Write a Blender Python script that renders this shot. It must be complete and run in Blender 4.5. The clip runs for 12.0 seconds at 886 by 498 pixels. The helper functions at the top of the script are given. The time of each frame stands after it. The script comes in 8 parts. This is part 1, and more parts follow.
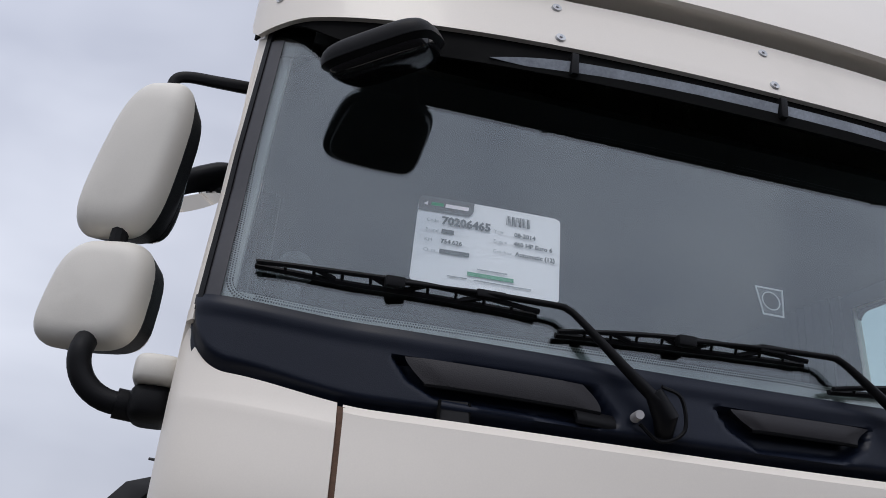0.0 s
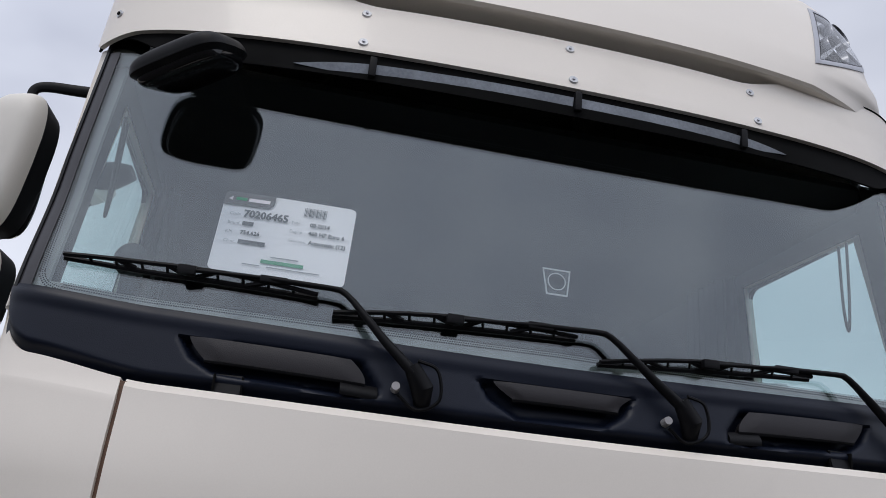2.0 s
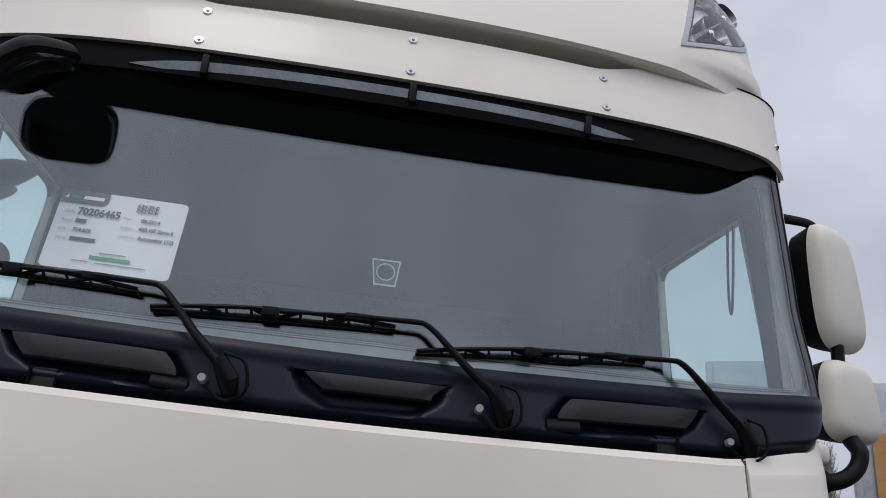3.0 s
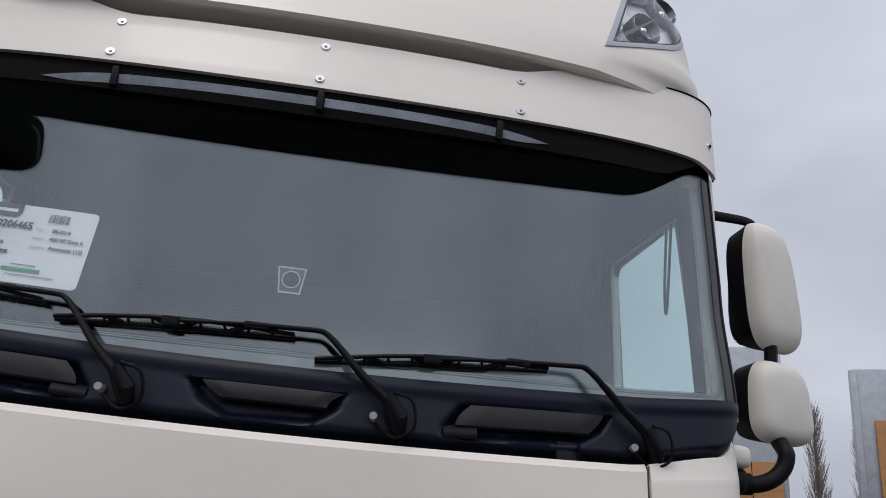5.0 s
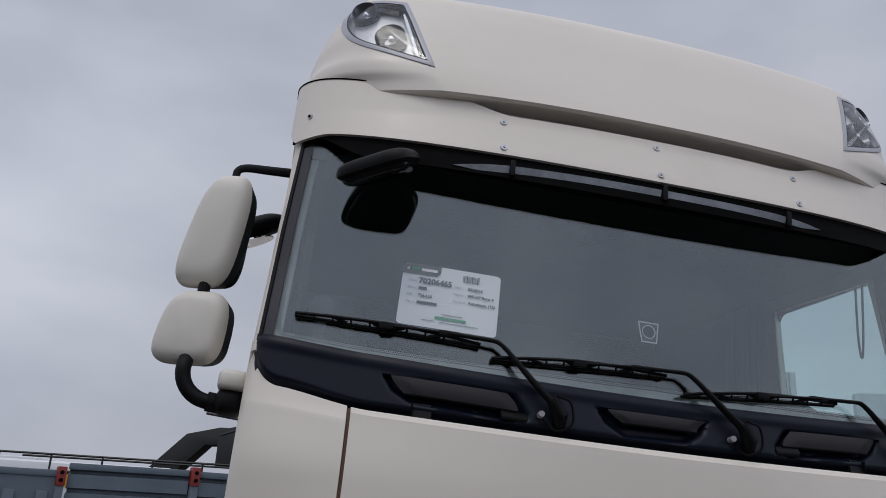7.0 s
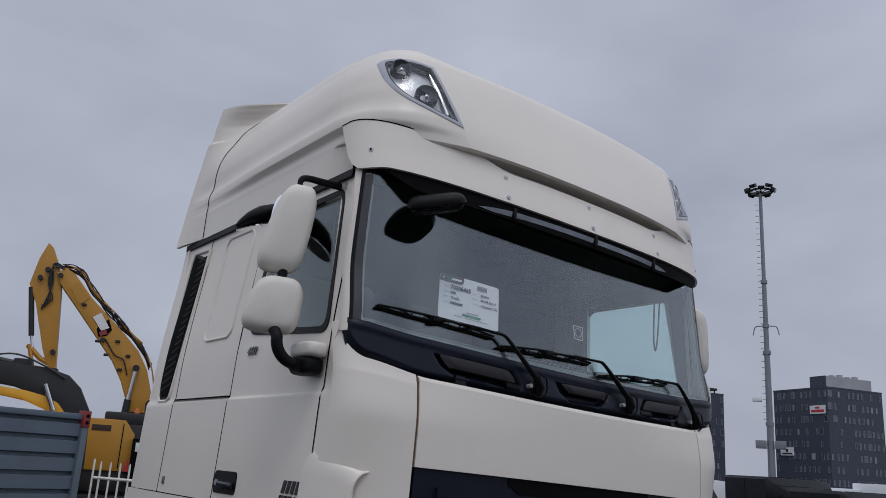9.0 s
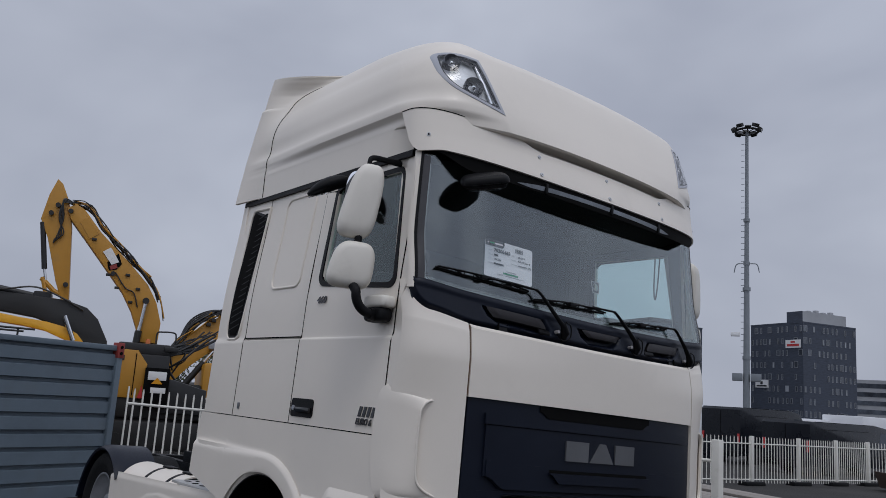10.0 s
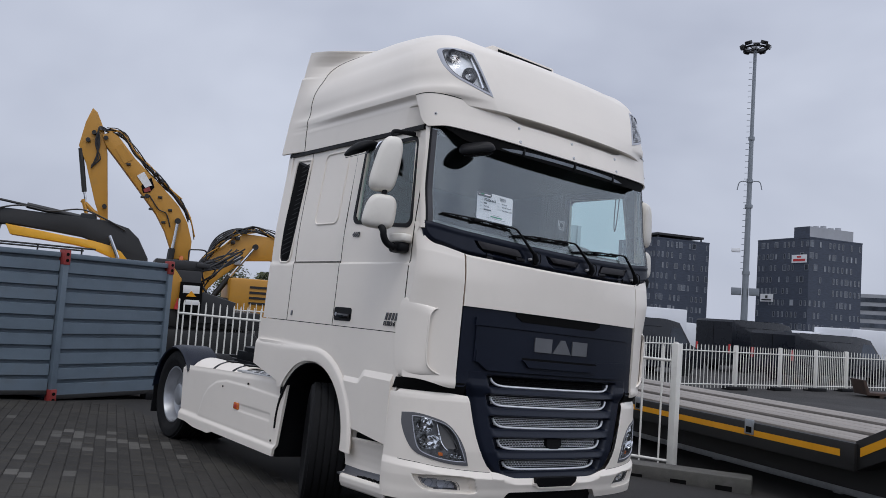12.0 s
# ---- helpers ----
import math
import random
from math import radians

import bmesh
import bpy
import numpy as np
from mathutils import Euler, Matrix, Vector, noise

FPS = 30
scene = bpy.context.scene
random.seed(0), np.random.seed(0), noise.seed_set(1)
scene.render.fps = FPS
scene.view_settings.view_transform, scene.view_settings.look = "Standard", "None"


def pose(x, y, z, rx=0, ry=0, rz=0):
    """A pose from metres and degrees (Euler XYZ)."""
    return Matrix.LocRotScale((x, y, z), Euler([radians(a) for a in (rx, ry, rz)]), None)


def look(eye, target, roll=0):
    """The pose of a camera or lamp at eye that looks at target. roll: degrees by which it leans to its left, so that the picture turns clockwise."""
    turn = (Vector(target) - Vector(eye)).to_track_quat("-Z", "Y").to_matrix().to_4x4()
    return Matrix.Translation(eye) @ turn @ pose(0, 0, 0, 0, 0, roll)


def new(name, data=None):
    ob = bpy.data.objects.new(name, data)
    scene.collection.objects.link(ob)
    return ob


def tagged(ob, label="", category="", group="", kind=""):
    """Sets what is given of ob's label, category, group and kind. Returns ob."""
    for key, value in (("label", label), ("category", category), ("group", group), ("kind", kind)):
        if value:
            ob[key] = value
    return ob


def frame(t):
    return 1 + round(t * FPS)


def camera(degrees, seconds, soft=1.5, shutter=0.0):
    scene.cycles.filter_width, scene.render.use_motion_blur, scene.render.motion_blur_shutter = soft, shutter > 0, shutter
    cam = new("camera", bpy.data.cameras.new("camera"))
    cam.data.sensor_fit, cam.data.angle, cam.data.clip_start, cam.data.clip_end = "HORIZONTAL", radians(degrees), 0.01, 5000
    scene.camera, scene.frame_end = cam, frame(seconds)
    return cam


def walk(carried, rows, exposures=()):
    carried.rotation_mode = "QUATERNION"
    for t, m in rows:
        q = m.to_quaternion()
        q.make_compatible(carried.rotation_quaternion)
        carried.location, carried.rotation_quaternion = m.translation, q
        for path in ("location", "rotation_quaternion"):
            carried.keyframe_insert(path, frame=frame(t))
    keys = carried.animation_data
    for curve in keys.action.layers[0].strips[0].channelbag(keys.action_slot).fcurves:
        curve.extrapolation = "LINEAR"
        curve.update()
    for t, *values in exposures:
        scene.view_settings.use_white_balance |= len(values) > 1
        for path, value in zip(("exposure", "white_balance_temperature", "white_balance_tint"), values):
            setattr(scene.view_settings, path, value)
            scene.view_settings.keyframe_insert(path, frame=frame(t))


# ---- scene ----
# ---------------------------------------------------------------- camera
cam = camera(57.0, 12.0, soft=0.8)
PATH = [
    (0.0, -1.048, -1.479, 1.720, -14.65, 21.22, 2.54),
    (0.5, -1.067, -1.616, 1.720, -14.72, 22.01, 2.34),
    (1.0, -0.966, -1.675, 1.715, -14.43, 20.17, 2.30),
    (1.5, -0.751, -1.701, 1.686, -13.52, 20.56, 2.43),
    (2.0, -0.540, -1.770, 1.687, -11.44, 20.12, 2.61),
    (2.5, -0.308, -1.859, 1.707, -10.20, 19.54, 2.53),
    (3.0, -0.051, -1.910, 1.727, -8.70, 18.47, 2.61),
    (3.2, 0.083, -1.896, 1.704, -7.96, 18.58, 2.71),
    (4.8, 0.341, -1.951, 1.772, -6.09, 17.22, 2.97),
    (5.0, 0.256, -1.993, 1.803, -6.36, 16.90, 3.01),
    (5.5, -0.026, -2.094, 1.822, -6.69, 16.77, 2.93),
    (6.0, -0.310, -2.227, 1.785, -6.89, 17.21, 2.91),
    (6.5, -0.656, -2.351, 1.759, -7.48, 17.39, 3.15),
    (6.7, -0.828, -2.364, 1.739, -8.59, 17.55, 3.22),
    (8.3, -2.177, -2.584, 1.667, -31.64, 17.24, 3.24),
    (8.5, -2.383, -2.633, 1.667, -34.31, 16.38, 3.07),
    (9.0, -2.790, -2.746, 1.628, -36.56, 14.98, 3.58),
    (9.5, -3.199, -2.907, 1.611, -37.43, 12.64, 3.83),
    (10.0, -3.504, -3.147, 1.609, -37.98, 10.32, 3.95),
    (10.5, -3.761, -3.461, 1.595, -38.10, 8.55, 4.07),
    (11.0, -4.052, -3.781, 1.592, -37.92, 6.97, 4.01),
    (11.5, -4.273, -4.112, 1.596, -37.88, 5.48, 4.10),
    (12.0, -4.457, -4.412, 1.583, -37.73, 4.28, 4.04),
]
walk(cam, [(t, pose(x, y, z, 90 + pitch, 0, yaw) @ pose(0, 0, 0, 0, 0, roll)) for t, x, y, z, yaw, pitch, roll in PATH],
     exposures=[(0.0, 0.28, 6500, 10), (1.0, 0.16, 6510, 10), (1.5, 0.15, 6520, 10), (2.0, 0.31, 6540, 10), (2.5, 0.30, 6550, 10), (5.0, 0.28, 6600, 10), (6.0, 0.16, 6650, 10), (6.5, -0.11, 6600, 10), (8.5, -0.16, 6330, 9.5), (9.5, -0.15, 6320, 9.5), (11.0, 0.0, 6320, 9.5), (12.0, 0.27, 6340, 9.5)])

# ---------------------------------------------------------------- sky and sun
world = bpy.data.worlds.new("overcast_sky")
scene.world = world
world.use_nodes = True
wn, wl = world.node_tree.nodes, world.node_tree.links
wn.clear()


def wnode(kind, **values):
    n = wn.new(kind)
    for key, v in values.items():
        n.inputs[key.replace("_", " ")].default_value = v
    return n


w_out = wn.new("ShaderNodeOutputWorld")
w_bg = wnode("ShaderNodeBackground", Strength=1.0)
w_sky = wn.new("ShaderNodeTexSky")
w_sky.sky_type, w_sky.sun_disc = "NISHITA", False
w_sky.sun_elevation, w_sky.sun_rotation = radians(64), radians(212)
w_sky.air_density, w_sky.dust_density = 1.0, 3.0
w_dim = wn.new("ShaderNodeMix")
w_dim.data_type, w_dim.blend_type = "RGBA", "MULTIPLY"
w_dim.inputs["Factor"].default_value = 1.0
w_dim.inputs["B"].default_value = (0.07, 0.07, 0.07, 1)
wl.new(w_sky.outputs["Color"], w_dim.inputs["A"])
w_co = wn.new("ShaderNodeTexCoord")
w_map = wnode("ShaderNodeMapping", Scale=(1.0, 1.0, 2.0))
wl.new(w_co.outputs["Generated"], w_map.inputs["Vector"])
w_big = wnode("ShaderNodeTexNoise", Scale=2.0, Detail=4.0, Roughness=0.50, Distortion=0.25)
wl.new(w_map.outputs["Vector"], w_big.inputs["Vector"])
w_ramp = wn.new("ShaderNodeValToRGB")
w_ramp.color_ramp.elements[0].position, w_ramp.color_ramp.elements[0].color = 0.30, (0.372, 0.396, 0.480, 1)
w_ramp.color_ramp.elements[1].position, w_ramp.color_ramp.elements[1].color = 0.72, (0.580, 0.608, 0.694, 1)
wl.new(w_big.outputs["Fac"], w_ramp.inputs["Fac"])
w_mix = wn.new("ShaderNodeMix")
w_mix.data_type = "RGBA"
w_mix.inputs["Factor"].default_value = 0.93
wl.new(w_dim.outputs["Result"], w_mix.inputs["A"])
wl.new(w_ramp.outputs["Color"], w_mix.inputs["B"])
# the cloud is brighter towards the hidden sun
w_dot = wn.new("ShaderNodeVectorMath")
w_dot.operation = "DOT_PRODUCT"
w_dot.inputs[1].default_value = (0.13, -0.73, 0.67)
wl.new(w_co.outputs["Generated"], w_dot.inputs[0])
w_glow = wn.new("ShaderNodeMapRange")
w_glow.interpolation_type = "SMOOTHSTEP"
for key, v in (("From Min", -0.10), ("From Max", 1.0), ("To Min", 1.03), ("To Max", 1.63)):
    w_glow.inputs[key].default_value = v
wl.new(w_dot.outputs["Value"], w_glow.inputs["Value"])
w_lit = wn.new("ShaderNodeVectorMath")
w_lit.operation = "SCALE"
# and brighter overhead than low down
w_sep = wn.new("ShaderNodeSeparateXYZ")
wl.new(w_co.outputs["Generated"], w_sep.inputs["Vector"])
w_high = wn.new("ShaderNodeMapRange")
w_high.interpolation_type = "SMOOTHSTEP"
for key, v in (("From Min", 0.20), ("From Max", 0.90), ("To Min", 0.96), ("To Max", 1.10)):
    w_high.inputs[key].default_value = v
wl.new(w_sep.outputs["Z"], w_high.inputs["Value"])
w_up = wn.new("ShaderNodeVectorMath")
w_up.operation = "SCALE"
wl.new(w_mix.outputs["Result"], w_up.inputs[0])
wl.new(w_high.outputs["Result"], w_up.inputs["Scale"])
wl.new(w_up.outputs["Vector"], w_lit.inputs[0])
wl.new(w_glow.outputs["Result"], w_lit.inputs["Scale"])
# a thinner patch of cloud far behind the truck
w_dot2 = wn.new("ShaderNodeVectorMath")
w_dot2.operation = "DOT_PRODUCT"
w_dot2.inputs[1].default_value = (-0.74, 0.55, 0.40)
wl.new(w_co.outputs["Generated"], w_dot2.inputs[0])
w_thin = wn.new("ShaderNodeMapRange")
w_thin.interpolation_type = "SMOOTHSTEP"
for key, v in (("From Min", 0.55), ("From Max", 1.0), ("To Min", 1.0), ("To Max", 1.22)):
    w_thin.inputs[key].default_value = v
wl.new(w_dot2.outputs["Value"], w_thin.inputs["Value"])
w_all = wn.new("ShaderNodeVectorMath")
w_all.operation = "SCALE"
wl.new(w_lit.outputs["Vector"], w_all.inputs[0])
wl.new(w_thin.outputs["Result"], w_all.inputs["Scale"])
wl.new(w_all.outputs["Vector"], w_bg.inputs["Color"])
wl.new(w_bg.outputs["Background"], w_out.inputs["Surface"])

sun = new("sun", bpy.data.lights.new("sun", "SUN"))
sun.data.energy, sun.data.angle, sun.data.color = 0.6, radians(20), (1.0, 0.965, 0.92)
sun.matrix_world = look((-3.4, -5.4, 13), (0, 0, 0))
# ---------------------------------------------------------------- materials


def material(name, color, rough=0.5, metal=0.0, spread=0.08, scale=6.0, fine=120.0, bump=0.0, coat=0.0, dirt=None, dirt_amount=0.0,
             dirt_scale=1.5, spec=0.5, per_object=0.0, stretch=(1, 1, 1)):
    m = bpy.data.materials.new(name)
    m.use_nodes = True
    nt = m.node_tree
    b = nt.nodes["Principled BSDF"]
    b.inputs["Metallic"].default_value = metal
    b.inputs["Specular IOR Level"].default_value = spec
    b.inputs["Coat Weight"].default_value = coat
    b.inputs["Coat Roughness"].default_value = 0.06
    co = nt.nodes.new("ShaderNodeTexCoord")
    mp = nt.nodes.new("ShaderNodeMapping")
    mp.inputs["Scale"].default_value = stretch
    nt.links.new(co.outputs["Object"], mp.inputs["Vector"])

    def tex(s, detail):
        n = nt.nodes.new("ShaderNodeTexNoise")
        n.inputs["Scale"].default_value, n.inputs["Detail"].default_value, n.inputs["Roughness"].default_value = s, detail, 0.6
        nt.links.new(mp.outputs["Vector"], n.inputs["Vector"])
        return n.outputs["Fac"]

    def ramp(src, p0, c0, p1, c1):
        n = nt.nodes.new("ShaderNodeValToRGB")
        n.color_ramp.elements[0].position, n.color_ramp.elements[1].position = p0, p1
        n.color_ramp.elements[0].color, n.color_ramp.elements[1].color = (*c0, 1), (*c1, 1)
        nt.links.new(src, n.inputs["Fac"])
        return n.outputs["Color"]

    def mix(f, a, c, how="MIX"):
        n = nt.nodes.new("ShaderNodeMix")
        n.data_type, n.blend_type = "RGBA", how
        for key, v in (("Factor", f), ("A", a), ("B", c)):
            if isinstance(v, (int, float)):
                n.inputs[key].default_value = v
            elif isinstance(v, tuple):
                n.inputs[key].default_value = (*v, 1)
            else:
                nt.links.new(v, n.inputs[key])
        return n.outputs["Result"]

    lo, hi = tuple(c * (1 - spread) for c in color), tuple(min(1, c * (1 + spread)) for c in color)
    big, small = tex(scale, 5), tex(fine, 3)
    col = ramp(big, 0.32, lo, 0.68, hi)
    grey = ramp(small, 0.3, (1 - spread,) * 3, 0.7, (1.0,) * 3)
    col = mix(1.0, col, grey, "MULTIPLY")
    if dirt:
        spot = ramp(tex(dirt_scale, 9), 0.62 - 0.25 * dirt_amount, (0, 0, 0), 0.78, (1, 1, 1))
        strength = mix(1.0, spot, (min(1, dirt_amount * 1.6),) * 3, "MULTIPLY")
        col = mix(strength, col, dirt)
    if per_object:
        info = nt.nodes.new("ShaderNodeObjectInfo")
        each = ramp(info.outputs["Random"], 0.0, (1 - per_object,) * 3, 1.0, (1 + per_object,) * 3)
        col = mix(1.0, col, each, "MULTIPLY")
    nt.links.new(col, b.inputs["Base Color"])
    r = ramp(big, 0.25, (max(0, rough * 0.85),) * 3, 0.75, (min(1, rough * 1.15),) * 3)
    nt.links.new(r, b.inputs["Roughness"])
    if bump:
        n = nt.nodes.new("ShaderNodeBump")
        n.inputs["Strength"].default_value, n.inputs["Distance"].default_value = bump, 0.01
        nt.links.new(small, n.inputs["Height"])
        nt.links.new(n.outputs["Normal"], b.inputs["Normal"])
    return m


def glass_material(name, tint, gloss_rough=0.0, head_on=0.045, coat=(1.0, 1.0, 1.0)):
    m = bpy.data.materials.new(name)
    m.use_nodes = True
    nt = m.node_tree
    nt.nodes.clear()
    out = nt.nodes.new("ShaderNodeOutputMaterial")
    clear = nt.nodes.new("ShaderNodeBsdfTransparent")
    clear.inputs["Color"].default_value = (*tint, 1)
    gl = nt.nodes.new("ShaderNodeBsdfGlossy")
    gl.inputs["Roughness"].default_value = gloss_rough
    gl.inputs["Color"].default_value = (*coat, 1)
    # Schlick's rule: the gloss grows from its head-on share to full at a grazing view
    lw = nt.nodes.new("ShaderNodeLayerWeight")
    p5 = nt.nodes.new("ShaderNodeMath")
    p5.operation = "POWER"
    p5.inputs[1].default_value = 5.0
    ma = nt.nodes.new("ShaderNodeMath")
    ma.operation = "MULTIPLY_ADD"
    ma.inputs[1].default_value, ma.inputs[2].default_value = 1.0 - head_on, head_on
    nt.links.new(lw.outputs["Facing"], p5.inputs[0])
    nt.links.new(p5.outputs["Value"], ma.inputs[0])
    mx = nt.nodes.new("ShaderNodeMixShader")
    nt.links.new(ma.outputs["Value"], mx.inputs["Fac"])
    nt.links.new(clear.outputs["BSDF"], mx.inputs[1])
    nt.links.new(gl.outputs["BSDF"], mx.inputs[2])
    nt.links.new(mx.outputs["Shader"], out.inputs["Surface"])
    return m


WHITE = material("cream_white_paint", (0.80, 0.738, 0.652), 0.42, spread=0.025, scale=1.2, fine=300, coat=0.12, dirt=(0.52, 0.48, 0.41), dirt_amount=0.10, dirt_scale=3.0)
WHITE_MATT = material("white_moulded_plastic", (0.74, 0.70, 0.625), 0.5, spread=0.03, scale=3, fine=400, bump=0.05, dirt=(0.45, 0.42, 0.36), dirt_amount=0.20, dirt_scale=4.0)
NAVY = material("dark_navy_plastic", (0.0072, 0.0102, 0.0200), 0.38, spread=0.14, scale=3, fine=500, bump=0.10, spec=0.22, dirt=(0.024, 0.026, 0.032), dirt_amount=0.08, dirt_scale=2.5)
BLACK = material("black_plastic", (0.006, 0.006, 0.007), 0.5, spread=0.2, scale=5, fine=500, bump=0.12, spec=0.16)
FRIT_BAND = material("dark_printed_glass_band", (0.030, 0.028, 0.032), 0.35, spread=0.15, scale=20)
GLOSS_BLACK = material("gloss_black_glass", (0.006, 0.006, 0.007), 0.09, spread=0.1, scale=5)
# near-black for joints and slots, and for the painted shade under the visor
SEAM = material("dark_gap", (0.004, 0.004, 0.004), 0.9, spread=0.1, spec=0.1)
RUBBER = material("tyre_rubber", (0.009, 0.009, 0.0095), 0.8, spec=0.2, spread=0.2, scale=10, fine=250, bump=0.25, dirt=(0.045, 0.042, 0.04), dirt_amount=0.15)
STEEL = material("painted_steel_rim", (0.42, 0.43, 0.45), 0.38, metal=0.6, spread=0.1, scale=8, dirt=(0.16, 0.15, 0.14), dirt_amount=0.25)
SILVER = material("silver_plastic", (0.42, 0.43, 0.46), 0.3, metal=0.5, spread=0.05)
GREY_LETTER = material("grey_satin_letter", (0.20, 0.205, 0.215), 0.35, metal=0.6, spread=0.05)
LAMP_GREY = material("lamp_surround_grey", (0.42, 0.43, 0.47), 0.35, spread=0.04)
LAMP_DARK = material("lamp_bowl_dark", (0.17, 0.175, 0.19), 0.28, metal=0.6, spread=0.1)
REFLECTOR = material("lamp_reflector", (0.78, 0.79, 0.80), 0.12, metal=1.0, spread=0.05, scale=30)
AMBER = material("amber_lens", (0.62, 0.17, 0.04), 0.25, spread=0.1)
SIGN_RED = material("red_sign_paint", (0.50, 0.03, 0.03), 0.5, spread=0.05)
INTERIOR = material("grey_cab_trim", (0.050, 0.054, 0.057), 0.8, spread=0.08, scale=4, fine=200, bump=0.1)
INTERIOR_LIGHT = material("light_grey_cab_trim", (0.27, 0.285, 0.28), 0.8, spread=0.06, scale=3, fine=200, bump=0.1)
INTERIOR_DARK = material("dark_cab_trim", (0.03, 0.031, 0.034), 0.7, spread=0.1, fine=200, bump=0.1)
PAPER = material("white_card", (0.96, 0.885, 0.90), 0.55, spread=0.01)
PRINT = material("dark_print", (0.03, 0.03, 0.032), 0.6, spread=0.05)
PRINT_GREY = material("grey_print", (0.32, 0.32, 0.33), 0.6, spread=0.05)
PRINT_GREEN = material("green_print", (0.02, 0.30, 0.13), 0.6, spread=0.05)
PRINT_BROWN = material("brown_print", (0.045, 0.032, 0.029), 0.6, spread=0.05)
WINDSCREEN = glass_material("windscreen_glass", (0.915, 0.950, 0.948), head_on=0.084, coat=(0.93, 0.98, 1.0))
SIDE_GLASS = glass_material("tinted_side_glass", (0.84, 0.95, 0.94), head_on=0.05)
LENS = glass_material("clear_lens", (0.96, 0.965, 0.97), head_on=0.035)
MIRROR = material("mirror_glass", (0.85, 0.86, 0.87), 0.02, metal=1.0, spread=0.01)

# ---------------------------------------------------------------- mesh helpers


def finish(bm, smooth=35):
    bmesh.ops.recalc_face_normals(bm, faces=bm.faces)
    for f in bm.faces:
        f.smooth = True
    lim = radians(smooth)
    for e in bm.edges:
        if len(e.link_faces) == 2 and e.calc_face_angle(0) > lim:
            e.smooth = False
    return bm


def part(name, bm, mat, parent=None, label="", smooth=35, at=None):
    finish(bm, smooth)
    me = bpy.data.meshes.new(name)
    bm.to_mesh(me)
    bm.free()
    me.materials.append(mat)
    ob = new(name, me)
    if parent is not None:
        ob.parent = parent
    if at is not None:
        ob.matrix_basis = at
    if label:
        ob["label"] = label
    return ob


def thing(name, label, category, group="", m=None, kind=""):
    ob = new(name)
    ob.empty_display_size = 0.2
    if m is not None:
        ob.matrix_basis = m
    return tagged(ob, label, category, group, kind)


def add_box(bm, lo, hi, bevel=0.0, m=None):
    """A box from its two corners, with its edges rounded."""
    c = [(a + b) / 2 for a, b in zip(lo, hi)]
    d = [abs(b - a) for a, b in zip(lo, hi)]
    made = bmesh.ops.create_cube(bm, size=1.0, matrix=Matrix.Translation(c) @ Matrix.Diagonal((*d, 1)))["verts"]
    if bevel:
        edges = {e for v in made for e in v.link_edges}
        got = bmesh.ops.bevel(bm, geom=list(edges), offset=min(bevel, min(d) * 0.45), segments=2, affect="EDGES", profile=0.6)
        made = list({v for f in got["faces"] for v in f.verts} | {v for v in made if v.is_valid})
    if m is not None:
        bmesh.ops.transform(bm, matrix=m, verts=made)
    return made


def box(lo, hi, bevel=0.0, m=None):
    bm = bmesh.new()
    add_box(bm, lo, hi, bevel, m)
    return bm


def add_tube(bm, points, radius, sides=10, taper=None, flat=1.0):
    """A round bar along a line of points; taper gives a radius factor per point."""
    pts = [Vector(p) for p in points]
    rings = []
    for i, p in enumerate(pts):
        ahead = (pts[min(i + 1, len(pts) - 1)] - pts[max(i - 1, 0)]).normalized()
        if i == 0:
            a = ahead.cross(Vector((0, 0, 1)) if abs(ahead.z) < 0.9 else Vector((0, 1, 0))).normalized()
        else:
            a = (a - ahead * a.dot(ahead)).normalized()
        b = a.cross(ahead)
        r = radius * (taper[i] if taper else 1.0)
        rings.append([bm.verts.new(p + r * (math.cos(q) * a + flat * math.sin(q) * b)) for q in (2 * math.pi * k / sides for k in range(sides))])
    for one, two in zip(rings, rings[1:]):
        for k in range(sides):
            bm.faces.new((one[k], one[(k + 1) % sides], two[(k + 1) % sides], two[k]))
    bm.faces.new(rings[0][::-1])
    bm.faces.new(rings[-1])
    return bm


def tube(points, radius, sides=10, taper=None, flat=1.0):
    return add_tube(bmesh.new(), points, radius, sides, taper, flat)


def bend(points, steps=6):
    """A smooth line through points (Catmull-Rom)."""
    p = [Vector(q) for q in points]
    p = [2 * p[0] - p[1], *p, 2 * p[-1] - p[-2]]
    out = []
    for i in range(1, len(p) - 2):
        for k in range(steps):
            t = k / steps
            out.append(0.5 * (2 * p[i] + (p[i + 1] - p[i - 1]) * t + (2 * p[i - 1] - 5 * p[i] + 4 * p[i + 1] - p[i + 2]) * t * t
                              + (3 * p[i] - p[i - 1] - 3 * p[i + 1] + p[i + 2]) * t ** 3))
    out.append(p[-2])
    return out


def add_disc(bm, centre, axis, radius, depth, sides=24, top=1.0, bevel=0.0):
    """A round plug along axis; top is the far end's radius factor."""
    turn = Vector(axis).normalized().to_track_quat("Z", "Y").to_matrix().to_4x4()
    made = bmesh.ops.create_cone(bm, cap_ends=True, segments=sides, radius1=radius, radius2=radius * top, depth=depth,
                                 matrix=Matrix.Translation(centre) @ turn @ Matrix.Translation((0, 0, depth / 2)))["verts"]
    return made


def disc(centre, axis, radius, depth, sides=24, top=1.0):
    bm = bmesh.new()
    add_disc(bm, centre, axis, radius, depth, sides, top)
    return bm


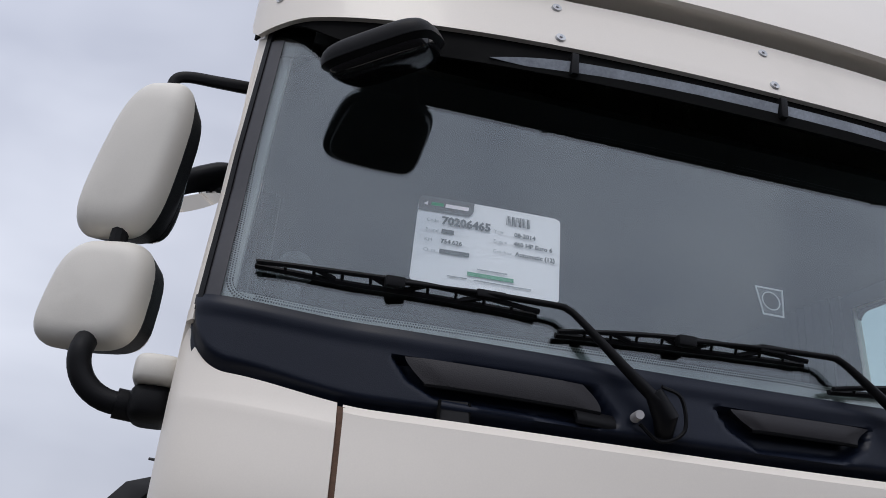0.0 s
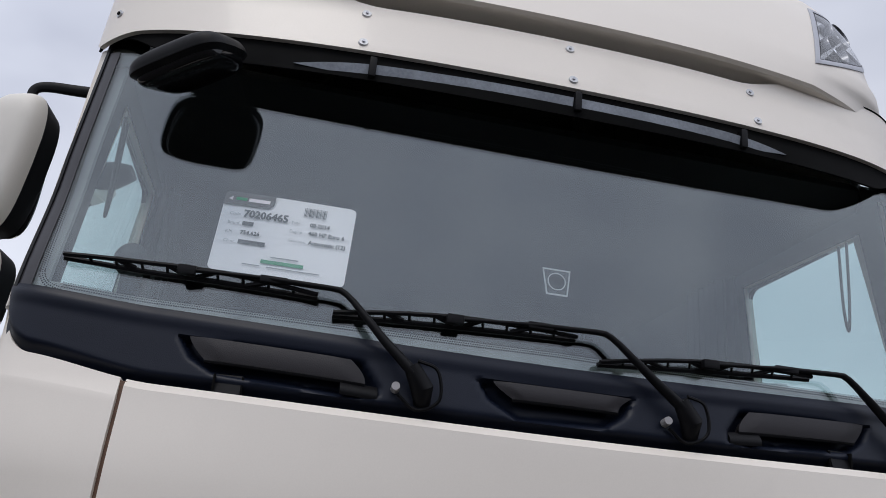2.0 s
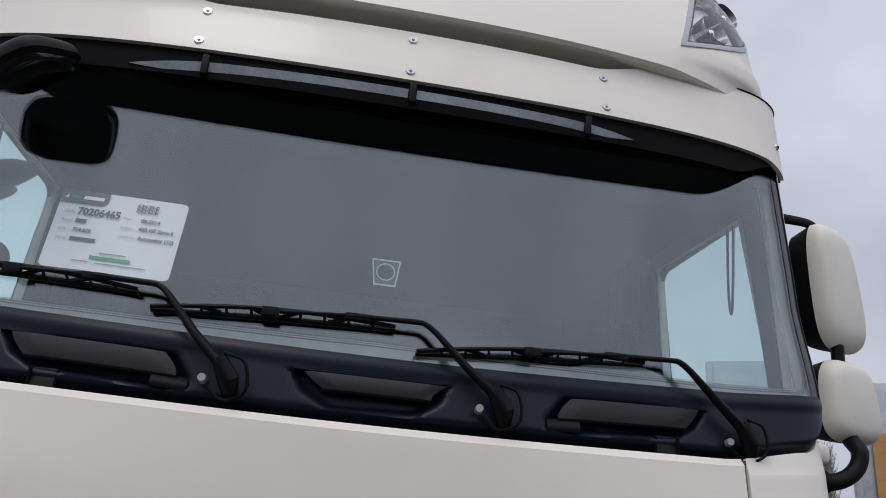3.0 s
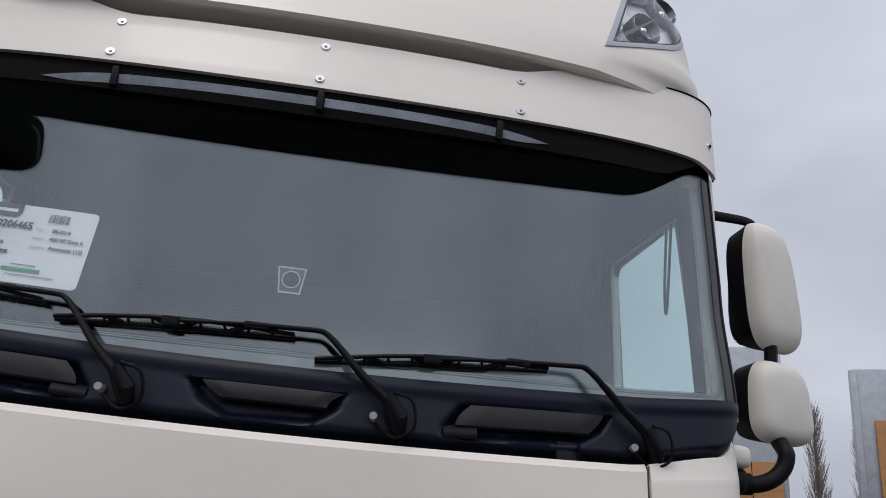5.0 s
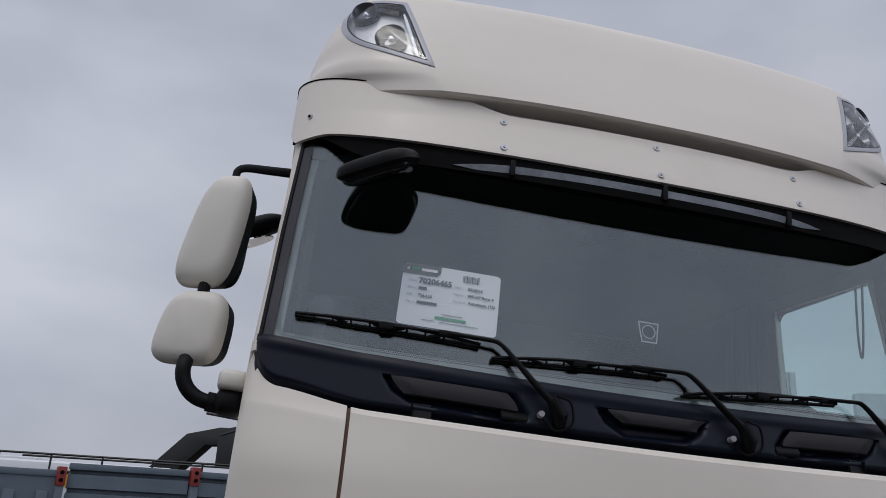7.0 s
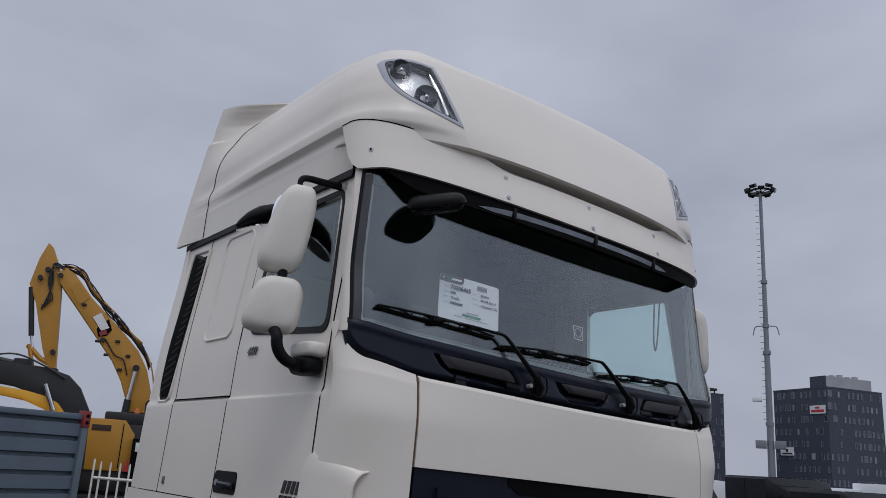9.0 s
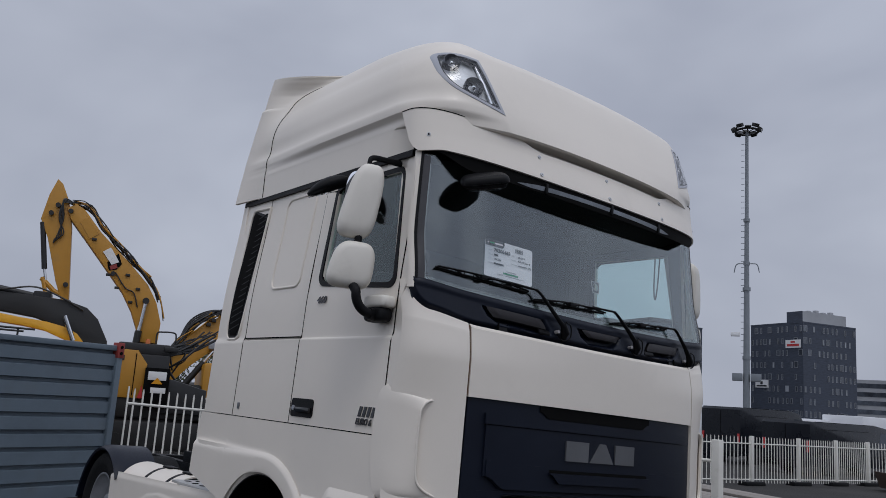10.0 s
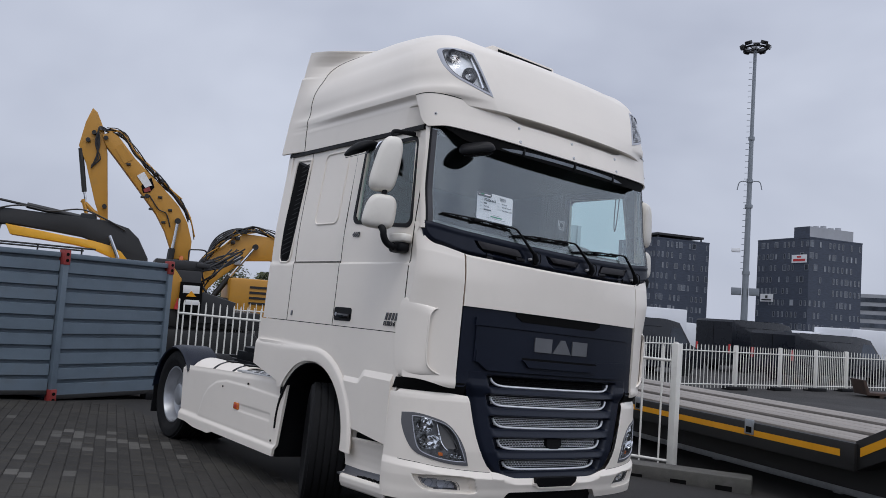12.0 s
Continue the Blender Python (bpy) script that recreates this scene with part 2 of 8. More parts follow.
def grid(fn, nu, nv, thick=0.0, core=None):
    """A sheet of points fn(u, v), u and v from 0 to 1; thick gives it a back skin, on the side of the upright line at core (x, y)."""
    bm = bmesh.new()
    front = [[bm.verts.new(fn(i / nu, j / nv)) for j in range(nv + 1)] for i in range(nu + 1)]
    for i in range(nu):
        for j in range(nv):
            bm.faces.new((front[i][j], front[i + 1][j], front[i + 1][j + 1], front[i][j + 1]))
    if thick:
        bm.normal_update()
        if core:
            vote = sum(v.normal.x * (core[0] - v.co.x) + v.normal.y * (core[1] - v.co.y) for row in front for v in row)
            thick = -thick if vote > 0 else thick
        back = [[bm.verts.new(v.co - v.normal * thick) for v in row] for row in front]
        for i in range(nu):
            for j in range(nv):
                bm.faces.new((back[i][j], back[i][j + 1], back[i + 1][j + 1], back[i + 1][j]))
        rim = [(i, 0) for i in range(nu)] + [(nu, j) for j in range(nv)] + [(i, nv) for i in range(nu, 0, -1)] + [(0, j) for j in range(nv, 0, -1)]
        for (a, b), (c, d) in zip(rim, rim[1:] + rim[:1]):
            bm.faces.new((front[a][b], back[a][b], back[c][d], front[c][d]))
    return bm


def prism(outline, depth, axis="x", at=0.0, bevel=0.0):
    """A plate cut to an outline of two coordinates, depth thick along axis from at."""
    bm = bmesh.new()
    put = {"x": lambda a, b, c: (c, a, b), "y": lambda a, b, c: (a, c, b), "z": lambda a, b, c: (a, b, c)}[axis]
    one = [bm.verts.new(put(a, b, at)) for a, b in outline]
    two = [bm.verts.new(put(a, b, at + depth)) for a, b in outline]
    bm.faces.new(one)
    bm.faces.new(two[::-1])
    n = len(one)
    for k in range(n):
        bm.faces.new((one[k], two[k], two[(k + 1) % n], one[(k + 1) % n]))
    bmesh.ops.recalc_face_normals(bm, faces=bm.faces)
    if bevel:
        rim = [e for e in bm.edges if len(e.link_faces) == 2 and any(len(f.verts) == n for f in e.link_faces) and n > 4 or len(e.link_faces) == 2 and n <= 4]
        bmesh.ops.bevel(bm, geom=rim, offset=bevel, segments=2, affect="EDGES", profile=0.6)
    return bm


def rounded(x0, z0, x1, z1, r, steps=5):
    """The outline of a rectangle with round corners."""
    out = []
    for cx, cz, a0 in ((x1 - r, z1 - r, 0), (x0 + r, z1 - r, 90), (x0 + r, z0 + r, 180), (x1 - r, z0 + r, 270)):
        for k in range(steps + 1):
            a = radians(a0 + 90 * k / steps)
            out.append((cx + r * math.cos(a), cz + r * math.sin(a)))
    return out


def smooth_step(a, b, x):
    t = min(1.0, max(0.0, (x - a) / (b - a)))
    return t * t * (3 - 2 * t)


def lerp_rows(rows, z):
    """Values between rows of (z, value, value, ...), straight from row to row."""
    if z <= rows[0][0]:
        return rows[0][1:]
    for a, b in zip(rows, rows[1:]):
        if z <= b[0]:
            t = (z - a[0]) / (b[0] - a[0])
            return tuple(p + (q - p) * t for p, q in zip(a[1:], b[1:]))
    return rows[-1][1:]
# ---------------------------------------------------------------- ground
def ground_material():
    m = material("weathered_concrete_pavers", (0.031, 0.029, 0.027), 0.80, spec=0.25, spread=0.25, scale=0.7, fine=90, bump=0.3, dirt=(0.045, 0.042, 0.04), dirt_amount=0.5, dirt_scale=0.4)
    return m


PAVING = ground_material()
def ground_z(x):
    """The yard falls across the truck, and is level beyond."""
    if x < -3.2:
        return 0.0853
    if x > 4.2:
        return -0.2438
    return -0.057 - 0.0445 * x


def yard():
    bm = bmesh.new()
    xs = [-900, -300, -100, -40, -15, -6, -3.2, -1, 1, 4.2, 8, 15, 30, 60, 120, 300, 900]
    ys = [-900, -300, -100, -40, -15, -6, -2, 2, 6, 10, 20, 40, 100, 300, 900]
    vs = [[bm.verts.new((x, y, ground_z(x))) for y in ys] for x in xs]
    for i in range(len(xs) - 1):
        for k in range(len(ys) - 1):
            bm.faces.new((vs[i][k], vs[i + 1][k], vs[i + 1][k + 1], vs[i][k + 1]))
    return bm


tagged(part("ground", yard(), PAVING), "dark weathered paved yard ground, damp and stained", "ground", kind="structure")

# ---------------------------------------------------------------- truck: shape of the cab in plan
LEAN = 2.548
TRUCK_AT = pose(0, 0, -0.007, 0, LEAN, 0)
truck = thing("truck_tractor", "cream white tractor truck with high-roof sleeper cab parked on pavers", "truck", m=TRUCK_AT)
N = 2.2

BODY = [(0.25, 1.235, -0.10, 0.28), (0.42, 1.25, -0.15, 0.28), (0.60, 1.25, -0.16, 0.28), (1.00, 1.25, -0.13, 0.28), (1.10, 1.245, -0.11, 0.28), (1.60, 1.24, -0.104, 0.28), (1.895, 1.24, -0.098, 0.28),
        (2.10, 1.238, -0.090, 0.28)]
COWL = [(1.90, 1.238, -0.070, 0.28), (1.97, 1.238, -0.068, 0.28), (2.16, 1.232, -0.036, 0.29), (2.20, 1.23, -0.028, 0.29)]
GLASS = [(2.10, 1.232, -0.034, 0.29), (2.50, 1.218, 0.026, 0.31), (2.90, 1.195, 0.064, 0.34)]
VISOR = [(2.76, 1.235, -0.078, 0.31), (2.835, 1.232, -0.060, 0.31), (2.95, 1.23, -0.025, 0.32), (3.12, 1.228, 0.008, 0.34)]
# rows of the high roof: height, front y in the middle, the flat panel's edge (x, y), the corner's pull (x, y), the side's x and where the side begins
ROOF = [(2.862, 0.10, 0.80, 0.12, 1.12, 0.22, 1.196, 0.55), (2.97, 0.06, 0.80, 0.09, 1.12, 0.20, 1.198, 0.52), (3.016, 0.045, 0.765, 0.075, 1.13, 0.19, 1.199, 0.50),
        (3.024, -0.030, 0.755, 0.024, 1.15, 0.165, 1.200, 0.47), (3.032, -0.042, 0.757, 0.016, 1.155, 0.162, 1.200, 0.46), (3.076, -0.026, 0.773, 0.026, 1.17, 0.155, 1.203, 0.45),
        (3.092, -0.020, 0.779, 0.0305, 1.180, 0.140, 1.221, 0.45), (3.118, -0.010, 0.788, 0.038, 1.184, 0.138, 1.225, 0.45), (3.150, 0.002, 0.799, 0.049, 1.182, 0.140, 1.223, 0.46), (3.172, 0.011, 0.807, 0.058, 1.174, 0.146, 1.214, 0.47),
        (3.30, 0.064, 0.845, 0.112, 1.152, 0.165, 1.196, 0.52), (3.455, 0.132, 0.889, 0.190, 1.120, 0.250, 1.150, 0.60), (3.52, 0.168, 0.905, 0.232, 1.092, 0.300, 1.115, 0.68),
        (3.565, 0.214, 0.905, 0.285, 1.066, 0.360, 1.092, 0.76), (3.61, 0.285, 0.895, 0.350, 1.042, 0.430, 1.068, 0.85), (3.65, 0.365, 0.875, 0.430, 1.012, 0.520, 1.040, 0.95), (3.70, 0.49, 0.84, 0.56, 0.965, 0.66, 0.995, 1.08),
        (3.75, 0.67, 0.78, 0.74, 0.895, 0.84, 0.930, 1.25), (3.79, 0.90, 0.70, 0.97, 0.81, 1.06, 0.845, 1.45), (3.825, 1.20, 0.56, 1.26, 0.65, 1.34, 0.69, 1.68), (3.848, 1.52, 0.32, 1.57, 0.38, 1.64, 0.41, 1.88), (3.858, 1.80, 0.08, 1.83, 0.09, 1.87, 0.10, 2.0)]


def smooth_rows(rows, start, steps=4):
    """Rows with more rows between them from index start on, along a smooth curve."""
    out = list(rows[:start])
    for i in range(start, len(rows) - 1):
        p, a, b, n = (np.array(rows[max(start, min(len(rows) - 1, k))]) for k in (i - 1, i, i + 1, i + 2))
        gap = b[0] - a[0]
        mid = (b - a) / gap
        def slope(one, two, three):
            if one[0] == two[0] or two[0] == three[0]:
                return mid
            h, g = two[0] - one[0], three[0] - two[0]
            return ((two - one) / h * g + (three - two) / g * h) / (h + g)
        ma, mb = slope(p, a, b), slope(a, b, n)
        for k in range(steps):
            t = k / steps
            v = a * (2 * t ** 3 - 3 * t * t + 1) + ma * gap * (t ** 3 - 2 * t * t + t) + b * (3 * t * t - 2 * t ** 3) + mb * gap * (t ** 3 - t * t)
            v[0] = a[0] + gap * t
            out.append(tuple(v))
    return out + [rows[-1]]


ROOF = smooth_rows(ROOF, 4, 6)


def roof_contour(z, n_panel=34, n_corner=30):
    """Half of the roof's outline at a height, from the middle of the front to where the side begins."""
    yc, xe, ye, xk, yk, xs, ys = lerp_rows(ROOF, z)
    out = [(xe * k / n_panel, yc + (ye - yc) * (k / n_panel) ** 2.4) for k in range(n_panel)]
    b = [Vector((xe, ye)), Vector((xe + 0.55 * (xk - xe), ye + 0.55 * (yk - ye))), Vector((xk, yk)), Vector((xs, ys))]
    for k in range(n_corner + 1):
        t = k / n_corner
        p = b[0] * (1 - t) ** 3 + b[1] * 3 * t * (1 - t) ** 2 + b[2] * 3 * t * t * (1 - t) + b[3] * t ** 3
        out.append((p.x, p.y))
    return out


def roof_y(x, z):
    line = roof_contour(z)
    for a, b in zip(line, line[1:]):
        if b[0] >= abs(x):
            return a[1] + (b[1] - a[1]) * (abs(x) - a[0]) / max(1e-6, b[0] - a[0])
    return line[-1][1]


def plan(s, w, yc, yb, n=N):
    """A point of the cab's outline: s from -1 to 1 runs round the front; beyond, straight back along the side."""
    a = min(1.0, abs(s)) * math.pi / 2
    x = w * math.sin(a) ** (2 / n)
    y = yb - (yb - yc) * max(0.0, math.cos(a)) ** (2 / n) + max(0.0, abs(s) - 1)
    return math.copysign(x, s), y


def power(rows, z):
    """How square the outline is: the flap's front is flatter than the bumper and the glass."""
    return N + (0.6 * smooth_step(0.97, 1.06, z) * (1 - 0.65 * smooth_step(1.75, 1.96, z)) if rows is BODY else 0.0)


def s_of(x, w):
    return math.copysign(math.asin(min(1.0, abs(x) / w) ** (N / 2)) / (math.pi / 2), x)


def square_corner(rows, z):
    """Over the grille the front turns into the side more tightly than the rounded outline does."""
    if rows is BODY:
        return 0.52 * smooth_step(1.40, 1.95, z)
    if rows is GLASS:
        return 0.92 - 0.36 * smooth_step(2.14, 2.44, z)
    return 0.88 if rows is COWL else 0.0


def skin_y(rows, x, z):
    if rows is ROOF:
        return roof_y(x, z)
    w, yc, yb = lerp_rows(rows, z)
    n = power(rows, z)
    y = yb - (yb - yc) * max(0.0, 1 - min(1.0, abs(x) / w) ** n) ** (1 / n)
    return y - square_corner(rows, z) * 0.11 * (max(0.0, abs(x) - 0.90) / 0.30) ** 1.6


def wrap(rows, s0, s1, low, high, nu, nv, off=0.0, thick=0.02):
    """A skin round the cab between low(x) and high(x); s0 and s1 as in plan()."""
    def fn(u, v):
        s = s0 + (s1 - s0) * u
        x0, _ = plan(s, 1.24, -0.1, 0.45)
        z = low(x0) + (high(x0) - low(x0)) * v
        w, yc, yb = lerp_rows(rows, z)
        x, y = plan(s, w, yc, yb)
        if abs(s) < 1 and rows is not ROOF:
            y = skin_y(rows, x, z)
        return (x, y - off, z)
    return grid(fn, nu, nv, thick, (0, 1.3))


def inside(poly, x, z):
    """Whether a point lies within an outline."""
    odd = False
    for (xa, za), (xb, zb) in zip(poly, poly[1:] + poly[:1]):
        if (za > z) != (zb > z) and x < xa + (z - za) / (zb - za) * (xb - xa):
            odd = not odd
    return odd


def cut_hole(bm, poly, y_most):
    """Takes out the faces of the front that lie within an outline of (x, z), on both sides of the cab."""
    gone = [f for f in bm.faces if all(v.co.y < y_most and inside(poly, abs(v.co.x), v.co.z) for v in f.verts)]
    bmesh.ops.delete(bm, geom=gone, context="FACES")
    return bm


def rim_ring(rows, outer, inner, off, depth):
    """A flat frame between two outlines with as many points, laid on the cab's skin, with a wall running back from its inner edge."""
    bm = bmesh.new()
    lay = lambda pts, o: [bm.verts.new((x, skin_y(rows, x, z) - o, z)) for x, z in pts]
    mid = [((a[0] + b[0]) / 2, (a[1] + b[1]) / 2) for a, b in zip(outer, inner)]
    loops = [lay(outer, -0.004), lay(outer, off), lay(mid, off + 0.0015), lay(inner, off), lay(inner, off - depth)]
    n = len(outer)
    for a, b in zip(loops, loops[1:]):
        for k in range(n):
            bm.faces.new((a[k], a[(k + 1) % n], b[(k + 1) % n], b[k]))
    return bm


def dense(pts, steps=4):
    """The same outline with points added along its straight runs."""
    return [(a[0] + (b[0] - a[0]) * k / steps, a[1] + (b[1] - a[1]) * k / steps) for a, b in zip(pts, pts[1:] + pts[:1]) for k in range(steps)]


def soft_outline(pts, sharp=(), steps=5):
    """A smooth outline through points, with corners kept at the indices in sharp."""
    n = len(pts)
    out = []
    for i in range(n):
        b, c = Vector(pts[i]), Vector(pts[(i + 1) % n])
        a = Vector(pts[i - 1]) if i not in sharp else 2 * b - c
        d = Vector(pts[(i + 2) % n]) if (i + 1) % n not in sharp else 2 * c - b
        for k in range(steps):
            t = k / steps
            v = 0.5 * (2 * b + (c - a) * t + (2 * a - 5 * b + 4 * c - d) * t * t + (3 * b - a - 3 * c + d) * t ** 3)
            out.append((v.x, v.y))
    return out


def inset(pts, d):
    """An outline drawn in by d along its edges' normals."""
    n = len(pts)
    area = sum(a[0] * b[1] - b[0] * a[1] for a, b in zip(pts, pts[1:] + pts[:1]))
    sign = 1 if area > 0 else -1
    out = []
    for k in range(n):
        (x0, z0), (x1, z1), (x2, z2) = pts[k - 1], pts[k], pts[(k + 1) % n]
        na, nb = Vector((-(z1 - z0), x1 - x0)), Vector((-(z2 - z1), x2 - x1))
        na, nb = na / max(1e-9, na.length), nb / max(1e-9, nb.length)
        m = na + nb
        m = m / max(0.5, m.length_squared / 2) if m.length > 1e-6 else na
        out.append((x1 + sign * d * m.x, z1 + sign * d * m.y))
    return out


def const(v):
    return lambda x: v


def side_x(z):
    return 1.236 - 0.05 * smooth_step(2.0, 2.9, z) - 0.012 * smooth_step(1.846, 1.858, z)


def side_skin(sg, y0, y1, z0, z1, nu=4, nv=8, off=0.0, thick=0.02):
    return grid(lambda u, v: (sg * (side_x(z0 + (z1 - z0) * v) + off), (y0 + (y1 - y0) * (u if sg < 0 else 1 - u)), z0 + (z1 - z0) * v), nu, nv, thick, (0, 1.3))


def add_side_plate(bm, sg, outline, depth=0.03, off=0.0):
    """A plate on the cab's side cut to an outline of (y, z)."""
    one = [bm.verts.new((sg * (side_x(z) + off), y, z)) for y, z in outline]
    two = [bm.verts.new((sg * (side_x(z) + off - depth), y, z)) for y, z in outline]
    bm.faces.new(one)
    bm.faces.new(two[::-1])
    n = len(one)
    for k in range(n):
        bm.faces.new((one[k], two[k], two[(k + 1) % n], one[(k + 1) % n]))
    return bm


def side_plate(sg, outline, depth=0.03, off=0.0):
    return add_side_plate(bmesh.new(), sg, outline, depth, off)


def side_panel(sg, outline, depth=0.012, off=0.0, rows=14):
    """Like side_plate, but follows the side's curve; the outline must be convex."""
    zs = [min(p[1] for p in outline) + 1e-4 + (max(p[1] for p in outline) - min(p[1] for p in outline) - 2e-4) * k / rows for k in range(rows + 1)]
    def span(z):
        ys = [a[0] + (b[0] - a[0]) * (z - a[1]) / (b[1] - a[1]) for a, b in zip(outline, outline[1:] + outline[:1]) if (a[1] - z) * (b[1] - z) <= 0 and a[1] != b[1]]
        return min(ys), max(ys)
    def fn(u, v):
        z = zs[round(v * rows)]
        lo, hi = span(z)
        return (sg * (side_x(z) + off), lo + (hi - lo) * u, z)
    return grid(fn, 2, rows, depth, (0, 1.3))


# ---------------------------------------------------------------- truck: front of the cab
HOOD_S = s_of(0.922, 1.24)
cowl_low = lambda x: 1.926 + 0.022 * (abs(x) / 0.92) ** 2 + 0.034 * smooth_step(0.86, 1.18, abs(x)) + 0.11 * (1 - math.sqrt(1 - min(1.0, max(0.0, (abs(x) - 1.135) / 0.083)) ** 2))
cowl_high = lambda x: 2.089 + 0.058 * (abs(x) / 1.17) ** 2
SEAL = material("rusty_brown_seam", (0.15, 0.085, 0.055), 0.8, spread=0.3, scale=9)
for sg in (-1, 1):
    part("flap_seal", wrap(BODY, sg * (HOOD_S - 0.003), sg * (HOOD_S + 0.012), const(1.60), lambda x: cowl_low(x) - 0.002, 2, 24, off=-0.010, thick=0.004), SEAL, truck, "brown dirty seal in the joint")


def creased(s0, s1, low, crease, lean, high, nu, nv):
    """A painted panel with a crease along its top, above which it leans back."""
    def fn(u, v):
        s = s0 + (s1 - s0) * u
        x, _ = plan(s, 1.24, -0.1, 0.28)
        a, b, c = low(x), crease(x), high(x)
        z = a + (b - a) * v / 0.75 if v <= 0.75 else b + (c - b) * (v - 0.75) / 0.25
        return (x, skin_y(BODY, x, z) + lean * max(0.0, z - b), z)
    return grid(fn, nu, nv, 0.025, (0, 1.3))


part("hood_flap", creased(-HOOD_S, HOOD_S, const(1.592), lambda x: cowl_low(x) - 0.013, 1.0, lambda x: cowl_low(x) + 0.004, 60, 40), WHITE, truck, "cream white painted front flap", smooth=18)
# pockets of the three grips in the cowl, (x, z) outlines
POCKET_SIDE = [(0.848, 2.068), (0.445, 2.050), (0.402, 1.992), (0.402, 1.966), (0.481, 1.962), (0.755, 1.982), (0.810, 2.013)]
POCKET_MID = [(-0.200, 2.042), (0.178, 2.042), (0.156, 1.992), (0.105, 1.958), (-0.102, 1.952), (-0.168, 1.990)]


def depth_in(poly, x, z):
    """How far a point lies within an outline; nought outside."""
    if not inside(poly, x, z):
        return 0.0
    best = 9.0
    for (xa, za), (xb, zb) in zip(poly, poly[1:] + poly[:1]):
        t = max(0.0, min(1.0, ((x - xa) * (xb - xa) + (z - za) * (zb - za)) / ((xb - xa) ** 2 + (zb - za) ** 2)))
        best = min(best, math.hypot(x - xa - t * (xb - xa), z - za - t * (zb - za)))
    return best


def cowl_skin():
    bm = bmesh.new()
    nu, nv = 330, 30
    x_end = 1.205
    front = []
    for i in range(nu + 1):
        s = -0.89 + 1.78 * i / nu
        x, _ = plan(s, 1.238, -0.07, 0.28)
        row = []
        for j in range(nv + 1):
            z = cowl_low(x) - 0.02 + (cowl_high(x) - cowl_low(x) + 0.02) * j / nv
            d = max(depth_in(POCKET_SIDE, abs(x), z), depth_in(POCKET_MID, x, z))
            rim = 0.006 * smooth_step(0.0, 0.02, cowl_high(x) - z) * (1 - smooth_step(0.02, 0.05, cowl_high(x) - z))
            tuck = 0.034 * (1 - smooth_step(0.0, 0.034, z - cowl_low(x)))
            row.append(bm.verts.new((x, skin_y(COWL, x, z) + 0.034 * smooth_step(0.0, 0.016, d) - rim + tuck, z)))
        front.append(row)
    for i in range(nu):
        for j in range(nv):
            bm.faces.new((front[i][j], front[i + 1][j], front[i + 1][j + 1], front[i][j + 1]))
    return bm


part("cowl", cowl_skin(), NAVY, truck, "dark navy plastic cowl under the windscreen", smooth=55)
windscreen = part("windscreen", wrap(GLASS, -0.893, 0.893, lambda x: cowl_high(x) - 0.01, const(2.89), 48, 14, thick=0.006), WINDSCREEN, truck, "large tinted curved windscreen")
windscreen.visible_shadow = False
for sg in (-1, 1):
    part("windscreen_seal", wrap(GLASS, sg * 0.872, sg * 0.906, lambda x: 2.12, const(2.88), 4, 14, off=0.006, thick=0.02), BLACK, truck)
    part("windscreen_band", wrap(GLASS, sg * 0.800, sg * 0.890, lambda x: 2.115 + 0.02 * smooth_step(1.02, 1.16, abs(x)), const(2.82), 14, 20, off=0.0015, thick=0.001), FRIT_BAND, truck)
    part("windscreen_border", wrap(GLASS, sg * 0.70, sg * 0.885, const(2.78), const(2.885), 10, 6, off=-0.012, thick=0.004), BLACK, truck)
    part("corner_panel", creased(sg * (HOOD_S + 0.009), sg * 0.945, lambda x: 1.022 + 0.045 * smooth_step(0.95, 1.2, abs(x)), lambda x: 1.918 + 0.108 * (abs(x) - 0.95), 0.26, lambda x: cowl_low(x) + 0.004 + 0.03 * smooth_step(1.205, 1.222, abs(x)), 60, 80), WHITE, truck, "cream white corner panel", smooth=18)
    # between the corner and the door
    def corner_return(u, v):
        z = 1.60 + 1.24 * v
        k = smooth_step(2.02, 2.16, z)
        xa, xb = 1.2348, 0.9985 * lerp_rows(GLASS, max(2.1, z))[0]
        ya = skin_y(BODY, xa, min(2.1, z)) + 0.26 * max(0.0, min(2.1, z) - 1.948)
        x0, y0 = xa + (xb - xa) * k, ya + (skin_y(GLASS, xb, max(2.1, z)) - ya) * k
        return (sg * (x0 + (side_x(z) - 0.001 - x0) * u), y0 + (0.233 - y0) * u, z)
    part("corner_return", grid(corner_return, 4, 60, 0.012, (0, 1.3)), WHITE, truck, smooth=40)
    part("front_pillar", wrap(GLASS, sg * 0.902, sg * 0.988, lambda x: 2.10, const(2.86), 10, 14, off=0.002, thick=0.03), WHITE, truck)

visor_low = lambda x: 2.808 + 0.044 * (abs(x) / 1.1) ** 2.2 - 0.024 * smooth_step(1.10, 1.235, abs(x))
visor_high = lambda x: 2.980 + 0.062 * smooth_step(0.50, 0.765, abs(x)) + 0.046 * smooth_step(0.745, 1.22, abs(x))


